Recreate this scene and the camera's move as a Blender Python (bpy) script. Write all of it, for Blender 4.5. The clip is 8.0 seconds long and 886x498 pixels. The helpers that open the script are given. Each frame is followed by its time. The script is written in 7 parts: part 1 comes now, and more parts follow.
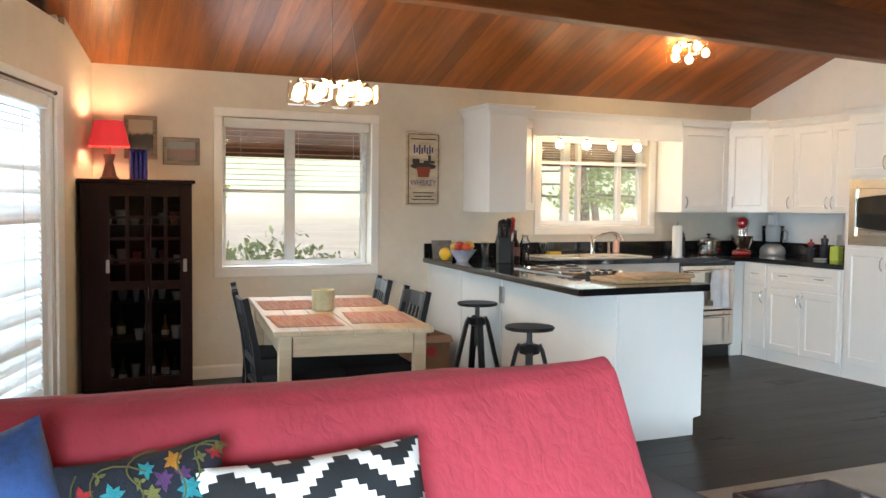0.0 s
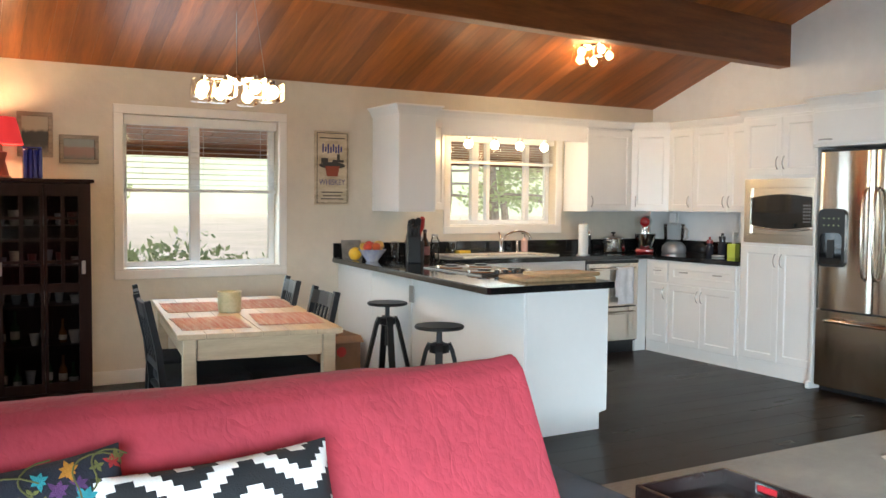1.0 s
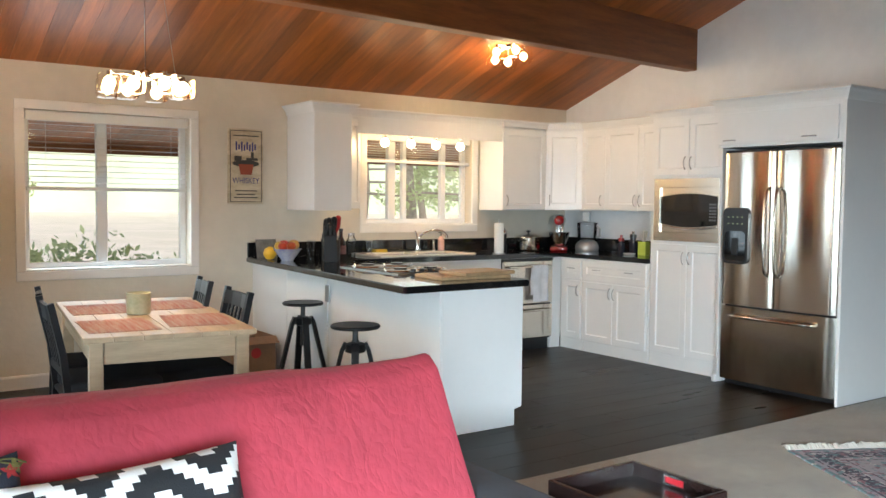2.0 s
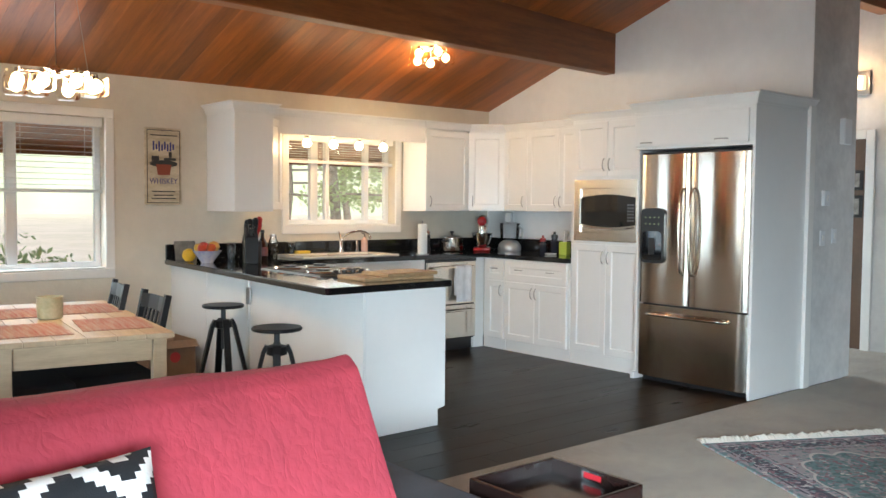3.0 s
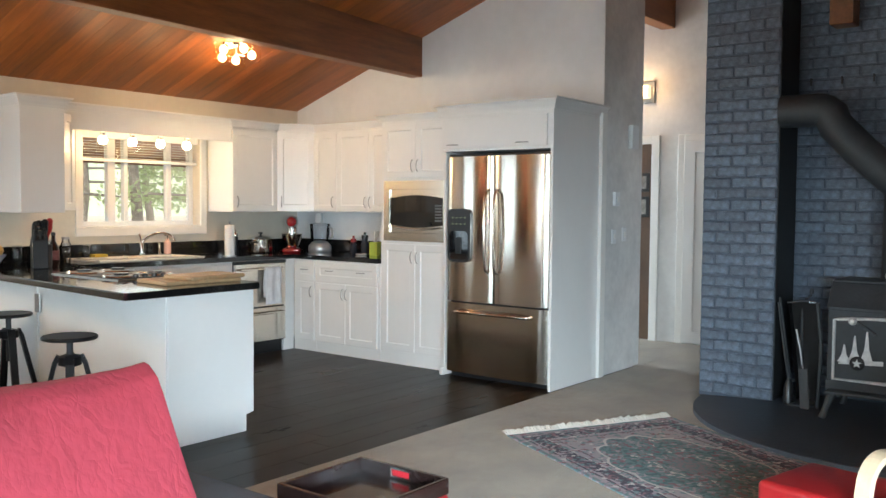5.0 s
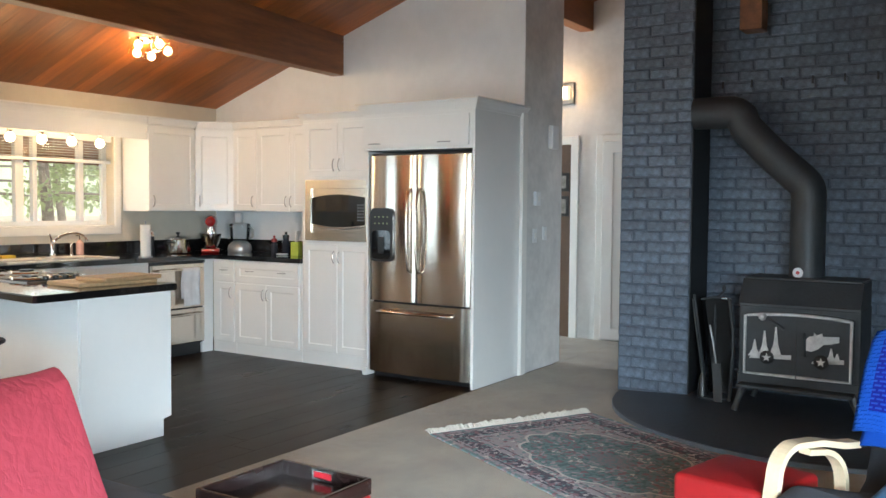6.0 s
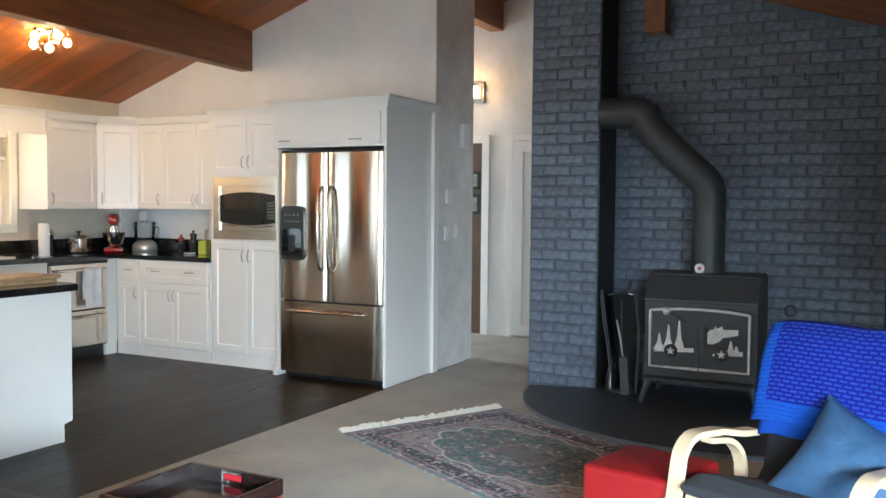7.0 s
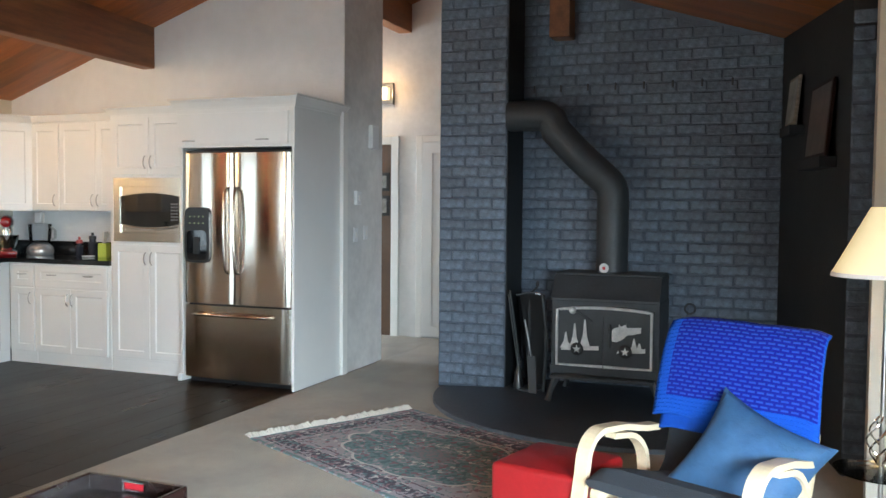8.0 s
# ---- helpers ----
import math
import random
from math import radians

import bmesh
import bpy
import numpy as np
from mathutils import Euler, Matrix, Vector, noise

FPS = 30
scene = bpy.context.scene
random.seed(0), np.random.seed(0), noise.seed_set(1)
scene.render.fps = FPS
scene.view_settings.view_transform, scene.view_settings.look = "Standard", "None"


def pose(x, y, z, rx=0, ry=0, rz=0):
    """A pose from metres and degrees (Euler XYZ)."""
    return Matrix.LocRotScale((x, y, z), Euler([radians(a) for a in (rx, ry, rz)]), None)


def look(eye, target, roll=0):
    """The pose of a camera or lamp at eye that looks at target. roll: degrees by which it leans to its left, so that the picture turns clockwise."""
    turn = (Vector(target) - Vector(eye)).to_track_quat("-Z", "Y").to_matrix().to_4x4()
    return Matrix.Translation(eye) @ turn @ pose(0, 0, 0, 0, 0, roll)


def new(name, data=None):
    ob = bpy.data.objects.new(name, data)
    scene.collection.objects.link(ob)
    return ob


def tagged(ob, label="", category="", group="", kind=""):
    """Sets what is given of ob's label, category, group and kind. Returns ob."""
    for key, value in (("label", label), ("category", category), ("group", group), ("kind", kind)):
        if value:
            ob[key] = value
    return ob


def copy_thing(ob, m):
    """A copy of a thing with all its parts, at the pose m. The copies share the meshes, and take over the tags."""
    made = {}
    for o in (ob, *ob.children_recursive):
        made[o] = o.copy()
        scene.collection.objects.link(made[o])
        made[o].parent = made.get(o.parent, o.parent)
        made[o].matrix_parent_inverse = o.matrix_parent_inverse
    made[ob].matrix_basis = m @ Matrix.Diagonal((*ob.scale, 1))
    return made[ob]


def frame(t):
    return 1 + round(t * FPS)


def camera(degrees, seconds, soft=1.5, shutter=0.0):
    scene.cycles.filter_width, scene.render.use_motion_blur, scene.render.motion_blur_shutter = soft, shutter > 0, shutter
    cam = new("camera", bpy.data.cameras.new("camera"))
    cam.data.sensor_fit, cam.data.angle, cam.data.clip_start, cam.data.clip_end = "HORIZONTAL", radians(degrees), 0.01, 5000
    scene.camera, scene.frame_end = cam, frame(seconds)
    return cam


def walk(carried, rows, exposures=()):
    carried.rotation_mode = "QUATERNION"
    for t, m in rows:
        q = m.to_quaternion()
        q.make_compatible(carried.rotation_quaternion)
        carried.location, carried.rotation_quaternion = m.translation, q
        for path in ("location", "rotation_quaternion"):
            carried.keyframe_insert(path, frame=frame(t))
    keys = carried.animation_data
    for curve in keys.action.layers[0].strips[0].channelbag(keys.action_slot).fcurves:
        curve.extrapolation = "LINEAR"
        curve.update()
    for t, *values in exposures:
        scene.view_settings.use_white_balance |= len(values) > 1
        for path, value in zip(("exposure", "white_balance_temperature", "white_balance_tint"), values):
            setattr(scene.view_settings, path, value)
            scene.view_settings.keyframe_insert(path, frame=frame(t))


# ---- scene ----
cam = camera(53.36, 8.0)
PATH = [
    (0.0, pose(-0.038, 0.027, 1.358, 87.03, -0.58, -24.02)),
    (0.5, pose(-0.033, 0.028, 1.360, 87.02, -0.57, -26.29)),
    (1.0, pose(-0.026, 0.027, 1.359, 87.04, -0.50, -29.80)),
    (2.5, pose(-0.011, 0.014, 1.363, 87.01, -0.55, -37.31)),
    (3.0, pose(-0.006, 0.006, 1.361, 87.10, -0.50, -39.98)),
    (3.5, pose(0.000, -0.000, 1.360, 87.17, -0.47, -43.53)),
    (4.0, pose(0.004, -0.003, 1.362, 87.16, -0.50, -46.33)),
    (4.5, pose(0.004, -0.010, 1.363, 87.15, -0.51, -49.21)),
    (5.0, pose(0.004, -0.014, 1.364, 87.22, -0.49, -52.12)),
    (6.5, pose(0.011, -0.015, 1.360, 87.20, -0.49, -59.79)),
    (7.0, pose(0.009, -0.015, 1.357, 87.19, -0.50, -62.84)),
    (7.5, pose(0.010, -0.018, 1.357, 87.23, -0.50, -65.81)),
    (8.0, pose(0.013, -0.022, 1.354, 87.35, -0.49, -68.66)),
]
walk(cam, PATH)

# world, sun, daylight
world = bpy.data.worlds.new("world")
scene.world = world
world.use_nodes = True
wn = world.node_tree.nodes
sky = wn.new("ShaderNodeTexSky")
sky.sky_type, sky.sun_disc = "NISHITA", False
sky.sun_elevation, sky.sun_rotation = radians(48), radians(150)
world.node_tree.links.new(sky.outputs[0], wn["Background"].inputs[0])
wn["Background"].inputs[1].default_value = 0.15
sun = new("sun", bpy.data.lights.new("sun", "SUN"))
sun.data.energy, sun.data.angle, sun.data.color = 3.4, radians(8), (1.0, 0.96, 0.9)
sun.matrix_world = look((0, 0, 20), (5.5, 13.0, 0))


def area(name, m, w, h, energy, color):
    ob = new(name, bpy.data.lights.new(name, "AREA"))
    ob.data.shape, ob.data.size, ob.data.size_y = "RECTANGLE", w, h
    ob.data.energy, ob.data.color = energy, color
    ob.matrix_world = m
    return ob


def bulb(name, p, energy, radius, color=(1.0, 0.73, 0.43)):
    ob = new(name, bpy.data.lights.new(name, "POINT"))
    ob.data.energy, ob.data.shadow_soft_size, ob.data.color = energy, radius, color
    ob.location = p
    return ob


DAY = (0.69, 0.875, 1.0)
scene.view_settings.exposure = -0.24
area("south_window_light", look((-0.3, -1.27, 1.25), (2.35, 1.0, -2.2)), 2.1, 0.75, 610, DAY).data.spread = radians(110)
area("west_door_light", look((-0.62, 3.9, 1.15), (6.3, 4.5, 2.9)), 2.6, 1.9, 44, DAY).data.spread = radians(115)
area("blind_backlight", look((-0.66, 4.6, 1.1), (3.0, 3.45, 1.0)), 3.0, 1.9, 130, DAY)
area("dining_window_light", look((1.76, 6.9, 1.4), (1.9, 3.0, 1.0)), 1.1, 1.1, 16, DAY)
# added lamp in an unseen hall opening, to brighten the hall
area("hall_window_light", look((7.85, 6.8, 1.6), (7.9, 3.0, 1.2)), 0.7, 1.0, 120, DAY)
area("sink_window_light", look((4.54, 6.9, 1.55), (4.4, 3.0, 1.0)), 1.1, 0.8, 3, DAY)


# ---------------------------------------------------------------- materials
def mat(name, color, rough=0.5, metal=0.0, vary=0.0, scale=6.0, bump=0.0, bscale=60.0, coat=0.0, spec=0.5, stretch=(1, 1, 1), emit=0.0, ecolor=None, pieces=0.0, tone=None, sheen=0.0):
    """A surface: its colour, broken by stains (vary, scale) and, where it is made of pieces, from piece to piece; fine relief (bump, bscale)."""
    m = bpy.data.materials.new(name)
    m.use_nodes = True
    nt = m.node_tree
    n, l = nt.nodes, nt.links
    b = n["Principled BSDF"]
    b.inputs["Base Color"].default_value = (*color, 1)
    b.inputs["Roughness"].default_value = rough
    b.inputs["Metallic"].default_value = metal
    b.inputs["Coat Weight"].default_value = coat
    b.inputs["Specular IOR Level"].default_value = spec
    b.inputs["Sheen Weight"].default_value = sheen
    tc = n.new("ShaderNodeTexCoord")
    mp = n.new("ShaderNodeMapping")
    mp.inputs["Scale"].default_value = stretch
    l.new(tc.outputs["Object"], mp.inputs[0])
    out = None
    if vary > 0:
        t1 = n.new("ShaderNodeTexNoise")
        t1.inputs["Scale"].default_value = scale
        t1.inputs["Detail"].default_value = 6
        l.new(mp.outputs[0], t1.inputs["Vector"])
        t2 = n.new("ShaderNodeTexNoise")
        t2.inputs["Scale"].default_value = scale * 7
        t2.inputs["Detail"].default_value = 4
        l.new(mp.outputs[0], t2.inputs["Vector"])
        mx = n.new("ShaderNodeMath")
        mx.operation = "MULTIPLY_ADD"
        l.new(t2.outputs[0], mx.inputs[0])
        mx.inputs[1].default_value = 0.4
        l.new(t1.outputs[0], mx.inputs[2])
        rp = n.new("ShaderNodeMapRange")
        rp.inputs["From Min"].default_value, rp.inputs["From Max"].default_value = 0.45, 0.95
        l.new(mx.outputs[0], rp.inputs[0])
        cm = n.new("ShaderNodeMix")
        cm.data_type = "RGBA"
        dark = tone or tuple(c * (1 - vary) for c in color)
        cm.inputs[6].default_value = (*dark, 1)
        cm.inputs[7].default_value = (*[min(1, c * (1 + vary * 0.5)) for c in color], 1)
        l.new(rp.outputs[0], cm.inputs[0])
        out = cm.outputs[2]
        rr = n.new("ShaderNodeMapRange")
        rr.inputs["To Min"].default_value, rr.inputs["To Max"].default_value = max(0, rough - 0.08), min(1, rough + 0.08)
        l.new(t1.outputs[0], rr.inputs[0])
        l.new(rr.outputs[0], b.inputs["Roughness"])
    if pieces > 0:
        gi = n.new("ShaderNodeNewGeometry")
        oi = n.new("ShaderNodeObjectInfo")
        ad = n.new("ShaderNodeMath")
        ad.operation = "ADD"
        l.new(gi.outputs["Random Per Island"], ad.inputs[0])
        l.new(oi.outputs["Random"], ad.inputs[1])
        fr = n.new("ShaderNodeMath")
        fr.operation = "FRACT"
        l.new(ad.outputs[0], fr.inputs[0])
        vr = n.new("ShaderNodeMapRange")
        vr.inputs["To Min"].default_value, vr.inputs["To Max"].default_value = 1 - pieces, 1 + pieces
        l.new(fr.outputs[0], vr.inputs[0])
        hs = n.new("ShaderNodeHueSaturation")
        l.new(vr.outputs[0], hs.inputs["Value"])
        if out:
            l.new(out, hs.inputs["Color"])
        else:
            hs.inputs["Color"].default_value = (*color, 1)
        out = hs.outputs[0]
    if out:
        l.new(out, b.inputs["Base Color"])
    if bump > 0:
        t3 = n.new("ShaderNodeTexNoise")
        t3.inputs["Scale"].default_value = bscale
        t3.inputs["Detail"].default_value = 5
        l.new(mp.outputs[0], t3.inputs["Vector"])
        bp = n.new("ShaderNodeBump")
        bp.inputs["Strength"].default_value = bump
        bp.inputs["Distance"].default_value = 0.01
        l.new(t3.outputs[0], bp.inputs["Height"])
        l.new(bp.outputs[0], b.inputs["Normal"])
    if emit > 0:
        b.inputs["Emission Color"].default_value = (*(ecolor or color), 1)
        b.inputs["Emission Strength"].default_value = emit
    return m


def glass_mat(name, color=(1, 1, 1), rough=0.0, ior=1.45):
    """Thin clear glass: mostly see-through, with a gloss that grows towards grazing."""
    m = bpy.data.materials.new(name)
    m.use_nodes = True
    n, l = m.node_tree.nodes, m.node_tree.links
    n.remove(n["Principled BSDF"])
    tr, gl, mx, fr = n.new("ShaderNodeBsdfTransparent"), n.new("ShaderNodeBsdfGlossy"), n.new("ShaderNodeMixShader"), n.new("ShaderNodeFresnel")
    tr.inputs[0].default_value = (*color, 1)
    gl.inputs["Roughness"].default_value = rough
    fr.inputs[0].default_value = ior
    l.new(fr.outputs[0], mx.inputs[0])
    l.new(tr.outputs[0], mx.inputs[1])
    l.new(gl.outputs[0], mx.inputs[2])
    l.new(mx.outputs[0], n["Material Output"].inputs[0])
    return m


M_wall = mat("wall_paint", (0.68, 0.62, 0.52), 0.6, vary=0.1, scale=1.8, bump=0.2, bscale=26)
M_white_wall = mat("white_wall_paint", (0.84, 0.85, 0.86), 0.6, vary=0.08, scale=1.6, bump=0.18, bscale=30)
# charcoal with the deep shade beside the hearth put into the colour
M_darkwall = mat("shaded_charcoal_wall", (0.016, 0.018, 0.02), 0.7, vary=0.3, scale=3, bump=0.15, bscale=40)
M_hallwall = mat("pale_plaster", (0.74, 0.73, 0.71), 0.6, vary=0.14, scale=2.6, bump=0.3, bscale=14)
M_plaster = mat("trowelled_plaster", (0.74, 0.73, 0.71), 0.6, vary=0.24, scale=2.6, bump=0.3, bscale=14)
M_white = mat("white_cabinet_paint", (0.8, 0.79, 0.77), 0.32, vary=0.03, scale=3, bump=0.02, bscale=90)
M_trim = mat("white_trim_paint", (0.82, 0.8, 0.76), 0.35, vary=0.04, scale=4)
M_cedar = mat("cedar_boards", (0.385, 0.116, 0.023), 0.36, vary=0.45, scale=2.2, stretch=(7, 0.5, 0.5), pieces=0.3, bump=0.05, bscale=30)
M_beam = mat("stained_beam", (0.25, 0.09, 0.029), 0.45, vary=0.4, scale=3, stretch=(0.5, 6, 6), bump=0.12, bscale=16)
M_floor = mat("dark_floor_boards", (0.015, 0.008, 0.0048), 0.3, spec=0.07, vary=0.35, scale=1.6, stretch=(0.8, 3, 1), pieces=0.3, bump=0.015, bscale=12)
M_carpet = mat("beige_carpet", (0.31, 0.26, 0.195), 0.95, vary=0.3, scale=2.5, bump=0.7, bscale=160, sheen=0.3)
M_brick = mat("blue_painted_brick", (0.118, 0.151, 0.199), 0.4, vary=0.55, scale=20, bump=0.85, bscale=30, pieces=0.18)
M_mortar = mat("painted_mortar", (0.082, 0.105, 0.139), 0.6, vary=0.2, scale=8, bump=0.5, bscale=60)
M_granite = mat("black_granite", (0.012, 0.011, 0.011), 0.08, vary=0.5, scale=40, coat=0.3)
M_steel = mat("brushed_steel", (0.66, 0.61, 0.54), 0.15, metal=1.0, vary=0.05, scale=8, stretch=(1, 60, 0.5), bump=0.02, bscale=25)
nt = M_steel.node_tree
tg = nt.nodes.new("ShaderNodeTangent")
tg.direction_type, tg.axis = "RADIAL", "Z"
nt.links.new(tg.outputs[0], nt.nodes["Principled BSDF"].inputs["Tangent"])
nt.nodes["Principled BSDF"].inputs["Anisotropic"].default_value = 0.9
nt.nodes["Principled BSDF"].inputs["Anisotropic Rotation"].default_value = 0.25
M_chrome = mat("polished_chrome", (0.7, 0.7, 0.7), 0.1, metal=1.0)
M_nickel = mat("satin_nickel", (0.42, 0.41, 0.4), 0.3, metal=1.0)
M_black = mat("black_plastic", (0.012, 0.012, 0.013), 0.3)
M_blackgloss = mat("black_glass", (0.006, 0.006, 0.007), 0.06, coat=0.5)
M_iron = mat("black_stove_iron", (0.038, 0.042, 0.046), 0.5, vary=0.3, scale=6, bump=0.12, bscale=60)
M_hearth = mat("dark_hearth_slate", (0.052, 0.064, 0.081), 0.5, vary=0.35, scale=5, bump=0.25, bscale=30)
M_glass = glass_mat("window_glass")
M_red = mat("red_coverlet", (0.36, 0.034, 0.054), 0.85, vary=0.16, scale=4, sheen=0.03)
M_sofa = mat("grey_sofa_cloth", (0.07, 0.08, 0.1), 0.9, vary=0.25, scale=8, bump=0.4, bscale=200)
M_espresso = mat("espresso_wood", (0.016, 0.006, 0.0045), 0.5, vary=0.4, scale=3, stretch=(6, 6, 0.6), spec=0.12)
M_pine = mat("pale_pine", (0.52, 0.39, 0.25), 0.45, vary=0.2, scale=4, stretch=(0.8, 6, 6), bump=0.05)
M_chairblk = mat("black_painted_wood", (0.01, 0.01, 0.011), 0.42, spec=0.3, vary=0.3, scale=8)


# ---------------------------------------------------------------- building blocks
def bm_box(bm, x0, x1, y0, y1, z0, z1, bevel=0.0, seg=2, m=None):
    g = bmesh.ops.create_cube(bm, size=1)
    vs = g["verts"]
    for v in vs:
        v.co = Vector((x0 + (v.co.x + 0.5) * (x1 - x0), y0 + (v.co.y + 0.5) * (y1 - y0), z0 + (v.co.z + 0.5) * (z1 - z0)))
    if bevel > 0:
        es = list({e for v in vs for e in v.link_edges})
        r = bmesh.ops.bevel(bm, geom=es, offset=bevel, segments=seg, affect="EDGES", profile=0.5)
        vs = list({v for f in r["faces"] for v in f.verts} | {v for v in vs if v.is_valid})
    if m:
        bmesh.ops.transform(bm, matrix=m, verts=vs)
    return bm


def box(x0, x1, y0, y1, z0, z1, bevel=0.0, seg=2, m=None):
    return bm_box(bmesh.new(), x0, x1, y0, y1, z0, z1, bevel, seg, m)


def bm_lathe(bm, profile, seg=24, m=None, cap=True):
    """Turned about z: profile rows are radius, height."""
    rings = []
    for r, z in profile:
        rings.append([bm.verts.new((r * math.cos(2 * math.pi * i / seg), r * math.sin(2 * math.pi * i / seg), z)) for i in range(seg)])
    for a, b in zip(rings, rings[1:]):
        for i in range(seg):
            bm.faces.new((a[i], a[(i + 1) % seg], b[(i + 1) % seg], b[i]))
    if cap:
        bm.faces.new(list(reversed(rings[0])))
        bm.faces.new(rings[-1])
    if m:
        bmesh.ops.transform(bm, matrix=m, verts=[v for r in rings for v in r])
    return bm


def lathe(profile, seg=24, m=None, cap=True):
    return bm_lathe(bmesh.new(), profile, seg, m, cap)


def bm_tube(bm, pts, r, seg=10):
    """A rod of radius r (or a radius for each point) along pts."""
    pts = [Vector(p) for p in pts]
    rings = []
    n = len(pts)
    s = None
    for i, p in enumerate(pts):
        d = (pts[min(i + 1, n - 1)] - pts[max(i - 1, 0)]).normalized()
        if s is None:
            s = d.cross(Vector((0, 0, 1)) if abs(d.z) < 0.95 else Vector((0, 1, 0)))
        s = (s - d * s.dot(d)).normalized()
        u = s.cross(d).normalized()
        rad = r[i] if isinstance(r, (list, tuple)) else r
        ring = []
        for k in range(seg):
            a = 2 * math.pi * (k + 0.5) / seg
            ring.append(bm.verts.new(p + s * math.cos(a) * rad + u * math.sin(a) * rad))
        rings.append(ring)
    for a, b in zip(rings, rings[1:]):
        for k in range(seg):
            bm.faces.new((a[k], a[(k + 1) % seg], b[(k + 1) % seg], b[k]))
    bm.faces.new(list(reversed(rings[0])))
    bm.faces.new(rings[-1])
    return bm


def tube(pts, r, seg=10):
    return bm_tube(bmesh.new(), pts, r, seg)


def bm_ribbon(bm, pts, side, w, th):
    """A flat bent strip along pts: w wide along the vector side, th thick."""
    pts = [Vector(p) for p in pts]
    side = Vector(side).normalized()
    rings = []
    n = len(pts)
    for i, p in enumerate(pts):
        d = (pts[min(i + 1, n - 1)] - pts[max(i - 1, 0)]).normalized()
        u = side.cross(d).normalized()
        rings.append([bm.verts.new(p + side * a * w / 2 + u * b * th / 2) for a, b in ((-1, -1), (1, -1), (1, 1), (-1, 1))])
    for a, b in zip(rings, rings[1:]):
        for k in range(4):
            bm.faces.new((a[k], a[(k + 1) % 4], b[(k + 1) % 4], b[k]))
    bm.faces.new(list(reversed(rings[0])))
    bm.faces.new(rings[-1])
    return bm


def arc(c, r, a0, a1, n, plane="xz"):
    out = []
    for i in range(n + 1):
        a = radians(a0 + (a1 - a0) * i / n)
        u, v = r * math.cos(a), r * math.sin(a)
        out.append((c[0] + u, c[1], c[2] + v) if plane == "xz" else (c[0], c[1] + u, c[2] + v) if plane == "yz" else (c[0] + u, c[1] + v, c[2]))
    return out


def bm_prism(bm, poly, z0, z1, m=None):
    a = [bm.verts.new((x, y, z0)) for x, y in poly]
    b = [bm.verts.new((x, y, z1)) for x, y in poly]
    n = len(poly)
    bm.faces.new(list(reversed(a)))
    bm.faces.new(b)
    for i in range(n):
        bm.faces.new((a[i], a[(i + 1) % n], b[(i + 1) % n], b[i]))
    if m:
        bmesh.ops.transform(bm, matrix=m, verts=a + b)
    return bm


def prism(poly, z0, z1, m=None):
    return bm_prism(bmesh.new(), poly, z0, z1, m)


def part(name, bm, material, parent=None, label="", smooth=False):
    me = bpy.data.meshes.new(name)
    bmesh.ops.recalc_face_normals(bm, faces=bm.faces)
    bm.to_mesh(me)
    bm.free()
    if smooth:
        for p in me.polygons:
            p.use_smooth = True
        me.set_sharp_from_angle(angle=radians(35))
    if material:
        me.materials.append(material)
    ob = new(name, me)
    ob.parent = parent
    if label:
        ob["label"] = label
    return ob


def thing(name, m, label, category, group=""):
    ob = new(name)
    ob.empty_display_size = 0.1
    ob.matrix_world = m
    return tagged(ob, label, category, group)


def setting(name, bm, material, label="", smooth=False):
    return tagged(part(name, bm, material, None, label, smooth), kind="structure")


def holed(bm, x0, x1, z0, z1, y0, y1, holes, m=None):
    """A wall from x0 to x1 with openings (x, x, z, z), built of butted blocks."""
    xs = sorted({x0, x1, *[h[0] for h in holes], *[h[1] for h in holes]})
    for a, b in zip(xs, xs[1:]):
        c = [h for h in holes if h[0] < (a + b) / 2 < h[1]]
        z = z0
        for h in sorted(c, key=lambda q: q[2]):
            if h[2] > z:
                bm_box(bm, a, b, y0, y1, z, h[2], m=m)
            z = h[3]
        bm_box(bm, a, b, y0, y1, z, z1, m=m)
    return bm

# ---------------------------------------------------------------- the large structure
XE, YN, YS = 6.36, 6.86, -1.4          # east wall, north wall, south wall
RIDGE_Y, PITCH = 3.25, 0.345


def ceil_z(y):
    return 2.336 + PITCH * (YN - y) if y > RIDGE_Y else 2.336 + PITCH * (YN - RIDGE_Y) - 0.32 * (RIDGE_Y - y)


def gable(bm, x0, x1, ys, z0=0.0):
    """A wall lying along y, its top cut to the roof's slope."""
    ys = sorted(ys + ([RIDGE_Y] if ys[0] < RIDGE_Y < ys[-1] else []))
    poly = [(ys[0], z0), (ys[-1], z0)] + [(y, ceil_z(y) + 0.02) for y in reversed(ys)]
    a = [bm.verts.new((x0, y, z)) for y, z in poly]
    b = [bm.verts.new((x1, y, z)) for y, z in poly]
    bm.faces.new(a)
    bm.faces.new(list(reversed(b)))
    for i in range(len(poly)):
        j = (i + 1) % len(poly)
        bm.faces.new((a[i], b[i], b[j], a[j]))
    return bm


# the long west wall stands at a slant
WEST_A = Vector((0.247, 6.86, 0))
WEST_D = Vector((-0.3055, -0.9522, 0))
WEST_M = Matrix(((WEST_D.x, -WEST_D.y, 0, WEST_A.x), (WEST_D.y, WEST_D.x, 0, WEST_A.y), (0, 0, 1, 0), (0, 0, 0, 1)))
# in its own axes: x runs south along the wall, y into the room

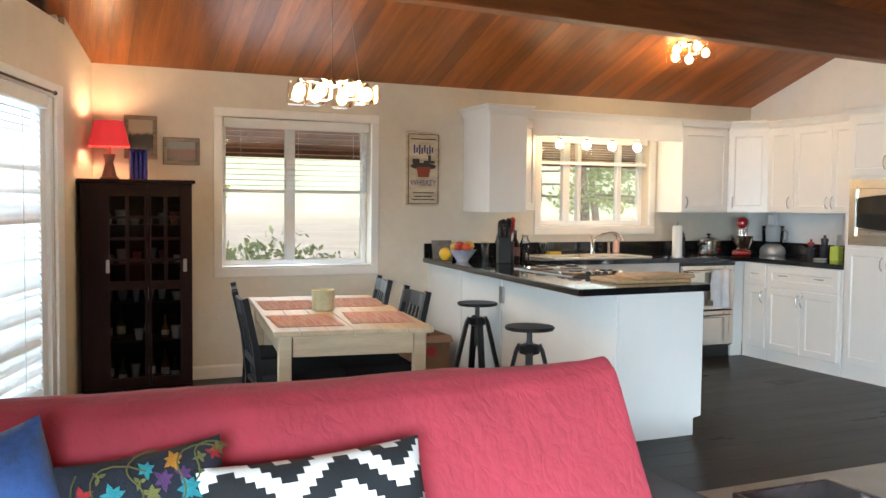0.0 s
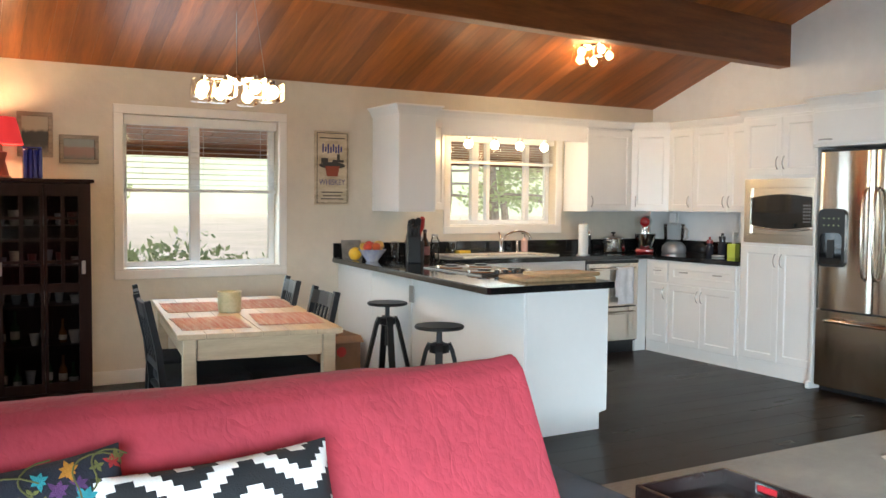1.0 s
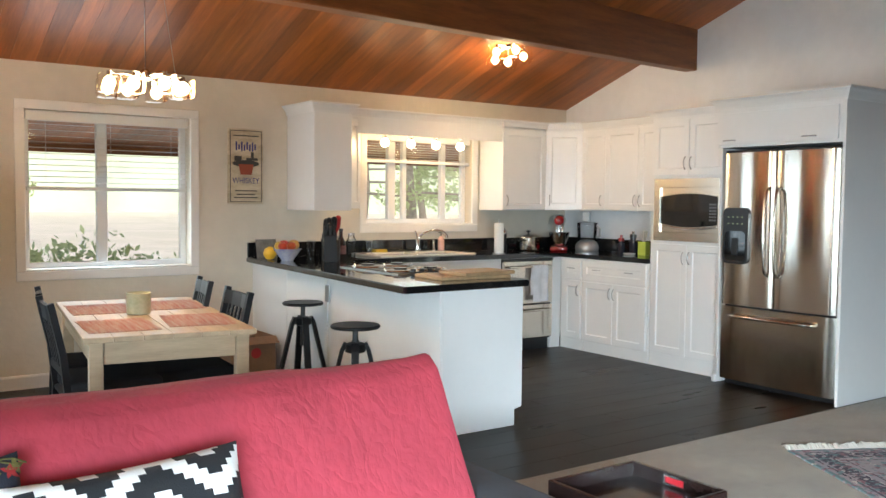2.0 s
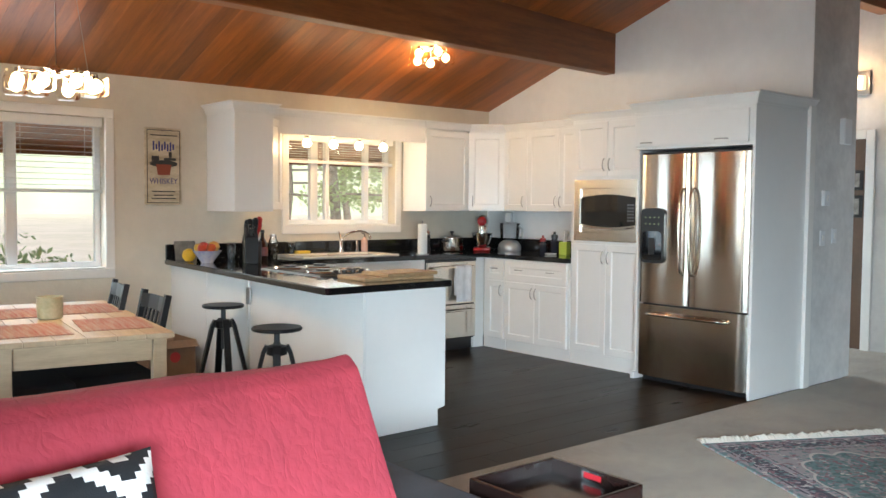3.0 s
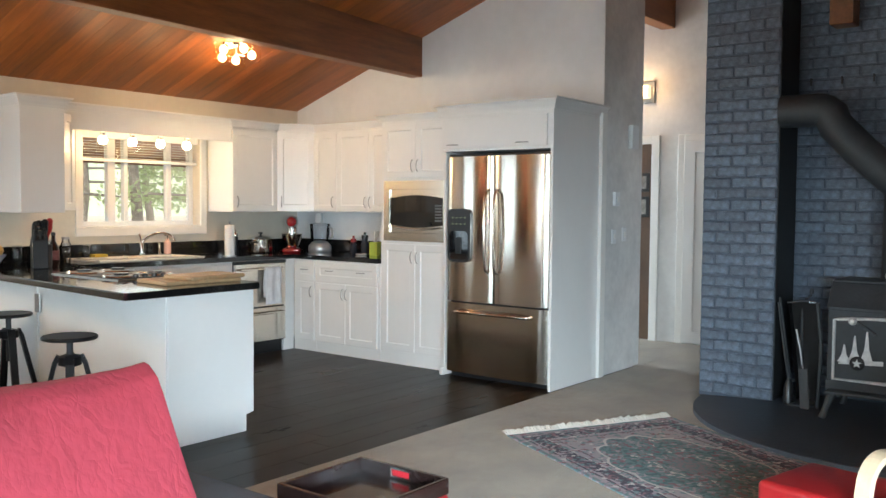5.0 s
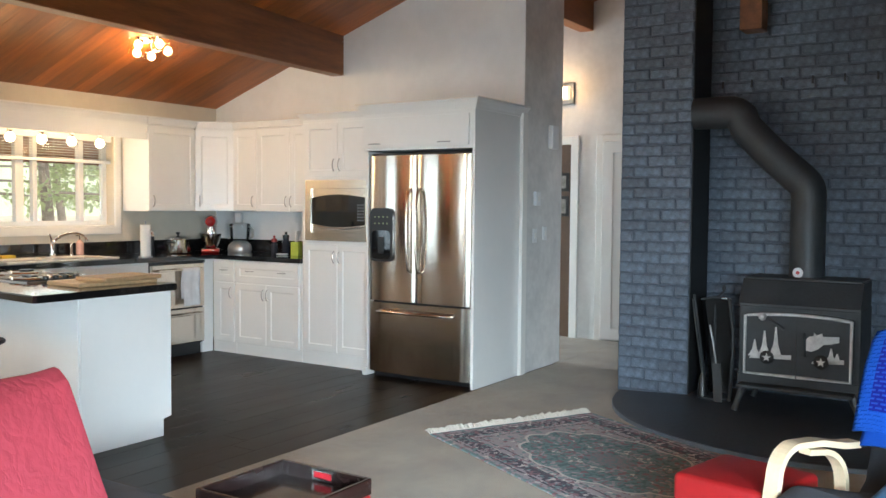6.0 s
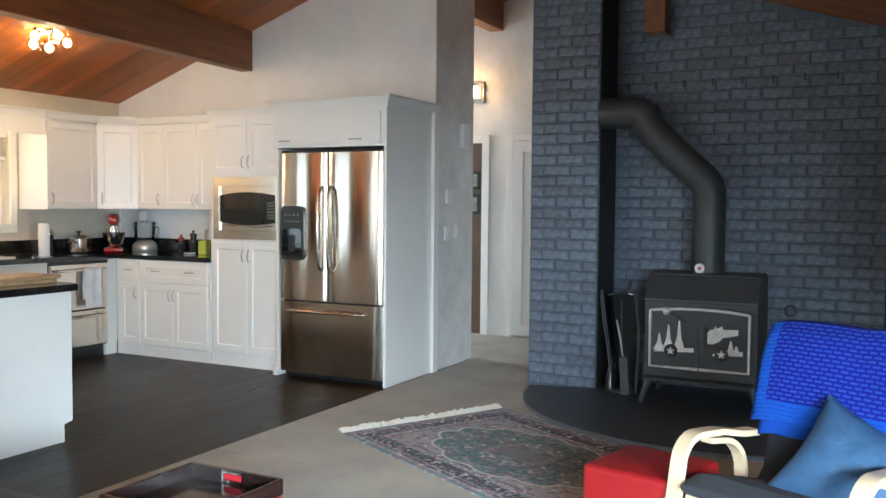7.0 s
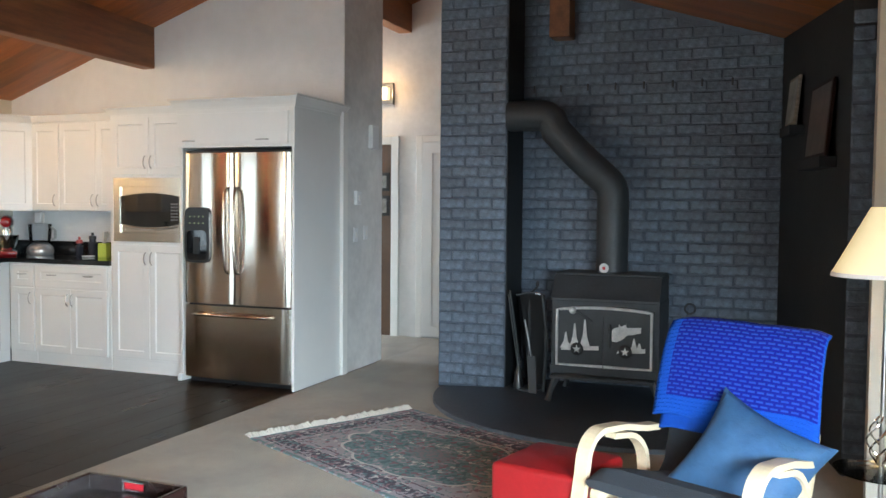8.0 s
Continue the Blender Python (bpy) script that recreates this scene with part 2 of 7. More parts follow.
DW = (1.165, 2.358, 0.842, 2.0)          # dining window opening
KW = (3.956, 5.129, 1.154, 1.99)         # sink window opening
# the third opening, in the hall, is unseen and added for its lamp
setting("wall_north", holed(bmesh.new(), -0.2, 8.6, 0, 2.37, YN, YN + 0.16, [DW, KW, (7.5, 8.25, 1.05, 2.1)]), M_wall, "cream painted wall with two windows")
bm = bmesh.new()
gable(bm, XE, XE + 0.12, [3.318, YN])
setting("wall_east", bm, M_white_wall, "white painted gable wall behind the kitchen cabinets")
bm = prism([(XE + 0.002, 3.315), (7.07, 3.315), (7.07, YN), (6.95, YN), (6.95, 3.435), (XE + 0.1225, 3.435), (XE + 0.1225, 3.3178), (XE + 0.002, 3.3178)], 0.0, 1.0)
for v in bm.verts:
    if v.co.z > 0.5:
        v.co.z = ceil_z(v.co.y) + 0.02
setting("wall_hall", bm, M_plaster, "grey trowelled plaster wall at the hall corner")
bm = gable(bmesh.new(), 8.45, 8.55, [1.5, YN])
setting("wall_hall_end", bm, M_hallwall, "mottled plaster wall at the end of the hall")
SLIDER = (0.84, 4.2, 0.0, 1.99)
CLERE = (0.6, 2.2, 2.48, 2.95)
setting("wall_west", holed(bmesh.new(), -0.3, 9.2, 0, 3.7, -0.16, 0, [SLIDER, CLERE], WEST_M), M_wall, "cream painted wall round a sliding glass door")
setting("wall_south", holed(bmesh.new(), -2.9, 8.6, 0, 2.2, YS - 0.14, YS, [(-1.45, 0.85, 0.55, 1.95)]), M_wall, "cream painted wall with a wide window")

# floors
bm = bmesh.new()
rng = random.Random(3)
y, row = 3.29, 0
while y < 6.86:
    x = -1.2 - rng.random() * 1.2
    while x < 6.4:
        w = rng.uniform(0.9, 1.4)
        bm_box(bm, x, x + w - 0.0025, y, min(y + 0.1875, 6.87), -0.012, 0.0)
        x += w
    y += 0.19
setting("floor", bm, M_floor, "dark stained wood floor in narrow boards")
setting("floor_base", box(-3, 8.6, -1.5, 7.0, -0.1, -0.013), M_mortar)
bm = bmesh.new()
bm_box(bm, -3.0, 8.5, -1.4, 3.288, -0.012, 0.006, bevel=0.004)
bm_box(bm, XE + 0.6, 8.5, 3.288, 6.86, -0.012, 0.006)
setting("carpet", bm, M_carpet, "beige cut pile carpet")

# roof boards, laid down the slope, in one mesh; they end a little beyond the slanted west wall
def slope_strip(bm, x0, x1, gap, z0, z1, out):
    """A strip of roof from x0 to x1 on both slopes, between z0 and z1 above the ceiling line."""
    y_end = WEST_A.y - (WEST_A.x - out - x0) / 0.3208
    for ya, yb in ((RIDGE_Y, YN + 0.7), (YS - 0.7, RIDGE_Y - 1e-6)):
        yb = min(yb, y_end)
        if yb < ya + 0.05:
            continue
        vs = []
        for dz, g in ((z0, gap), (z1, 0.0)):
            for yy in (ya + 1e-6, yb):
                for xx in (x0 + g, x1 - g):
                    vs.append(bm.verts.new((xx, yy, ceil_z(yy) + dz)))
        for q in ((0, 1, 3, 2), (4, 6, 7, 5), (0, 4, 5, 1), (2, 3, 7, 6), (0, 2, 6, 4), (1, 5, 7, 3)):
            bm.faces.new([vs[k] for k in q])


bm = bmesh.new()
rng = random.Random(17)
x1 = -2.9
while x1 < 8.7:
    x0 = x1
    x1 += rng.choice((0.125, 0.14, 0.14, 0.165))
    slope_strip(bm, x0, x1, 0.0008, 0.0, 0.03, 0.18)
setting("ceiling", bm, M_cedar, "sloping ceiling of red cedar boards")
bm = bmesh.new()
for k in range(47):
    slope_strip(bm, -2.9 + k * 0.25, -2.65 + k * 0.25, 0.0, 0.034, 0.2, 0.2)
setting("roof", bm, M_mortar, "roof deck above the boards")


def beam(x0, x1, ya, yb, z0, w=0.13):
    """A beam whose south face runs from ya to yb, let into the boards above."""
    bm = bmesh.new()
    vs = [bm.verts.new((x, y + d, z)) for x, y in ((x0, ya), (x1, yb)) for d in (0, w) for z in (z0, ceil_z(y + d) + 0.025)]
    for q in ((0, 1, 3, 2), (4, 6, 7, 5), (0, 4, 5, 1), (2, 3, 7, 6), (0, 2, 6, 4), (1, 5, 7, 3)):
        bm.faces.new([vs[k] for k in q])
    bmesh.ops.bevel(bm, geom=[e for e in bm.edges if e.verts[0].co.z < z0 + 0.001 and e.verts[1].co.z < z0 + 0.001], offset=0.006, segments=1, affect="EDGES")
    return tagged(part("ceiling_beam", bm, M_beam, None, "heavy stained wooden beam under the board ceiling"), category="beam", group="ceiling beams", kind="structure")


beam(-0.44, XE + 0.02, 4.721, 5.19, 2.555)
beam(7.08, 8.46, 3.635, 3.635, 3.16, 0.15)
beam(6.44, 6.63, 1.505, 1.505, 2.625, 0.15)

# brick round the stove: column, back, slant and strip
def brick_mass(name, poly, label, skin=None):
    bm = bmesh.new()
    top = [ceil_z(y) + 0.03 for x, y in poly]
    a = [bm.verts.new((x, y, 0)) for x, y in poly]
    b = [bm.verts.new((x, y, t)) for (x, y), t in zip(poly, top)]
    n = len(poly)
    bm.faces.new(list(reversed(a)))
    bm.faces.new(b)
    for i in range(n):
        bm.faces.new((a[i], a[(i + 1) % n], b[(i + 1) % n], b[i]))
    return setting(name, bm, skin or M_mortar, label)


XC, XB = 6.2, 6.62
WX, WY = 4.9, -0.306      # front corner of the side wall
SX, SY = 3.95, -0.345     # end of the cream wall stub
column = brick_mass("wall_brick_column", [(XC, 1.9), (7.2, 1.9), (7.2, 2.42), (XC, 2.42)], "slate blue painted brick column beside the stove")
back = brick_mass("wall_brick_back", [(XB, -0.2), (7.2, -0.2), (7.2, 1.897), (XB, 1.897)], "slate blue painted brick wall behind the stove")
# the side wall's shade is put into its charcoal skin
slant = brick_mass("wall_side", [(XB - 0.002, 0.03), (WX, WY), (WX, WY - 0.13), (XB - 0.002, -0.3)], "smooth charcoal side wall beside the hearth, its shade in the colour", M_darkwall)

setting("trim_side_wall_end", box(WX - 0.0045, WX - 0.0005, WY - 0.128, WY - 0.002, 0.0, 2.15), M_mortar, "painted mortar on the end of the side wall")
# thin dark sheet put in for the shade on the column's inner side
setting("trim_column_side", box(XC + 0.01, XB - 0.014, 1.8925, 1.8995, 0.036, 3.0), M_darkwall, "dark sheet for the shade on the inner side of the column")

hearth = []
for i in range(33):
    a = radians(95 + i * (265 - 95) / 32)
    hearth.append((6.2 + 1.33 * math.cos(a), 1.0 + 1.36 * math.sin(a)))
hearth = [(min(x, 6.19), max(y, 0.03 - (XB - min(x, 6.19)) * 0.1955 + 0.004)) for x, y in hearth] + [(XB - 0.003, 0.02), (XB - 0.003, 1.895), (6.195, 1.895)]


# ---------------------------------------------------------------- joinery helpers
def bm_profile(bm, path, prof, closed=False):
    """A moulding: the profile (out, z) swept along a plan path, mitred; out is to the right of the way of travel."""
    n = len(path)
    rings = []
    for i in range(n):
        p = Vector(path[i])
        ds = []
        if i > 0 or closed:
            ds.append((p - Vector(path[i - 1])).normalized())
        if i < n - 1 or closed:
            ds.append((Vector(path[(i + 1) % n]) - p).normalized())
        ns = [Vector((d.y, -d.x)) for d in ds]
        if len(ns) == 2:
            m = (ns[0] + ns[1]).normalized()
            m = m / max(0.3, m.dot(ns[0]))
        else:
            m = ns[0]
        rings.append([bm.verts.new((p.x + m.x * o, p.y + m.y * o, z)) for o, z in prof])
    k = len(prof)
    pairs = list(zip(rings, rings[1:])) + ([(rings[-1], rings[0])] if closed else [])
    for a, b in pairs:
        for j in range(k):
            bm.faces.new((a[j], a[(j + 1) % k], b[(j + 1) % k], b[j]))
    if not closed:
        bm.faces.new(list(reversed(rings[0])))
        bm.faces.new(rings[-1])
    return bm


def crown_profile(z, h=0.075, out=0.05):
    return [(0, z - h), (0.008, z - h), (0.012, z - h * 0.8), (out * 0.55, z - h * 0.42), (out * 0.8, z - h * 0.22), (out, z - h * 0.18), (out, z), (0, z)]


def bm_shaker(bm, x0, x1, z0, z1, th=0.02, rail=0.055, depth=0.008):
    """A framed panel in the xz plane, its back at y = 0 and its face at y = -th."""
    g = 0.0016
    x0, x1, z0, z1 = x0 + g, x1 - g, z0 + g, z1 - g
    rail = min(rail, (x1 - x0) * 0.3, (z1 - z0) * 0.32)
    o = [(x0, z0), (x1, z0), (x1, z1), (x0, z1)]
    i = [(x0 + rail, z0 + rail), (x1 - rail, z0 + rail), (x1 - rail, z1 - rail), (x0 + rail, z1 - rail)]
    c = 0.0025
    ob = [(x0 + c, z0 + c), (x1 - c, z0 + c), (x1 - c, z1 - c), (x0 + c, z1 - c)]
    ii = [(x0 + rail + depth, z0 + rail + depth), (x1 - rail - depth, z0 + rail + depth), (x1 - rail - depth, z1 - rail - depth), (x0 + rail + depth, z1 - rail - depth)]
    R = [[bm.verts.new((x, y, z)) for x, z in ring] for ring, y in ((o, 0), (o, -th + c), (ob, -th), (i, -th), (ii, -th + depth))]
    for a, b in zip(R, R[1:]):
        for k in range(4):
            bm.faces.new((a[k], a[(k + 1) % 4], b[(k + 1) % 4], b[k]))
    bm.faces.new(list(reversed(R[0])))
    bm.faces.new(R[-1])
    return bm


def bm_slab(bm, x0, x1, z0, z1, th=0.02):
    return bm_box(bm, x0 + 0.0016, x1 - 0.0016, -th, 0, z0 + 0.0016, z1 - 0.0016, bevel=0.003, seg=1)


def bm_pull(bm, x, z, y, length=0.1, upright=True):
    """A bowed pull handle standing out from the face at y."""
    pts = []
    for k in range(9):
        u = -1 + 2 * k / 8
        out = 0.006 + 0.024 * (1 - u * u) ** 0.6
        pts.append((x, y - out, z + u * length / 2) if upright else (x + u * length / 2, y - out, z))
    return bm_tube(bm, pts, 0.0052, 8)


def facing_x(x, y, z=0.0):
    """Axes of a unit on the east wall: its x runs to world -y, its y into the wall."""
    return pose(x, y, z, 0, 0, -90)


def cabinet(name, m, w, d, z0, z1, fronts, label, category="cabinet", toe=0.0, group="", notch=None):
    """A white unit. fronts: (kind, x0, x1, z0, z1, pull x, pull z, upright)."""
    c = thing(name, m, label, category, group)
    bm = box(0.001, w - 0.001, 0, d, z0 + toe, z1, bevel=0.0015, seg=1)
    if toe:
        bm_box(bm, 0.001, w - 0.001, notch if notch is not None else 0.004, d, z0, z0 + toe)
    part("body", bm, M_white, c)
    for kind, x0, x1, a, b, px, pz, up in fronts:
        bm = bmesh.new()
        (bm_shaker if kind != "slab" else bm_slab)(bm, x0, x1, a, b)
        dr = part("drawer_front" if kind in ("drawer", "slab") else "door", bm, M_white, c)
        if px is not None:
            part("handle", bm_pull(bmesh.new(), px, pz, -0.02, 0.1, up), M_nickel, dr, "satin nickel bow handle", smooth=True)
    return c


# ---------------------------------------------------------------- kitchen: peninsula and base units
pen = thing("peninsula", pose(2.89, 4.145, 0), "white painted peninsula base under the black counter", "cabinet")
bm = bmesh.new()
bm_box(bm, 0, 0.598, 0.02, 2.05, 0.105, 0.858)
bm_box(bm, 0, 0.53, 0.02, 2.05, 0.0, 0.105)
part("body", bm, M_white, pen)
bm = bmesh.new()
pts = [(0.001, 0.0), (0.545, 0.0), (0.545, 0.1), (0.602, 0.112), (0.602, 0.858), (0.001, 0.858)]
bm_prism(bm, pts, 0.0, 0.02, Matrix(((1, 0, 0, 0), (0, 0, 1, -0.0005), (0, 1, 0, 0), (0, 0, 0, 1))))
part("end_panel", bm, M_white, pen, "smooth white end panel with a toe notch")
part("bar_panel", box(-0.012, -0.0005, 0.003, 1.38, 0.0, 0.858, bevel=0.002, seg=1), M_white, pen)
part("bar_panel", box(-0.012, -0.0005, 1.42, 2.05, 0.0, 0.858, bevel=0.002, seg=1), M_white, pen)
part("trim", box(-0.022, -0.0005, 1.38, 1.42, 0.0, 0.858, bevel=0.003, seg=1), M_trim, pen)
outlet = part("outlet", box(-0.034, -0.0225, 1.33, 1.39, 0.66, 0.78, bevel=0.004), M_nickel, pen, "grey metal outlet box")
part("bar_return", box(-0.011, 0.3, 2.06, 2.71, 0.0, 0.857), M_white, pen)

counter = thing("countertop", pose(0, 0, 0), "polished black granite worktop across peninsula and wall units", "countertop")
C1 = [(2.59, 4.06), (3.49, 4.085), (3.515, 4.11), (3.515, 6.2), (5.7, 6.2), (5.7, 5.122), (6.355, 5.122), (6.355, 6.855), (2.825, 6.855), (2.575, 4.075)]
bm = prism(list(C1), 0.86, 0.9)
bmesh.ops.bevel(bm, geom=[e for e in bm.edges if abs(e.verts[0].co.z - e.verts[1].co.z) < 1e-6], offset=0.005, segments=2, affect="EDGES")
part("slab", bm, M_granite, counter)
part("backsplash", box(2.83, 6.335, 6.836, 6.856, 0.9005, 1.02, bevel=0.003, seg=1), M_granite, counter)
part("backsplash", box(6.336, 6.356, 5.123, 6.835, 0.9005, 1.02, bevel=0.003, seg=1), M_granite, counter)

cabinet("sink_base_cabinet", pose(3.6, 6.225, 0), 1.4, 0.62, 0, 0.858, [("door", 0.05, 0.7, 0.12, 0.84, None, 0, True), ("door", 0.7, 1.35, 0.12, 0.84, None, 0, True)], "white sink base unit below the counter", toe=0.1, notch=0.06)
cabinet("corner_filler", pose(5.6, 6.225, 0), 0.13, 0.62, 0, 0.858, [], "white corner filler panel beside the dishwasher", toe=0.1)
FR = [("drawer", 0.05, 0.285, 0.66, 0.845, 0.165, 0.765, False), ("door", 0.05, 0.285, 0.105, 0.65, 0.255, 0.56, True)]
cabinet("base_cabinet", facing_x(5.73, 6.222), 0.3, 0.62, 0, 0.858, FR, "narrow white base unit with one drawer and door", toe=0.1, group="base cabinets")
FR = [("drawer", 0.0, 0.77, 0.66, 0.845, None, 0, False), ("door", 0.0, 0.385, 0.105, 0.65, 0.36, 0.56, True), ("door", 0.385, 0.77, 0.105, 0.65, 0.41, 0.56, True)]
cab = cabinet("base_cabinet", facing_x(5.73, 5.92), 0.795, 0.62, 0, 0.858, FR, "white base unit with a wide drawer over two doors", toe=0.1, group="base cabinets")
dr = [o for o in cab.children if o.name.startswith("drawer_front")][0]
for px in (0.19, 0.58):
    part("handle", bm_pull(bmesh.new(), px, 0.765, -0.02, 0.1, False), M_nickel, dr, "satin nickel bow handle", smooth=True)

# dishwasher in two drawers, with a towel over its rail
dw = thing("dishwasher", pose(5.0, 6.19, 0), "stainless steel two drawer dishwasher under the counter", "dishwasher")
part("body", box(0.0, 0.596, 0.03, 0.6, 0.1, 0.855), M_black, dw)
part("kickplate", box(0.01, 0.586, 0.05, 0.6, 0.0, 0.1), M_black, dw)
for z0, z1 in ((0.115, 0.425), (0.435, 0.83)):
    d = part("drawer_front", box(0.004, 0.592, 0.0, 0.03, z0, z1, bevel=0.005), M_steel, dw)
    part("handle", tube([(0.05, 0.0, z1 - 0.05), (0.05, -0.035, z1 - 0.05), (0.3, -0.042, z1 - 0.05), (0.55, -0.035, z1 - 0.05), (0.55, 0.0, z1 - 0.05)], 0.009, 10), M_steel, d, smooth=True)
part("frame", box(0.0, 0.596, -0.002, 0.03, 0.832, 0.857), M_black, dw)
bm = bmesh.new()
rng = random.Random(5)
for side, (ya, zlow) in enumerate(((-0.058, 0.46), (-0.03, 0.52))):
    rows = []
    for i in range(11):
        z = 0.795 - (0.795 - zlow) * i / 10
        rows.append([bm.verts.new((0.3 + 0.02 * j + 0.004 * math.sin(i * 0.9), ya + 0.007 * math.sin(j * 1.25 + i * 0.12) - 0.002 * i * (1 - side) * 0.5, z)) for j in range(10)])
    for a, b in zip(rows, rows[1:]):
        for j in range(9):
            bm.faces.new((a[j], a[j + 1], b[j + 1], b[j]))
towel = part("dish_towel", bm, mat("white_towel", (0.72, 0.73, 0.76), 0.9, vary=0.15, scale=12, bump=0.3, bscale=220), None, smooth=True)
towel.matrix_world = pose(5.0, 6.19, 0)
md = towel.modifiers.new("thick", "SOLIDIFY")
md.thickness = 0.004
tagged(towel, "white dish towel hung over the dishwasher handle", "towel")

# ---------------------------------------------------------------- tall unit, microwave, fridge
TW = 0.772
pantry = cabinet("pantry_cabinet", facing_x(5.73, 5.12), TW, 0.625, 0, 2.08,
                 [("door", 0.03, 0.4, 1.60, 2.06, 0.37, 1.70, True), ("door", 0.4, 0.757, 1.60, 2.06, 0.43, 1.70, True),
                  ("door", 0.03, 0.4, 0.12, 1.04, 0.37, 0.93, True), ("door", 0.4, 0.757, 0.12, 1.04, 0.43, 0.93, True)],
                 "tall white pantry unit round a built-in microwave", toe=0.1)
part("crown", bm_profile(bmesh.new(), [(0, 0.28), (0, 0), (TW - 0.004, 0)], crown_profile(2.145, 0.065, 0.045)), M_white, pantry)

mw = thing("microwave", facing_x(5.71, 5.062, 1.065), "built-in stainless steel microwave with a bowed black window", "microwave")
W2, H2 = 0.7, 0.51
bm = holed(bmesh.new(), 0, W2, 0, H2, -0.012, 0.018, [(0.06, 0.645, 0.07, 0.44)])
M_satin = mat("satin_steel", (0.72, 0.66, 0.57), 0.22, metal=1.0, vary=0.06, scale=6, stretch=(0.5, 1, 40))
part("trim_frame", bm, M_satin, mw, "satin steel surround")
part("housing", box(0.055, 0.65, 0.019, 0.03, 0.05, 0.46), M_black, mw)
bm = bmesh.new()
up = [(0.062 + 0.581 * i / 16, 0.362 + 0.028 * math.sin(math.pi * i / 16)) for i in range(17)]
lo = [(0.643 - 0.581 * i / 16, 0.142 - 0.026 * math.sin(math.pi * i / 16)) for i in range(17)]
bm_prism(bm, up + lo, -0.004, 0.012, Matrix(((1, 0, 0, 0), (0, 0, 1, 0), (0, 1, 0, 0), (0, 0, 0, 1))))
part("window", bm, M_blackgloss, mw, "bowed black glass door")
bm = bmesh.new()
bm_prism(bm, [(0.062, 0.438)] + up + [(0.643, 0.438)], 0.004, 0.018, Matrix(((1, 0, 0, 0), (0, 0, 1, 0), (0, 1, 0, 0), (0, 0, 0, 1))))
bm_prism(bm, [(0.643, 0.072)] + lo + [(0.062, 0.072)], 0.004, 0.018, Matrix(((1, 0, 0, 0), (0, 0, 1, 0), (0, 1, 0, 0), (0, 0, 0, 1))))
part("door_panel", bm, M_satin, mw)
part("handle", bm_tube(bmesh.new(), [(0.1 + 0.505 * i / 10, -0.016, 0.122 - 0.02 * math.sin(math.pi * i / 10)) for i in range(11)], 0.008, 8), M_chrome, mw, smooth=True)
bm = bmesh.new()
for r in range(6):
    for c in range(3):
        bm_box(bm, 0.56 + c * 0.024, 0.576 + c * 0.024, -0.0065, -0.0042, 0.17 + r * 0.025, 0.184 + r * 0.025)
part("keypad", bm, mat("keypad_grey", (0.16, 0.16, 0.17), 0.5), mw)

# fridge enclosure: slim left panel, cabinet above, deep side panel, trim post
enc = thing("fridge_surround", facing_x(5.6, 4.418), "white surround with a cabinet over the refrigerator", "cabinet")
part("side_panel", box(0.075, 0.095, 0.02, 0.75, 0, 2.09), M_white, enc)
part("foot", box(0.06, 0.1, -0.012, 0.16, 0, 0.055, bevel=0.008), M_white, enc)
part("side_panel", box(1.085, 1.108, -0.02, 0.75, 0, 2.09, bevel=0.002, seg=1), M_white, enc)
part("body", box(0.095, 1.085, 0.0, 0.7, 1.795, 2.09), M_white, enc)
part("face_frame", box(0.076, 1.085, -0.018, 0, 1.795, 2.09, bevel=0.002, seg=1), M_white, enc)
flap = part("lift_door", box(0.085, 1.06, -0.036, -0.0185, 1.815, 2.05, bevel=0.004), M_white, enc)
for px in (0.2, 0.85):
    part("handle", bm_pull(bmesh.new(), px, 1.845, -0.036, 0.11, False), M_nickel, flap, smooth=True)
part("crown", bm_profile(bmesh.new(), [(0.073, 0.2), (0.073, -0.02), (1.11, -0.02), (1.11, 0.76)], crown_profile(2.165, 0.085, 0.05)), M_white, enc)
part("trim_post", box(1.11, 1.14, 0.675, 0.757, 0, 2.11, bevel=0.004), M_trim, enc)

fr = thing("refrigerator", facing_x(5.595, 4.29), "stainless steel french door refrigerator with a bottom freezer drawer", "refrigerator")
part("body", box(0.005, 0.947, 0.05, 0.72, 0.06, 1.755, bevel=0.006), M_black, fr)


def bowed(x0, x1, z0, z1, sag=0.014, th=0.06):
    """A door whose face bows out gently across its width."""
    bm = bmesh.new()
    n = 14
    f, b = [], []
    for i in range(n + 1):
        u = i / n
        x = x0 + (x1 - x0) * u
        e = min(u, 1 - u) * (x1 - x0)
        y = -sag * math.sin(math.pi * u) + (0.012 * (1 - min(1, e / 0.016)) ** 2)
        f.append((x, y))
        b.append((x, th))
    bm_prism(bm, f + list(reversed(b)), z0, z1)
    return bm


def rounded_slab(x0, x1, z0, z1, y0, y1, r):
    """A plate in the xz plane with rounded corners."""
    poly = []
    for cx_, cz_, a0 in ((x1 - r, z1 - r, 0), (x0 + r, z1 - r, 90), (x0 + r, z0 + r, 180), (x1 - r, z0 + r, 270)):
        poly += [(cx_ + r * math.cos(radians(a0 + 15 * k)), cz_ + r * math.sin(radians(a0 + 15 * k))) for k in range(7)]
    bm = bm_prism(bmesh.new(), poly, y0, y1, Matrix(((1, 0, 0, 0), (0, 0, 1, 0), (0, 1, 0, 0), (0, 0, 0, 1))))
    return bm


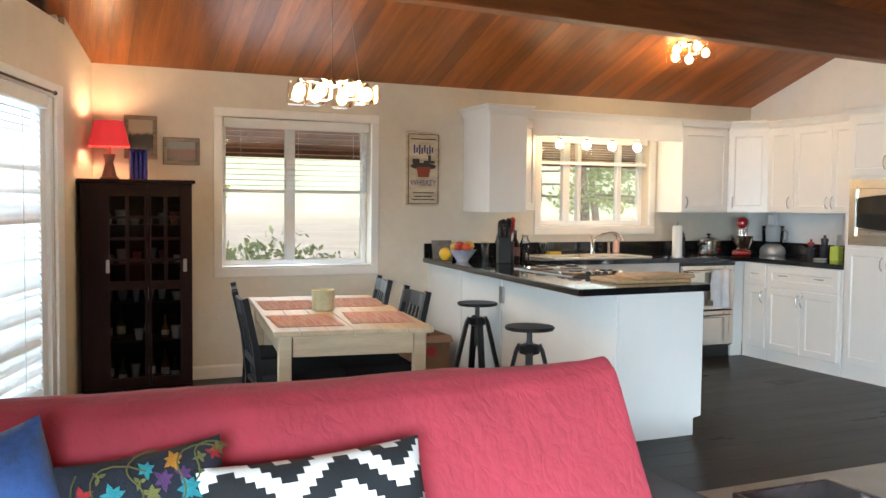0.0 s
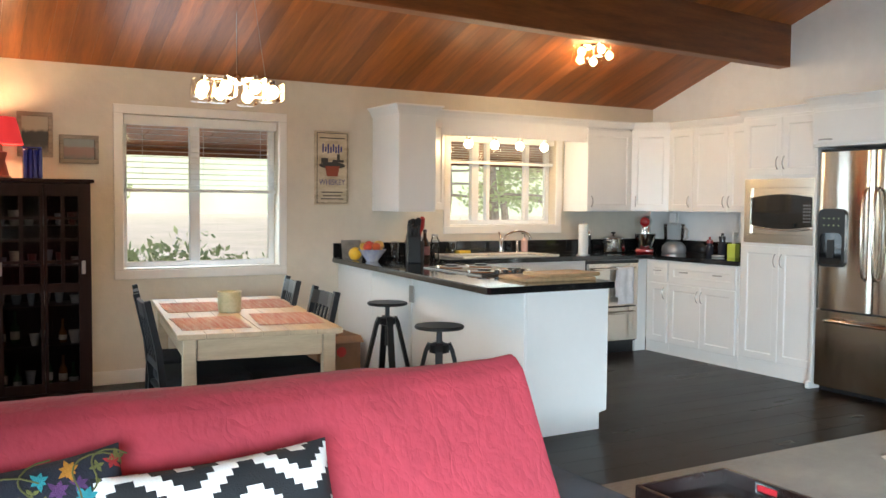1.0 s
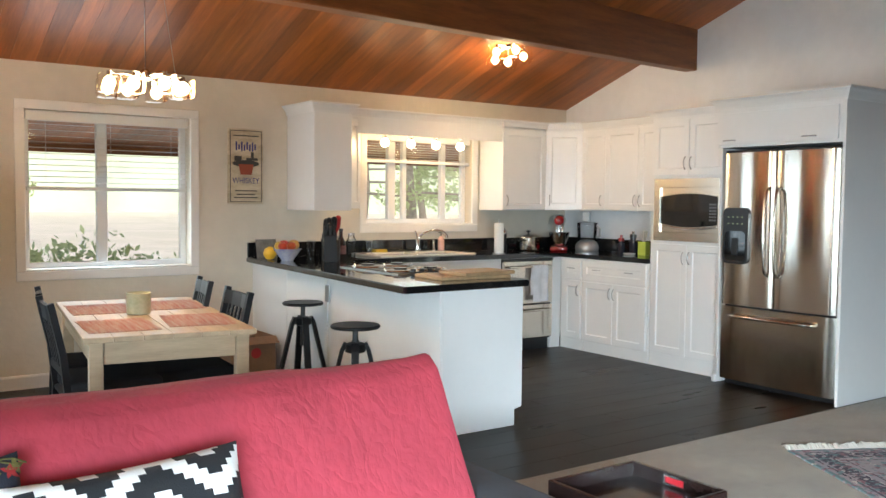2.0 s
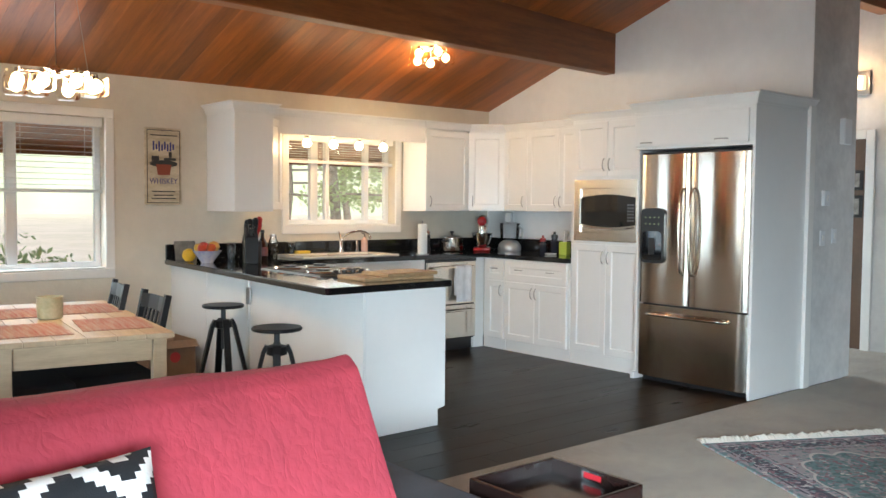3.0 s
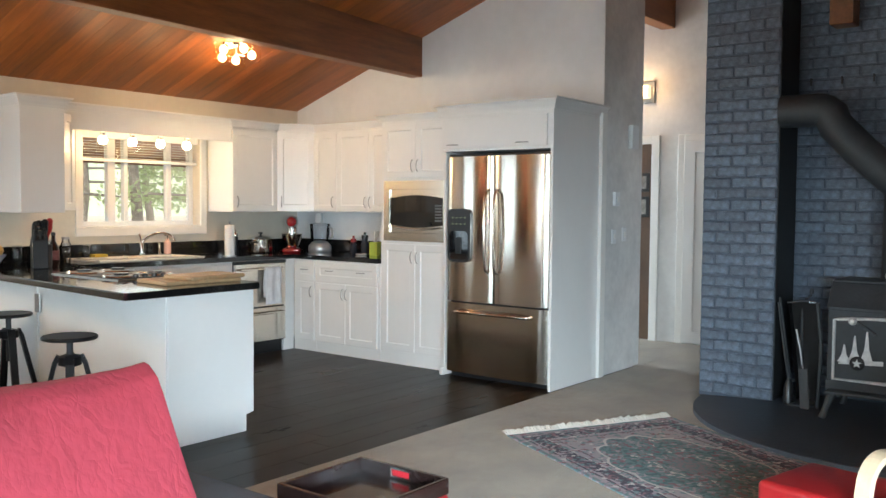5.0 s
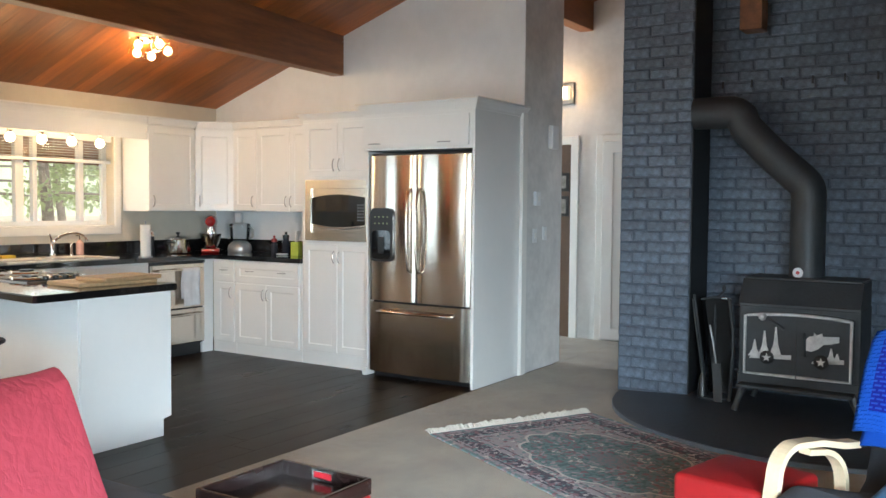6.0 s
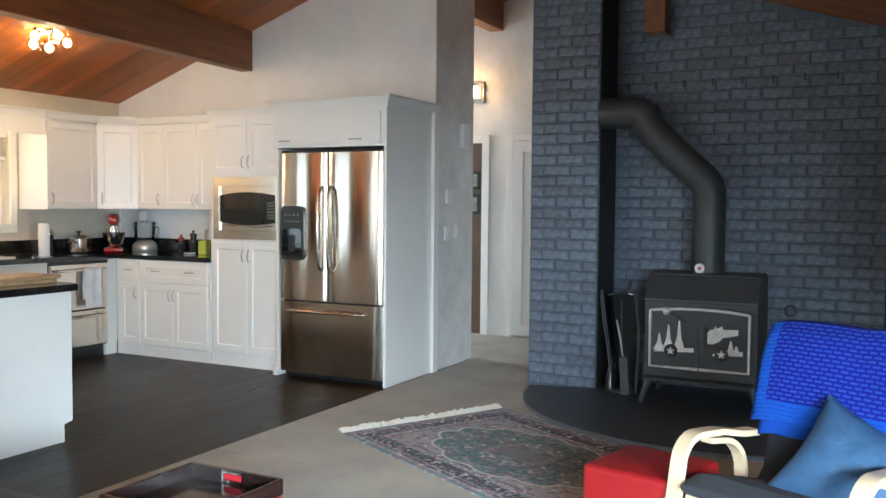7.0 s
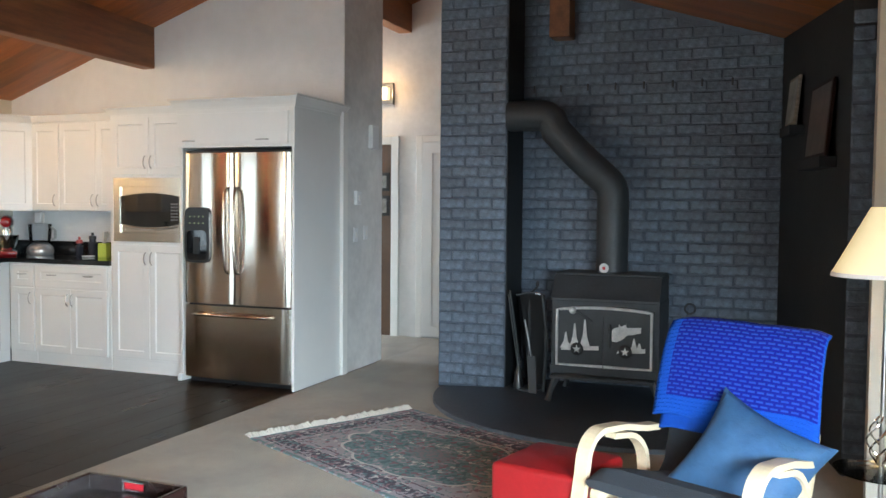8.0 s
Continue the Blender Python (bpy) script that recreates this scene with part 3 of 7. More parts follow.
for x0, x1 in ((0.0, 0.446), (0.452, 0.952)):
    d = part("door", bowed(x0, x1, 0.615, 1.755), M_steel, fr, smooth=True)
    hx = 0.406 if x0 == 0.0 else 0.49
    pts = [(hx, -0.004, 0.85), (hx, -0.04, 0.87)] + [(hx, -0.052 - 0.02 * math.sin(math.pi * k / 8), 0.9 + 0.54 * k / 8) for k in range(9)] + [(hx, -0.04, 1.47), (hx, -0.004, 1.49)]
    part("handle", tube(pts, 0.0125, 12), M_steel, d, "long bowed steel handle", smooth=True)
    if x0 == 0.0:
        disp = part("water_dispenser", rounded_slab(0.03, 0.25, 0.925, 1.345, -0.034, -0.004, 0.05), M_black, d, "black water and ice dispenser", smooth=True)
        part("recess", rounded_slab(0.05, 0.23, 0.945, 1.17, -0.037, -0.0345, 0.035), M_blackgloss, disp)
        M_btn = mat("pale_green_buttons", (0.35, 0.42, 0.2), 0.4)
        for r in range(2):
            for c in range(4):
                part("button", lathe([(0.0055, 0), (0.0055, 0.003)], 10, Matrix.Translation((0.08 + c * 0.04, -0.0345, 1.225 + r * 0.05)) @ pose(0, 0, 0, 90, 0, 0)), M_btn, disp)
        part("paddle", box(0.115, 0.17, -0.045, -0.0375, 0.99, 1.12, bevel=0.004), M_black, disp)
    else:
        part("badge", box(0.775, 0.825, -0.0165, -0.011, 1.665, 1.675), M_chrome, d)
d = part("freezer_drawer", bowed(0.0, 0.952, 0.045, 0.6), M_steel, fr, smooth=True)
part("handle", tube([(0.12, -0.005, 0.53), (0.12, -0.05, 0.535)] + [(0.14 + 0.62 * k / 8, -0.062 - 0.012 * math.sin(math.pi * k / 8), 0.535) for k in range(9)] + [(0.78, -0.05, 0.535), (0.78, -0.005, 0.53)], 0.0125, 12), M_steel, d, smooth=True)
part("kick_grille", box(0.01, 0.942, 0.065, 0.3, 0.0, 0.059), M_black, fr)
part("hinge_cover", box(0.0, 0.952, 0.02, 0.12, 1.7555, 1.775, bevel=0.004), M_black, fr)

# ---------------------------------------------------------------- wall units
ua = thing("wall_cabinet", pose(3.19, 6.36, 1.29), "white end wall unit with its door ajar", "cabinet", "wall cabinets")
part("body", box(0, 0.34, 0, 0.497, 0, 0.82, bevel=0.002, seg=1), M_white, ua)
part("crown", bm_profile(bmesh.new(), [(0, 0.495), (0, 0), (0.34, 0), (0.34, 0.2)], crown_profile(0.865, 0.08, 0.05)), M_white, ua)
bm = bm_shaker(bmesh.new(), 0, 0.2, 0.015, 0.76)
bmesh.ops.transform(bm, matrix=pose(0.352, 0.075, 0, 0, 0, 36), verts=bm.verts)
part("door", bm, M_white, ua, "white door standing ajar")

cabinet("wall_cabinet", pose(5.22, 6.51, 0), 0.54, 0.345, 1.295, 2.08, [("door", 0.0, 0.54, 1.3, 2.06, 0.045, 1.39, True)], "white wall unit beside the sink window", group="wall cabinets")
# the corner unit's door stands at a slant
cu = thing("wall_cabinet", pose(5.765, 6.505, 0, 0, 0, -43), "white corner wall unit with a slanted door", "cabinet", "wall cabinets")
part("body", prism([(0.003, 0), (0.36, 0), (0.58, 0.24), (0.42, 0.4), (0.24, 0.24)], 1.3, 2.08), M_white, cu)
d = part("door", bm_shaker(bmesh.new(), 0.004, 0.357, 1.305, 2.06), M_white, cu)
part("handle", bm_pull(bmesh.new(), 0.045, 1.395, -0.02), M_nickel, d, smooth=True)
cabinet("wall_cabinet", facing_x(6.03, 6.255), 0.31, 0.325, 1.3, 2.08, [("door", 0.0, 0.31, 1.305, 2.06, 0.27, 1.395, True)], "narrow white wall unit above the black counter", group="wall cabinets")
cabinet("wall_cabinet", facing_x(6.03, 5.943), 0.82, 0.325, 1.3, 2.08, [("door", 0.0, 0.41, 1.305, 2.06, 0.38, 1.395, True), ("door", 0.41, 0.82, 1.305, 2.06, 0.44, 1.395, True)], "white wall unit with two doors beside the pantry", group="wall cabinets")

val = thing("valance", pose(0, 0, 0), "white valance board with crown above the sink window", "valance")
part("board", box(3.535, 5.215, 6.5, 6.52, 1.937, 2.09), M_white, val)
part("soffit", box(3.535, 5.215, 6.5205, 6.855, 2.06, 2.09), M_white, val)
part("crown", bm_profile(bmesh.new(), [(3.58, 6.5), (5.22, 6.5), (5.22, 6.49), (5.77, 6.49), (6.015, 6.25), (6.015, 5.16)], crown_profile(2.145, 0.065, 0.045)), M_white, val)
part("cove", prism([(3.535, 6.5205), (5.215, 6.5205), (5.77, 6.5205), (6.05, 6.26), (6.05, 5.13), (6.35, 5.13), (6.35, 6.855), (3.535, 6.855)], 2.0915, 2.10), M_white, val)

# four bulbs on a bar under the valance
bar = thing("vanity_light", pose(3.97, 6.585, 1.93), "chrome bar light with four round bulbs above the sink", "light")
part("bar", box(-0.12, 0.98, 0.0, 0.03, 0.03, 0.07, bevel=0.006), M_chrome, bar)
M_bulb = mat("warm_bulb", (1.0, 0.85, 0.6), 0.3, emit=34.0, ecolor=(1.0, 0.7, 0.36))
part("stem", box(0.2, 0.24, -0.0, 0.03, 0.0705, 0.129), M_chrome, bar)
for k in range(4):
    part("socket", lathe([(0.022, 0.0), (0.022, 0.035), (0.014, 0.045)], 14, pose(0.02 + k * 0.27, 0.015, -0.016)), M_chrome, bar, smooth=True)
    part("bulb", lathe([(0.002, -0.075), (0.025, -0.068), (0.038, -0.045), (0.038, -0.03), (0.026, -0.008), (0.014, 0.0)], 16, pose(0.02 + k * 0.27, 0.015, -0.016)), M_bulb, bar, smooth=True)
for k in range(2):
    bulb("sink_lamp", (4.13 + k * 0.55, 6.54, 1.82), 4.4, 0.06, (1.0, 0.62, 0.28))


# ---------------------------------------------------------------- windows, doors and trim
M_vinyl = mat("white_vinyl", (0.78, 0.79, 0.8), 0.4)
M_slat = mat("white_blind_slat", (0.78, 0.78, 0.76), 0.5, vary=0.05, scale=9)
BASE = [(0, 0), (0.014, 0), (0.014, 0.085), (0.009, 0.1), (0, 0.1)]
tagged(part("baseboard", bm_profile(bmesh.new(), [(2.7, YN), (0.25, YN)][::-1], [(o, z) for o, z in BASE]), M_trim), kind="structure")


def window(name, op, label, blind_bottom, slats, mull, extra=None):
    """A white sliding window in the north wall: casing, vinyl frame, mullions, panes, and a raised blind."""
    x0, x1, z0, z1 = op
    w = new(name)
    tagged(w, label, "window", kind="structure")
    bm = bmesh.new()
    c = 0.068
    for a in ((x0 - c, x1 + c, z1, z1 + c), (x0 - c, x1 + c, z0 - c, z0), (x0 - c, x0, z0, z1), (x1, x1 + c, z0, z1)):
        bm_box(bm, a[0], a[1], YN - 0.018, YN - 0.001, a[2], a[3], bevel=0.004, seg=1)
    part("casing", bm, M_trim, w)
    part("window_sill", box(x0 + 0.001, x1 - 0.001, YN - 0.012, YN + 0.1, z0 + 0.001, z0 + 0.014, bevel=0.003, seg=1), M_trim, w)
    bm = bmesh.new()
    f = 0.045
    ya, yb = YN + 0.1, YN + 0.15
    for a in ((x0, x1, z1 - f, z1), (x0, x1, z0 + 0.014, z0 + f + 0.01), (x0, x0 + f, z0 + f, z1 - f), (x1 - f, x1, z0 + f, z1 - f)):
        bm_box(bm, a[0], a[1], ya, yb, a[2], a[3], bevel=0.004, seg=1)
    part("window_frame", bm, M_vinyl, w)
    for m, wd in mull:
        part("mullion", box(m - wd / 2, m + wd / 2, ya - 0.01, yb - 0.005, z0 + f, z1 - f, bevel=0.004, seg=1), M_vinyl, w)
    xs = [x0 + f] + [m for m, wd in mull] + [x1 - f]
    for a, b in zip(xs, xs[1:]):
        p = part("pane", box(a + 0.002, b - 0.002, yb - 0.026, yb - 0.02, z0 + f, z1 - f), M_glass, w)
        p.visible_shadow = False
    bl = thing("window_blind", pose(0, 0, 0), "white slatted blind drawn halfway up the window", "blind")
    part("headrail", box(x0 + 0.01, x1 - 0.01, YN + 0.01, YN + 0.07, z1 - 0.075, z1 - 0.005, bevel=0.004), M_slat, bl)
    top = z1 - 0.1
    me = None
    for k in range(slats):
        z = top - (top - blind_bottom) * k / slats
        if me is None:
            s = part("slat", box(x0 + 0.015, x1 - 0.015, -0.024, 0.024, -0.0012, 0.0012), M_slat, bl)
            me = s.data
        else:
            s = new("slat", me)
            s.parent = bl
        s.matrix_local = pose(0, YN + 0.04, z, 6, 0, 0)
    part("bottom_rail", box(x0 + 0.015, x1 - 0.015, YN + 0.018, YN + 0.062, blind_bottom - 0.016, blind_bottom + 0.012, bevel=0.004), M_slat, bl)
    for u in (0.12, 0.5, 0.88):
        x = x0 + (x1 - x0) * u
        part("cord", tube([(x, YN + 0.015, z1 - 0.08), (x, YN + 0.015, blind_bottom)], 0.0016, 6), M_slat, bl)
    return w


window("window_1", DW, "white framed sliding window with a half raised blind", 1.44, 11, [(1.715, 0.075)])
window("window_2", KW, "white framed kitchen window above the sink", 1.735, 7, [(4.28, 0.075), (4.42, 0.04), (4.86, 0.05)])

# sliding door in the slanted wall, with closed slats
# the bluish daylight on casing and frame is put into this white
M_door = mat("daylit_white_door_paint", (0.82, 0.86, 0.9), 0.35, vary=0.04, scale=4)
dr = new("door_1")
dr.matrix_world = WEST_M
tagged(dr, "white sliding glass door behind closed slats", "door", kind="structure")
bm = bmesh.new()
bm_box(bm, 0.705, 0.84, 0.001, 0.02, 0, 2.075, bevel=0.004, seg=1)
bm_box(bm, 0.8405, 4.33, 0.001, 0.02, 1.99, 2.075, bevel=0.004, seg=1)
part("casing", bm, M_door, dr)
bm = bmesh.new()
bm_box(bm, 0.84, 0.9, -0.15, -0.005, 0, 1.99, bevel=0.003, seg=1)
bm_box(bm, 0.9, 1.0, -0.12, -0.03, 0, 1.93, bevel=0.006, seg=1)
bm_box(bm, 0.9, 4.2, -0.12, -0.03, 1.93, 1.989)
bm_box(bm, 2.45, 2.55, -0.12, -0.05, 0, 1.93)
part("door_frame", bm, M_door, dr)
p = part("pane", box(1.0, 4.15, -0.08, -0.074, 0.05, 1.93), M_glass, dr)
p.visible_shadow = False
rod = thing("curtain_rod", WEST_M, "thin black curtain rod above the glass door", "curtain rod")
part("rod", tube([(1.0, 0.06, 2.0), (4.2, 0.06, 2.0)], 0.007, 8), M_black, rod, smooth=True)
part("finial", lathe([(0.006, -0.012), (0.013, -0.004), (0.013, 0.006), (0.006, 0.014)], 12, pose(0.99, 0.06, 2.0, 0, 90, 0)), M_black, rod, smooth=True)
for x in (1.06, 4.1):
    part("bracket", tube([(x, 0.0205, 2.01), (x, 0.06, 2.0)], 0.006, 8), M_black, rod)
bl = thing("door_blind", WEST_M, "closed white slatted blind over the glass door", "blind")
part("headrail", box(1.03, 4.1, -0.02, 0.03, 1.9, 1.985, bevel=0.006), M_slat, bl)
M_slat2 = mat("translucent_blind_slat", (0.82, 0.82, 0.8), 0.45, vary=0.06, scale=7)
nt = M_slat2.node_tree
tl, ms = nt.nodes.new("ShaderNodeBsdfTranslucent"), nt.nodes.new("ShaderNodeMixShader")
tl.inputs[0].default_value = (0.85, 0.88, 0.92, 1)
ms.inputs[0].default_value = 0.3
nt.links.new(nt.nodes["Principled BSDF"].outputs[0], ms.inputs[1])
nt.links.new(tl.outputs[0], ms.inputs[2])
nt.links.new(ms.outputs[0], nt.nodes["Material Output"].inputs[0])
me = None
rng = random.Random(8)
for k in range(44):
    z = 1.88 - k * 0.0425
    if me is None:
        bm = bmesh.new()
        rows = []
        for i in range(7):
            u = -1 + 2 * i / 6
            rows.append([bm.verts.new((x, u * 0.026, 0.004 * (1 - u * u))) for x in (1.16, 2.2, 3.2, 4.1)])
        for a, b in zip(rows, rows[1:]):
            for j in range(3):
                bm.faces.new((a[j], a[j + 1], b[j + 1], b[j]))
        bmesh.ops.solidify(bm, geom=bm.faces[:], thickness=0.0025)
        s = part("slat", bm, M_slat2, bl, smooth=True)
        me = s.data
    else:
        s = new("slat", me)
        s.parent = bl
    s.matrix_local = pose(0, 0.012, z, -62 + rng.uniform(-4, 4), 0, 0)
for x in (1.5, 2.6, 3.7):
    part("cord", tube([(x, 0.045, 1.9), (x, 0.045, 0.02)], 0.002, 6), M_slat, bl)
part("bottom_rail", box(1.16, 4.1, -0.01, 0.035, 0.008, 0.03, bevel=0.004), M_slat, bl)
cw = new("window_3")
cw.matrix_world = WEST_M
tagged(cw, "small white framed window high under the roof slope", "window", kind="structure")
bm = bmesh.new()
bm_box(bm, 0.601, 0.64, -0.1, -0.04, 2.48, 2.95)
bm_box(bm, 0.64, 2.2, -0.1, -0.04, 2.481, 2.51)
part("window_frame", bm, M_vinyl, cw)
p = part("pane", box(0.64, 2.2, -0.08, -0.074, 2.51, 2.95), M_glass, cw)
p.visible_shadow = False
sw = new("window_4")
tagged(sw, "wide white framed window in the south wall", "window", kind="structure")
bm = bmesh.new()
for a in ((-1.45, 0.85, 0.55, 0.61), (-1.45, 0.85, 1.89, 1.95), (-1.45, -1.39, 0.61, 1.89), (0.79, 0.85, 0.61, 1.89), (-0.33, -0.27, 0.61, 1.89)):
    bm_box(bm, a[0], a[1], YS - 0.13, YS - 0.06, a[2], a[3])
part("window_frame", bm, M_vinyl, sw)
# hall: door, dark doorway, sconce
hd = new("door_2")
tagged(hd, "white panel door in a white frame at the hall end", "door", kind="structure")
bm = bmesh.new()
for a in ((3.5, 3.57, 0, 2.1), (2.66, 2.73, 0, 2.1), (2.73, 3.5, 2.03, 2.1)):
    bm_box(bm, 8.43, 8.449, a[0], a[1], a[2], a[3], bevel=0.004, seg=1)
part("door_frame", bm, M_trim, hd)
d = part("door_leaf", bmesh.new(), M_white, hd)
bm = bm_shaker(bmesh.new(), 0, 0.77, 0.02, 2.03, rail=0.11)
bm.to_mesh(d.data)
bm.free()
d.matrix_local = pose(8.445, 3.5, 0, 0, 0, -90)
hd2 = new("door_3")
tagged(hd2, "white framed doorway in the hall filled with a dark sheet", "door", kind="structure")
bm = bmesh.new()
bm_box(bm, 8.42, 8.449, 3.765, 3.85, 0, 2.1, bevel=0.004, seg=1)
bm_box(bm, 8.421, 8.449, 3.851, 4.75, 2.015, 2.1, bevel=0.004, seg=1)
part("door_frame", bm, M_trim, hd2)
# flat dark brown sheet in place of the dim room beyond
part("door_leaf", box(8.435, 8.448, 3.851, 4.7, 0.01, 2.014), mat("dark_doorway_fill", (0.11, 0.06, 0.035), 0.5, vary=0.3, scale=4), hd2)
for z0, z1 in ((1.53, 1.72), (1.27, 1.48)):
    pc = thing("framed_picture", pose(8.434, 3.868, z0), "small dark framed picture hanging in the hall", "picture")
    part("frame", box(-0.015, 0.0, 0, 0.24, 0, z1 - z0, bevel=0.004), M_black, pc)
    part("print", box(-0.018, -0.0155, 0.03, 0.21, 0.03, z1 - z0 - 0.03), mat("grey_print", (0.3, 0.28, 0.25), 0.6, vary=0.6, scale=14), pc)
sc = thing("wall_sconce", pose(8.44, 3.93, 2.54), "square wall sconce with a glowing glass shade", "light")
part("backplate", box(-0.02, 0.008, -0.1, 0.1, -0.11, 0.11, bevel=0.004), M_nickel, sc)
part("shade", box(-0.09, -0.021, -0.065, 0.04, -0.065, 0.065, bevel=0.012), mat("lit_shade_glass", (1, 0.9, 0.75), 0.3, emit=1.6, ecolor=(1.0, 0.74, 0.42)), sc)
bulb("hall_lamp", (8.3, 3.93, 2.56), 9, 0.05, (1.0, 0.62, 0.3))
th = thing("thermostat", pose(6.85, 3.314, 1.875), "white plastic doorbell chime box on the plaster wall", "chime box")
part("cover", box(-0.06, 0.06, -0.045, 0, -0.02, 0.18, bevel=0.008), M_vinyl, th)
for x, z, w in ((6.575, 1.375, 0.042), (6.555, 1.07, 0.036), (6.74, 1.085, 0.036)):
    s_ = thing("light_switch", pose(x, 3.314, z), "white light switch plate on the plaster wall", "switch", "light switches")
    part("plate", box(-w, w, -0.01 if z < 1.3 else -0.028, 0, 0, 0.115, bevel=0.004), M_vinyl, s_)
    part("rocker", box(-0.012, 0.012, -0.016 if z < 1.3 else -0.034, -0.0101 if z < 1.3 else -0.0281, 0.035, 0.08, bevel=0.002, seg=1), M_trim, s_)

# ---------------------------------------------------------------- dining corner
TM = pose(1.414, 4.86, 0, 0, 0, -7.5)
tb = thing("dining_table", TM, "pale pine dining table with square legs", "table")
top = part("tabletop", box(-0.385, 0.385, -0.78, 0.78, 0.7125, 0.716), M_pine, tb)
M_pb = (mat("pine_boards", (0.5, 0.37, 0.23), 0.5, vary=0.2, scale=4, stretch=(6, 0.8, 6), pieces=0.1, coat=0.05))
for k in range(6):
    part("board", box(-0.395 + k * 0.1317, -0.395 + (k + 1) * 0.1317 - 0.0008, -0.79, 0.79, 0.7165, 0.742, bevel=0.0025, seg=1), M_pb, top)
for sx in (-1, 1):
    for sy in (-1, 1):
        x, y = sx * 0.335, sy * 0.725
        part("leg", box(x - 0.031, x + 0.031, y - 0.031, y + 0.031, 0, 0.712, bevel=0.004), M_pine, tb)
for a in ((-0.3, 0.3, -0.745, -0.72), (-0.3, 0.3, 0.72, 0.745), (-0.355, -0.33, -0.69, 0.69), (0.33, 0.355, -0.69, 0.69)):
    part("apron", box(a[0], a[1], a[2], a[3], 0.61, 0.712, bevel=0.002, seg=1), M_pine, tb)

M_cabglass = glass_mat("smoked_cabinet_glass", (0.72, 0.7, 0.7), 0.0, 1.16)
M_mat = mat("woven_placemat", (0.3, 0.085, 0.07), 0.9, vary=0.8, scale=5, stretch=(12, 0.7, 1), bump=0.5, bscale=120, pieces=0.15, tone=(0.5, 0.4, 0.32))
rng = random.Random(11)
for x, y, r in ((-0.2, -0.42, 2), (0.2, -0.36, -3), (-0.2, 0.3, 1), (0.2, 0.36, -2)):
    edge_a = [(-0.165 + rng.uniform(-0.004, 0.004), -0.23 + 0.46 * k / 12) for k in range(13)]
    edge_b = [(0.165 + rng.uniform(-0.004, 0.004), 0.23 - 0.46 * k / 12) for k in range(13)]
    bm = prism(edge_b[::-1] + edge_a[::-1], 0.0, 0.003)
    p = tagged(part("placemat", bm, M_mat), "striped red and brown woven placemat on the table", "placemat", "placemats")
    p.matrix_world = TM @ pose(x, y, 0.7425, 0, 0, r)
cp = thing("candle_pot", TM @ pose(-0.035, 0.01, 0.7425), "ivory ceramic candle pot with faint leaf decoration", "pot")
part("pot", lathe([(0.054, 0), (0.062, 0.005), (0.065, 0.05), (0.065, 0.11), (0.067, 0.116), (0.062, 0.118), (0.058, 0.108), (0.058, 0.09)], 28), mat("ivory_ceramic", (0.52, 0.46, 0.31), 0.35, vary=0.35, scale=9, tone=(0.36, 0.36, 0.2)), cp, smooth=True)
part("candle", lathe([(0.055, 0.015), (0.055, 0.088), (0.004, 0.091)], 20), mat("cream_wax", (0.7, 0.62, 0.45), 0.5), cp, smooth=True)


M_seatpad = mat("black_seat_shade_cloth", (0.012, 0.012, 0.014), 0.95, vary=0.3, scale=10, bump=0.3, bscale=200)


def dining_chair():
    c = thing("dining_chair", pose(0, 0, 0), "black painted wooden dining chair with a slatted back", "chair", "dining chairs")
    part("seat", box(-0.21, 0.21, -0.22, 0.2, 0.43, 0.455, bevel=0.012), M_chairblk, c)
    # pad added in black to carry the deep shade under the table
    part("seat_pad", box(-0.215, 0.215, -0.235, 0.185, 0.4555, 0.52, bevel=0.022, seg=3), M_seatpad, c, "black pad added for the shade under the table", smooth=True)
    for s in (-1, 1):
        part("front_leg", box(s * 0.19 - 0.018, s * 0.19 + 0.018, -0.205, -0.17, 0, 0.43, bevel=0.003, seg=1), M_chairblk, c)
        bm = bmesh.new()
        bm_ribbon(bm, [(s * 0.19, 0.24, 0), (s * 0.19, 0.2, 0.25), (s * 0.19, 0.19, 0.45), (s * 0.19, 0.21, 0.65), (s * 0.19, 0.255, 0.86), (s * 0.19, 0.262, 0.89)], (1, 0, 0), 0.034, 0.03)
        part("back_post", bm, M_chairblk, c)
        part("side_rail", box(s * 0.19 - 0.01, s * 0.19 + 0.01, -0.17, 0.19, 0.37, 0.43), M_chairblk, c)
        part("stretcher", box(s * 0.19 - 0.009, s * 0.19 + 0.009, -0.17, 0.2, 0.2, 0.225), M_chairblk, c)
    part("top_rail", bm_ribbon(bmesh.new(), [(-0.173, 0.245, 0.835), (-0.08, 0.257, 0.838), (0.08, 0.257, 0.838), (0.173, 0.245, 0.835)], (0, 0.18, 1), 0.075, 0.018), M_chairblk, c)
    part("lower_rail", box(-0.173, 0.173, 0.197, 0.213, 0.55, 0.585), M_chairblk, c)
    for k in range(5):
        x = -0.125 + k * 0.0625
        part("back_slat", bm_ribbon(bmesh.new(), [(x, 0.205, 0.58), (x, 0.225, 0.7), (x, 0.25, 0.805)], (1, 0, 0), 0.026, 0.011), M_chairblk, c)
    part("front_rail", box(-0.172, 0.172, -0.2, -0.18, 0.37, 0.43), M_chairblk, c)
    return c


ch = dining_chair()
spots = ((-0.27, -0.455, 90, 4), (-0.27, 0.02, 90, -2), (0.17, -0.33, -90, 3), (0.15, 0.41, -90, -3))
for k, (x, y, r, j) in enumerate(spots):
    m = TM @ pose(x, y, 0, 0, 0, r + j)
    if k == 0:
        ch.matrix_world = m
    else:
        copy_thing(ch, m)


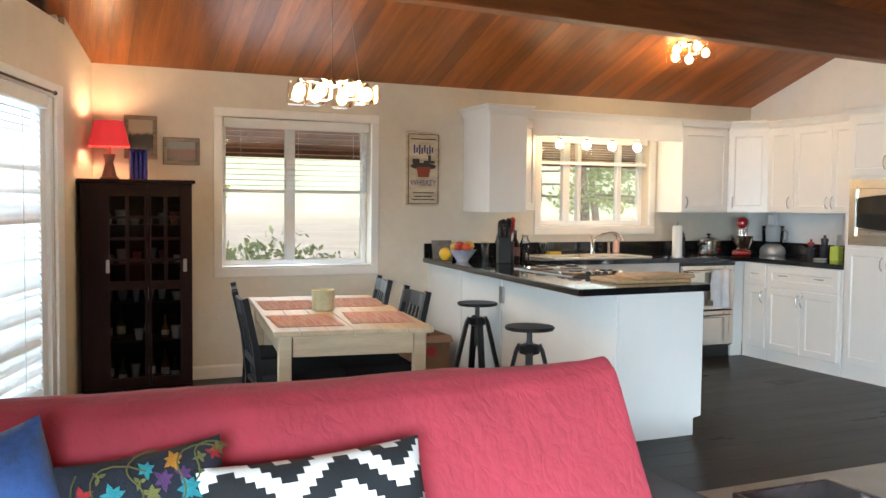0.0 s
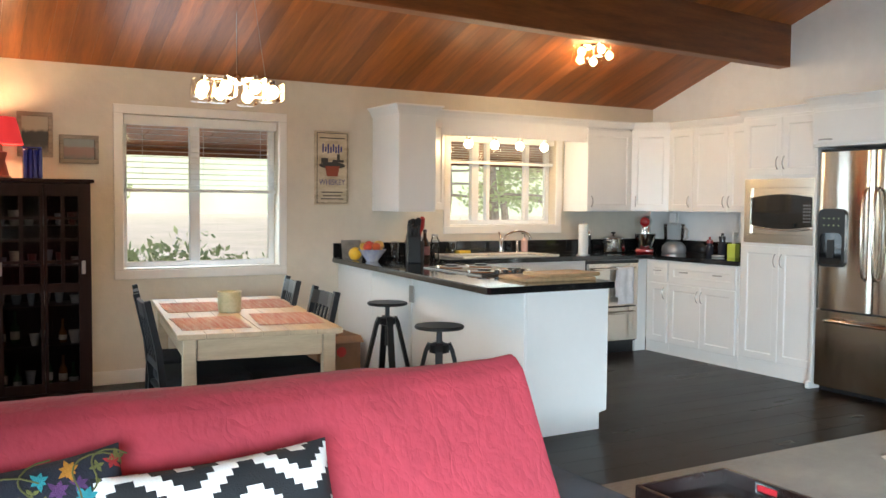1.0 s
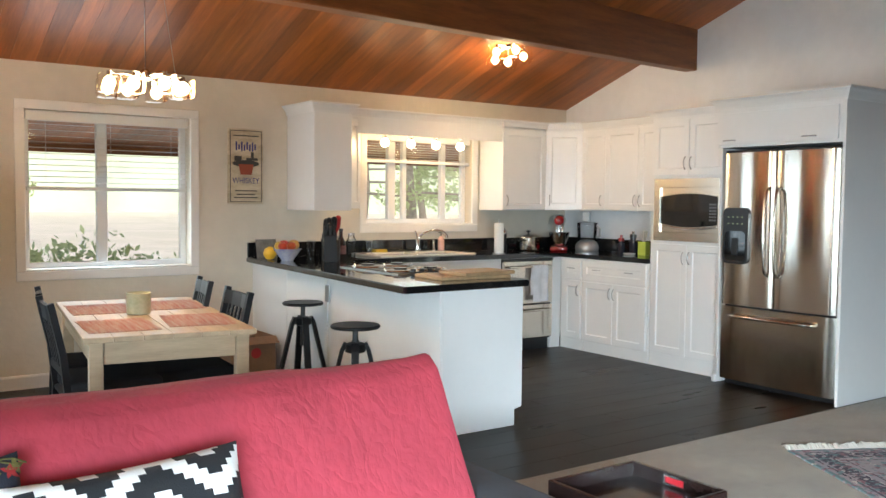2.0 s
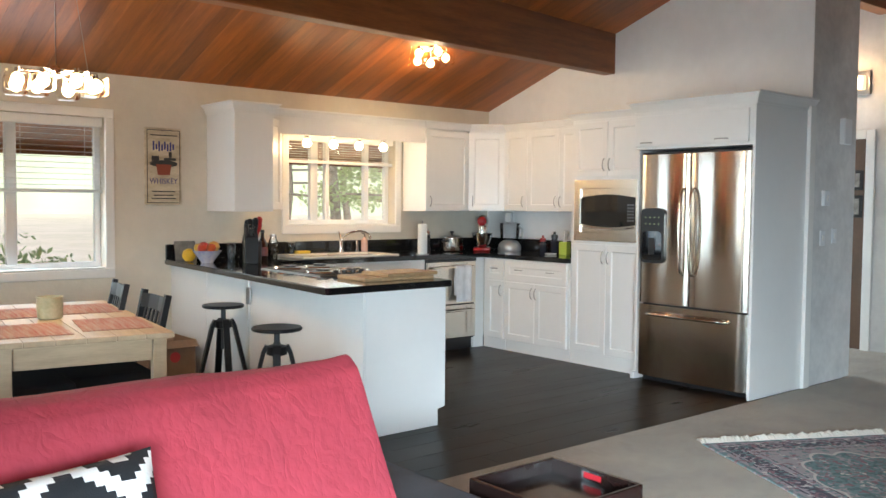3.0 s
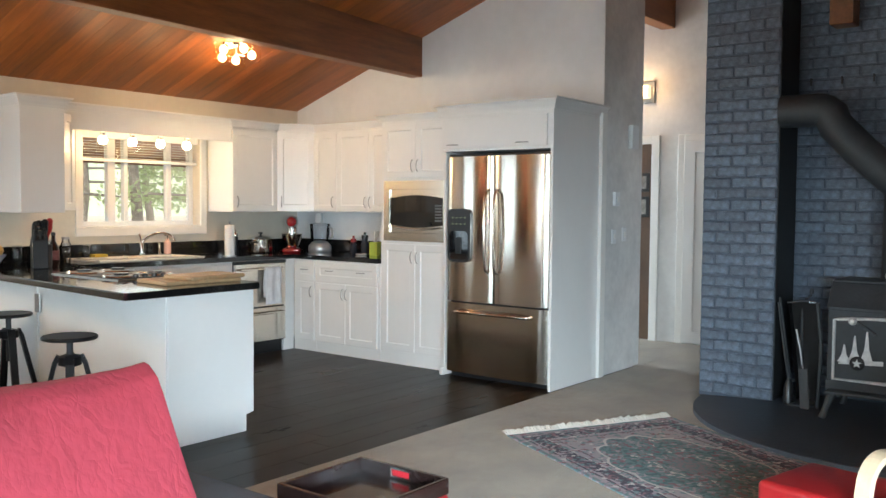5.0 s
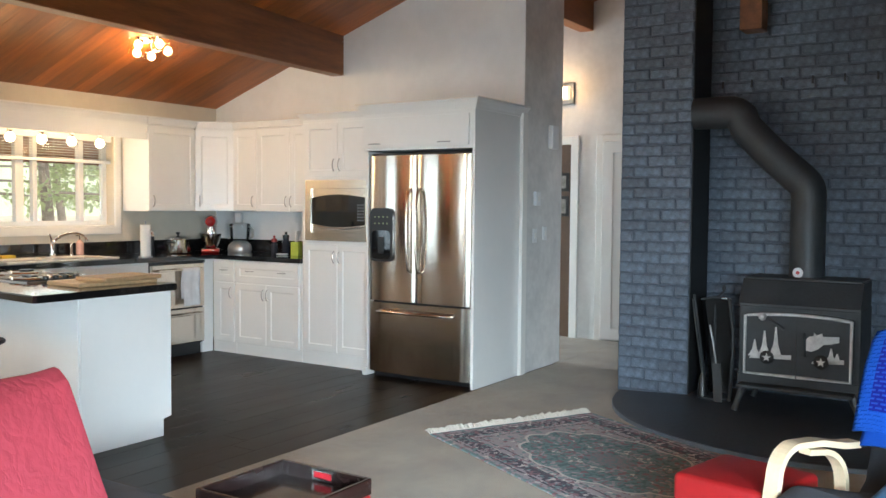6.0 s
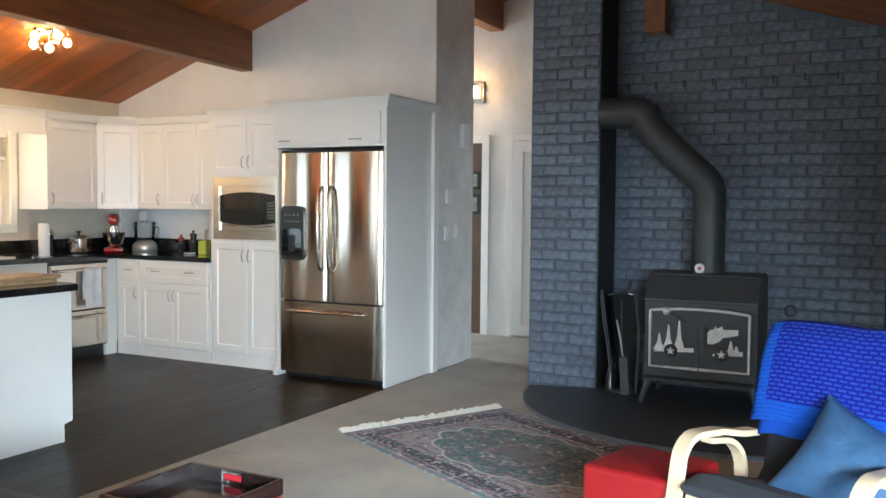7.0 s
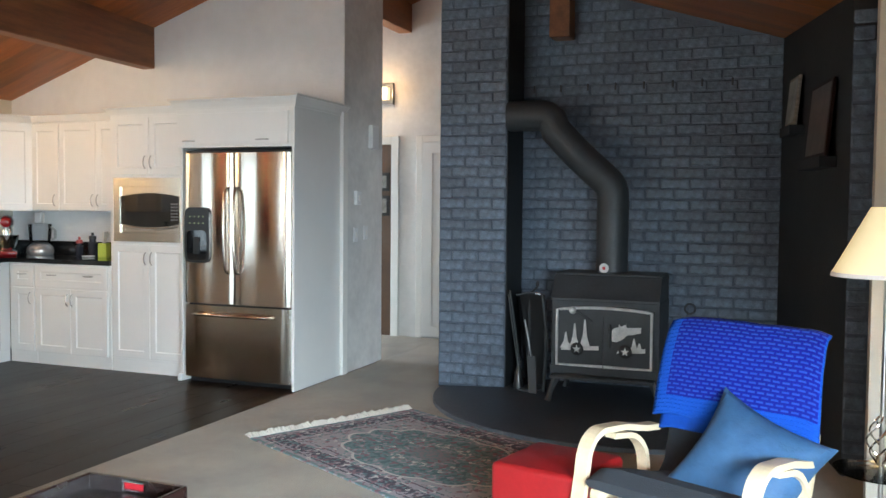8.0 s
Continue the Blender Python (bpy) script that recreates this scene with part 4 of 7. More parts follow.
def bar_stool():
    s = thing("bar_stool", pose(0, 0, 0), "black metal screw stool with a round seat and four splayed legs", "stool", "bar stools")
    part("seat", lathe([(0.05, 0.643), (0.135, 0.645), (0.142, 0.652), (0.142, 0.66), (0.136, 0.666), (0.02, 0.664)], 32), M_chairblk, s, smooth=True)
    part("screw", lathe([(0.0165, 0.36), (0.0165, 0.64)], 14), M_iron, s, smooth=True)
    part("hub", lathe([(0.03, 0.5), (0.058, 0.51), (0.062, 0.555), (0.03, 0.565)], 18), M_chairblk, s, smooth=True)
    for k in range(4):
        a = radians(45 + 90 * k)
        cx, cy = math.cos(a), math.sin(a)
        bm = bmesh.new()
        bm_ribbon(bm, [(0.055 * cx, 0.055 * cy, 0.56), (0.075 * cx, 0.075 * cy, 0.52), (0.2 * cx, 0.2 * cy, 0.0)], (-cy, cx, 0), 0.042, 0.024)
        part("leg", bm, M_chairblk, s)
    ring = [(0.165 * math.cos(2 * math.pi * k / 28), 0.165 * math.sin(2 * math.pi * k / 28), 0.16) for k in range(29)]
    part("foot_ring", tube(ring, 0.009, 8), M_iron, s, smooth=True)
    return s


st = bar_stool()
st.matrix_world = pose(2.45, 4.38, 0, 0, 0, 15)
copy_thing(st, pose(2.70, 5.56, 0, 0, 0, 33))

bx = thing("cardboard_box", pose(2.45, 6.25, 0), "brown cardboard box with a red mark under the counter", "box")
M_card = mat("cardboard", (0.25, 0.14, 0.08), 0.8, vary=0.2, scale=6)
bm = bmesh.new()
for a in ((0, 0.36, 0, 0.006), (0, 0.36, 0.394, 0.4), (0, 0.006, 0.006, 0.394), (0.354, 0.36, 0.006, 0.394)):
    bm_box(bm, a[0], a[1], a[2], a[3], 0, 0.33)
bm_box(bm, 0.006, 0.354, 0.006, 0.394, 0, 0.006)
part("body", bm, M_card, bx)
part("flap", box(0.0, 0.36, -0.08, 0.0, 0.0, 0.004, m=Matrix.Translation((0, 0.0, 0.331)) @ pose(0, 0, 0, 35, 0, 0)), M_card, bx)
part("printed_mark", lathe([(0.04, 0), (0.04, 0.0012)], 18, pose(0.2, -0.0004, 0.21, 90, 0, 0)), mat("red_print", (0.45, 0.03, 0.03), 0.7), bx)

# china cabinet
cc = thing("china_cabinet", pose(0.15, 6.42, 0), "dark espresso wood display cabinet with glazed doors", "cabinet")
W3, D3, H3 = 0.73, 0.38, 1.475
bm = bmesh.new()
bm_box(bm, 0, 0.022, 0.02, D3, 0, H3)
bm_box(bm, W3 - 0.022, W3, 0.02, D3, 0, H3)
bm_box(bm, 0.022, W3 - 0.022, D3 - 0.012, D3, 0.06, H3)
bm_box(bm, 0.022, W3 - 0.022, 0.02, D3 - 0.012, 0.06, 0.085)
part("carcass", bm, M_espresso, cc)
part("top", box(-0.02, W3 + 0.02, -0.012, D3 + 0.005, H3 + 0.0005, H3 + 0.025, bevel=0.005), M_espresso, cc)
part("plinth", box(0.0, W3, 0.012, 0.0195, 0.0, 0.06), M_espresso, cc)
for k in range(4):
    part("shelf", box(0.024, W3 - 0.024, 0.03, D3 - 0.014, 0.36 + k * 0.27, 0.376 + k * 0.27), M_espresso, cc)
for side in (0, 1):
    x0, x1 = ((0.003, 0.431), (0.434, W3 - 0.003))[side]
    sl, sr = ((0.18, 0.022), (0.02, 0.08))[side]
    d = part("door", box(x0, x0 + sl, 0, 0.019, 0.065, H3 - 0.003, bevel=0.002, seg=1), M_espresso, cc)
    part("stile", box(x1 - sr, x1, 0, 0.019, 0.065, H3 - 0.003, bevel=0.002, seg=1), M_espresso, d)
    for z0, z1 in ((0.065, 0.13), (0.74, 0.8), (H3 - 0.09, H3 - 0.003)):
        part("rail", box(x0 + sl, x1 - sr, 0.0005, 0.0185, z0, z1), M_espresso, d)
    xm = (x0 + sl + x1 - sr) / 2
    part("muntin", box(xm - 0.012, xm + 0.012, 0.002, 0.0165, 0.8, H3 - 0.09), M_espresso, d)
    for k in range(1, 4):
        z = 0.8 + k * (H3 - 0.09 - 0.8) / 4
        part("muntin", box(x0 + sl, x1 - sr, 0.003, 0.0155, z - 0.01, z + 0.01), M_espresso, d)
    part("glass", box(x0 + sl, x1 - sr, 0.0085, 0.0115, 0.13, H3 - 0.09), M_cabglass, d)
    hx = x0 + 0.165 if side == 0 else x1 - 0.05
    part("handle", box(hx - 0.012, hx + 0.012, -0.014, -0.0005, 0.86, 0.95, bevel=0.004), M_nickel, d)
rng = random.Random(21)
M_bottle = [mat("bottle_green", (0.03, 0.06, 0.03), 0.1), mat("bottle_amber", (0.12, 0.05, 0.015), 0.1), mat("white_china", (0.4, 0.38, 0.33), 0.25), mat("pale_glassware", (0.2, 0.23, 0.26), 0.1), mat("red_china", (0.16, 0.04, 0.03), 0.3)]
for sh, z in enumerate((0.0855, 0.3765, 0.6465, 0.9165, 1.1865)):
    for k in range(7):
        x = 0.09 + k * 0.092 + rng.uniform(-0.012, 0.012)
        y = rng.uniform(0.1, 0.24)
        h = rng.uniform(0.07, 0.17)
        r = rng.uniform(0.02, 0.034)
        kind = rng.choice((2, 2, 3, 3, 4)) if sh > 1 else rng.choice((0, 1, 1, 2, 0))
        if sh <= 1 and kind != 2:
            b = thing("bottle", pose(0.15 + x, 6.42 + y, z), "dark glass bottle standing inside the display cabinet", "bottle", "bottles in the cabinet")
            part("body", lathe([(r * 0.9, 0), (r, 0.004), (r, h * 0.75), (r * 0.35, h), (r * 0.35, h + 0.06), (r * 0.42, h + 0.065)], 14), M_bottle[kind], b, smooth=True)
            part("label_band", lathe([(r + 0.0008, h * 0.2), (r + 0.0008, h * 0.55)], 14, cap=False), M_bottle[2], b, smooth=True)
        else:
            b = tagged(part("cup", lathe([(r * 0.7, 0), (r * 0.8, 0.004), (r * 1.2, h * 0.6), (r * 1.25, h * 0.62), (r * 1.1, h * 0.58), (r * 0.6, 0.01)], 16), M_bottle[kind], None, smooth=True), "small cup standing inside the display cabinet", "cup", "cups in the cabinet")
            b.location = (0.15 + x, 6.42 + y, z)

# red lamp, vase, pictures, sign
ZT = H3 + 0.0255
lp = thing("table_lamp", pose(0.345, 6.6, ZT), "table lamp with a red shade on a carved wood base", "lamp")
part("base", lathe([(0.062, 0), (0.064, 0.012), (0.05, 0.02), (0.04, 0.06), (0.028, 0.11), (0.027, 0.12), (0.038, 0.165), (0.04, 0.175), (0.012, 0.18), (0.01, 0.235)], 12), mat("brown_carved_wood", (0.1, 0.06, 0.035), 0.5, vary=0.4, scale=12), lp, smooth=True)
M_shade = mat("red_lampshade", (0.6, 0.02, 0.025), 0.8, emit=0.45, ecolor=(1.0, 0.06, 0.07))
part("shade", lathe([(0.138, 0.225), (0.14, 0.228), (0.095, 0.405), (0.093, 0.405), (0.136, 0.228)], 32, cap=False), M_shade, lp, "glowing red drum shade", smooth=True)
part("bulb", lathe([(0.012, 0.235), (0.026, 0.27), (0.026, 0.29), (0.004, 0.315)], 12), M_bulb, lp, smooth=True)
bulb("red_table_lamp_light", (0.345, 6.6, ZT + 0.35), 15, 0.03, (1.0, 0.68, 0.36))
vs = thing("vase", pose(0.535, 6.58, ZT), "cobalt blue square glass vase on the cabinet", "vase")
M_cobalt = mat("cobalt_glass", (0.008, 0.012, 0.13), 0.25)
bm = bmesh.new()
for k in range(4):
    bm_box(bm, -0.06 + k * 0.03, -0.033 + k * 0.03, -0.055, 0.055, 0, 0.195 + 0.004 * (k % 2), bevel=0.006, seg=1)
part("body", bm, M_cobalt, vs)
part("rim", lathe([(0.05, 0.2), (0.064, 0.203), (0.066, 0.212), (0.056, 0.212)], 20), M_cobalt, vs, smooth=True)


def scene_print(name, top, mid, low):
    m = bpy.data.materials.new(name)
    m.use_nodes = True
    n, l = m.node_tree.nodes, m.node_tree.links
    tc, sp, ns, ad, rp = n.new("ShaderNodeTexCoord"), n.new("ShaderNodeSeparateXYZ"), n.new("ShaderNodeTexNoise"), n.new("ShaderNodeMath"), n.new("ShaderNodeValToRGB")
    l.new(tc.outputs["Generated"], sp.inputs[0])
    l.new(tc.outputs["Generated"], ns.inputs["Vector"])
    ns.inputs["Scale"].default_value = 4
    ns.inputs["Detail"].default_value = 6
    ad.operation = "MULTIPLY_ADD"
    l.new(ns.outputs[0], ad.inputs[0])
    ad.inputs[1].default_value = 0.35
    l.new(sp.outputs[2], ad.inputs[2])
    l.new(ad.outputs[0], rp.inputs[0])
    e = rp.color_ramp.elements
    e[0].position, e[0].color = 0.22, (*low, 1)
    e[1].position, e[1].color = 0.86, (*top, 1)
    for p_ in (0.42, 0.74):
        x = e.new(p_)
        x.color = (*mid, 1)
    l.new(rp.outputs[0], n["Principled BSDF"].inputs["Base Color"])
    n["Principled BSDF"].inputs["Roughness"].default_value = 0.4
    return m


def picture(x0, x1, z0, z1, print_mat, label, frame_mat, fw=0.03):
    p = thing("framed_picture", pose(x0, YN - 0.001, z0), label, "picture")
    w, h = x1 - x0, z1 - z0
    bm = bmesh.new()
    for a in ((0, w, 0, fw), (0, w, h - fw, h), (0, fw, fw, h - fw), (w - fw, w, fw, h - fw)):
        bm_box(bm, a[0], a[1], -0.025, 0, a[2], a[3], bevel=0.003, seg=1)
    part("frame", bm, frame_mat, p)
    part("print", box(fw, w - fw, -0.012, -0.002, fw, h - fw), print_mat, p)
    return p


M_weath = mat("weathered_grey_wood", (0.3, 0.25, 0.2), 0.7, vary=0.4, scale=8, stretch=(1, 1, 6))
picture(0.461, 0.691, 1.66, 1.975, scene_print("lake_print", (0.42, 0.38, 0.3), (0.03, 0.028, 0.028), (0.16, 0.14, 0.12)), "framed print of dark hills over a lake", M_weath)
picture(0.732, 0.996, 1.624, 1.826, scene_print("blossom_print", (0.22, 0.24, 0.23), (0.2, 0.11, 0.1), (0.1, 0.1, 0.1)), "small framed print in a grey wooden frame", M_weath, 0.028)

sg = thing("wall_sign", pose(2.663, YN - 0.001, 1.339), "aged cream wooden whiskey sign with a black hat and red jug", "sign")
M_sign = mat("aged_cream_board", (0.64, 0.56, 0.42), 0.7, vary=0.3, scale=5, stretch=(1, 1, 4), tone=(0.36, 0.28, 0.17))
M_ink = mat("dark_sign_ink", (0.05, 0.045, 0.04), 0.7)
M_blueink = mat("blue_sign_ink", (0.05, 0.05, 0.2), 0.7)
part("board", box(0, 0.297, -0.03, 0, 0, 0.605, bevel=0.004), M_sign, sg)
bm = bmesh.new()
for a in ((0.012, 0.285, 0.012, 0.018), (0.012, 0.285, 0.587, 0.593), (0.012, 0.018, 0.018, 0.587), (0.279, 0.285, 0.018, 0.587)):
    bm_box(bm, a[0], a[1], -0.0315, -0.0302, a[2], a[3])
part("border", bm, M_ink, sg)


def lettering(text, size, x, z, material, parent, name, y=-0.0312, squash=1.0):
    cu = bpy.data.curves.new(name, "FONT")
    cu.body, cu.size, cu.align_x, cu.extrude = text, size, "CENTER", 0.0006
    tmp = bpy.data.objects.new(name, cu)
    scene.collection.objects.link(tmp)
    me = bpy.data.meshes.new_from_object(tmp.evaluated_get(bpy.context.evaluated_depsgraph_get()))
    bpy.data.objects.remove(tmp)
    me.materials.clear()
    me.materials.append(material)
    ob = new(name, me)
    ob.parent = parent
    ob.matrix_local = pose(x, y, z, 90, 0, 0) @ Matrix.Diagonal((squash, 1, 1, 1))
    return ob


lettering("WHISKEY", 0.066, 0.148, 0.165, M_blueink, sg, "lettering", squash=0.82)
for k, (w, z) in enumerate(((0.2, 0.045), (0.16, 0.07), (0.19, 0.1), (0.22, 0.545))):
    part("writing_bar", box(0.148 - w / 2, 0.148 + w / 2, -0.0315, -0.0302, z, z + 0.009), M_ink, sg)
bm = bmesh.new()
for k in range(8):
    bm_box(bm, 0.06 + k * 0.023, 0.074 + k * 0.023, -0.0315, -0.0302, 0.43 + 0.008 * math.sin(k * 2), 0.49 + 0.012 * math.cos(k * 3), bevel=0.0)
part("script_writing", bm, M_blueink, sg, "plain bars in place of script")
bm = bm_prism(bmesh.new(), [(0.148 + 0.115 * math.cos(a * math.pi / 12), 0.325 + 0.028 * math.sin(a * math.pi / 12)) for a in range(24)], -0.0315, -0.0302, Matrix(((1, 0, 0, 0), (0, 0, 1, 0), (0, 1, 0, 0), (0, 0, 0, 1))))
bm_box(bm, 0.05, 0.11, -0.033, -0.0316, 0.345, 0.385)
bm_box(bm, 0.15, 0.25, -0.033, -0.0316, 0.35, 0.372)
bm_box(bm, 0.19, 0.215, -0.033, -0.0316, 0.373, 0.42)
part("hat_shape", bm, M_ink, sg)
bm = bm_prism(bmesh.new(), [(0.1, 0.235), (0.196, 0.235), (0.212, 0.32), (0.084, 0.32)], -0.0345, -0.0332, Matrix(((1, 0, 0, 0), (0, 0, 1, 0), (0, 1, 0, 0), (0, 0, 0, 1))))
part("jug_shape", bm, mat("red_sign_ink", (0.28, 0.06, 0.03), 0.7), sg)

# ---------------------------------------------------------------- hanging and ceiling lights of glass blocks
M_block = glass_mat("clear_block_glass", (1.0, 0.96, 0.9), 0.08, 1.12)
M_glow = mat("lit_bulb", (1, 0.85, 0.6), 0.3, emit=12, ecolor=(1.0, 0.74, 0.42))


def glass_block(parent, x, y, z, s=0.11):
    bm = box(x - s / 2, x + s / 2, y - s / 2, y + s / 2, z - s / 2, z + s / 2, bevel=0.018)
    bmesh.ops.delete(bm, geom=[f for f in bm.faces if f.normal.z > 0.9], context="FACES")
    g = part("glass_shade", bm, M_block, parent, smooth=True)
    g.visible_shadow = False
    part("bulb", lathe([(0.008, -0.036), (0.027, -0.022), (0.034, 0.0), (0.026, 0.022), (0.011, 0.034)], 12, pose(x, y, z)), M_glow, parent, smooth=True)
    part("socket", lathe([(0.013, 0.035), (0.013, 0.06)], 10, pose(x, y, z)), M_chrome, parent, smooth=True)


cx, cy = 1.405, 4.8
cl = thing("chandelier", pose(cx, cy, 1.945), "chrome chandelier with a ring of lit clear glass shades", "light")
for k in range(8):
    a = 2 * math.pi * k / 8 + 0.2
    x, y = 0.2 * math.cos(a), 0.2 * math.sin(a)
    glass_block(cl, x, y, 0.01 if k % 2 else 0.02, 0.105)
    part("arm", tube([(0, 0, 0.075), (x, y, 0.072)], 0.005, 8), M_chrome, cl)
part("hub", lathe([(0.02, 0.05), (0.035, 0.06), (0.035, 0.09), (0.012, 0.11)], 16), M_chrome, cl, smooth=True)
zc = ceil_z(cy) - 1.945
part("rod", lathe([(0.003, 0.1), (0.003, zc)], 8), M_chrome, cl)
part("cable", tube([(0.17, 0.02, 0.08), (0.09, 0.01, zc * 0.55), (0.03, 0.0, zc - 0.02)], 0.0016, 6), M_chrome, cl)
part("canopy", lathe([(0.07, zc - 0.045), (0.075, zc - 0.03), (0.075, zc + 0.02)], 20), M_chrome, cl, smooth=True)
bulb("chandelier_light", (cx, cy, 1.93), 58, 0.18)

cx, cy = 4.735, 5.84
zc = ceil_z(cy)
fl = thing("ceiling_light", pose(cx, cy, zc - 0.085), "flush ceiling light of clear glass shades in chrome", "light")
part("backplate", lathe([(0.06, 0.075), (0.06, 0.1)], 24, pose(0, 0, 0, -19, 0, 0)), M_chrome, fl, smooth=True)
for x, y in ((-0.15, -0.03), (0.0, -0.1), (0.15, -0.02), (-0.07, 0.09), (0.08, 0.1)):
    glass_block(fl, x, y, -0.345 * y, 0.115)
    part("arm", tube([(0, 0, 0.07), (x, y, 0.06 - 0.345 * y)], 0.006, 8), M_chrome, fl)
bulb("ceiling_lamp_light", (cx, cy - 0.03, zc - 0.14), 31, 0.08)


# ---------------------------------------------------------------- things on the counters
M_wood_board = mat("maple_board", (0.42, 0.27, 0.14), 0.5, vary=0.25, scale=4, stretch=(1, 8, 1))
hob = thing("cooktop", pose(3.2, 5.12, 0.9005), "stainless gas cooktop with black burner rings", "cooktop")
part("rim", box(-0.245, 0.245, -0.385, 0.385, 0, 0.006, bevel=0.002, seg=1), M_nickel, hob)
part("tray", box(-0.225, 0.225, -0.365, 0.365, 0.0062, 0.012, bevel=0.002, seg=1), M_iron, hob)
for x, y in ((-0.12, -0.22), (0.12, -0.22), (-0.12, 0.2), (0.12, 0.2)):
    part("burner", lathe([(0.09, 0.0125), (0.095, 0.018), (0.07, 0.022), (0.045, 0.022), (0.045, 0.034), (0.02, 0.036)], 20, pose(x, y, 0)), M_black, hob, smooth=True)
    part("drip_ring", lathe([(0.098, 0.0125), (0.112, 0.02), (0.116, 0.0125)], 24, pose(x, y, 0), cap=False), M_chrome, hob, smooth=True)
for k in range(4):
    part("knob", lathe([(0.018, 0.0125), (0.018, 0.03), (0.012, 0.034)], 14, pose(-0.1 + k * 0.066, -0.345, 0)), M_black, hob, smooth=True)
for x, y, w, l, z, r in ((3.22, 4.4, 0.33, 0.5, 0.9005, -4), (3.3, 4.36, 0.26, 0.4, 0.9235, 3)):
    b = tagged(part("cutting_board", box(-w / 2, w / 2, -l / 2, l / 2, 0, 0.0225, bevel=0.005), M_wood_board), "pale wooden cutting board lying on the counter", "cutting board", "cutting boards")
    b.matrix_world = pose(x, y, z, 0, 0, 90 + r)

sk = thing("kitchen_sink", pose(3.74, 6.24, 0.9005), "white drop-in kitchen sink in the black counter", "sink")
M_porc = mat("white_porcelain", (0.75, 0.68, 0.58), 0.15, coat=0.4)
bm = bmesh.new()
for a in ((0, 0.98, 0, 0.06), (0, 0.98, 0.4, 0.5), (0, 0.06, 0.06, 0.4), (0.92, 0.98, 0.06, 0.4), (0.48, 0.52, 0.06, 0.4)):
    bm_box(bm, a[0], a[1], a[2], a[3], 0, 0.02, bevel=0.006)
part("rim", bm, M_porc, sk, smooth=True)
for a in (0.06, 0.52):
    part("basin", box(a, a + 0.42 if a < 0.1 else a + 0.4, 0.06, 0.4, 0.0005, 0.004), M_porc, sk)
fa = thing("faucet", pose(4.42, 6.72, 0.9205), "chrome kitchen faucet with an arched spout and side lever", "faucet")
part("base", lathe([(0.03, 0), (0.03, 0.01), (0.019, 0.02), (0.018, 0.1), (0.012, 0.115)], 16), M_chrome, fa, smooth=True)
part("spout", tube([(0.0, 0, 0.06)] + [(0.13 - 0.13 * math.cos(a * math.pi / 10), -0.1 * a / 10, 0.09 + 0.1 * math.sin(a * math.pi / 10 * 0.9)) for a in range(1, 11)], 0.0125, 12), M_chrome, fa, smooth=True)
part("lever", tube([(0, 0, 0.11), (-0.01, 0.0, 0.15), (-0.02, 0.01, 0.185)], [0.011, 0.009, 0.007], 10), M_chrome, fa, smooth=True)
sp = thing("side_sprayer", pose(4.61, 6.74, 0.9205), "small chrome sink sprayer", "sprayer")
part("body", lathe([(0.018, 0), (0.018, 0.008), (0.01, 0.02), (0.012, 0.09), (0.007, 0.11)], 12), M_chrome, sp, smooth=True)
so = thing("soap_bottle", pose(4.7, 6.75, 0.9205), "pink liquid soap bottle with a pump", "bottle")
part("body", lathe([(0.028, 0), (0.032, 0.005), (0.032, 0.1), (0.014, 0.125), (0.012, 0.13)], 16), mat("pink_soap", (0.6, 0.36, 0.3), 0.25), so, smooth=True)
part("pump", tube([(0, 0, 0.13), (0, 0, 0.165), (-0.03, 0, 0.165)], 0.005, 8), M_black, so)
sg_ = tagged(part("sponge", box(-0.06, 0.06, -0.035, 0.035, 0, 0.024, bevel=0.006), mat("yellow_sponge", (0.65, 0.45, 0.05), 0.9, bump=0.5, bscale=200)), "yellow kitchen sponge on the sink rim", "sponge")
sg_.location = (4.0, 6.69, 0.9208)

pt = thing("paper_towel", pose(5.03, 6.3, 0.9005), "white paper towel roll on an upright holder", "paper towel")
part("roll", lathe([(0.042, 0.008), (0.0435, 0.012), (0.0435, 0.275), (0.042, 0.28), (0.016, 0.28)], 24), mat("white_paper", (0.8, 0.79, 0.76), 0.9, bump=0.15, bscale=150), pt, smooth=True)
part("base", lathe([(0.06, 0), (0.06, 0.0075)], 20), M_nickel, pt, smooth=True)
part("rod", lathe([(0.006, 0.2805), (0.006, 0.3), (0.01, 0.31)], 10), M_nickel, pt, smooth=True)
pp = thing("cooking_pot", pose(5.64, 6.6, 0.9005, 0, 0, 20), "polished steel cooking pot with a lid on the counter", "pot")
part("body", lathe([(0.1, 0), (0.112, 0.008), (0.115, 0.03), (0.115, 0.125), (0.119, 0.128), (0.119, 0.132)], 32), M_chrome, pp, smooth=True)
part("lid", lathe([(0.118, 0.1325), (0.116, 0.14), (0.085, 0.155), (0.04, 0.164), (0.012, 0.166)], 32), M_chrome, pp, smooth=True)
part("lid_knob", lathe([(0.008, 0.1665), (0.009, 0.178), (0.022, 0.186), (0.02, 0.196), (0.006, 0.2)], 16), M_black, pp, smooth=True)
for sx in (-1, 1):
    part("handle", tube([(sx * 0.114, -0.035, 0.1), (sx * 0.148, -0.03, 0.105), (sx * 0.155, 0.0, 0.106), (sx * 0.148, 0.03, 0.105), (sx * 0.114, 0.035, 0.1)], 0.007, 8), M_black, pp, smooth=True)
gr = thing("pepper_mill", pose(5.4, 6.68, 0.9005), "dark pepper mill with a steel top", "mill")
part("body", lathe([(0.026, 0), (0.03, 0.01), (0.02, 0.08), (0.026, 0.15), (0.022, 0.16)], 16), M_black, gr, smooth=True)
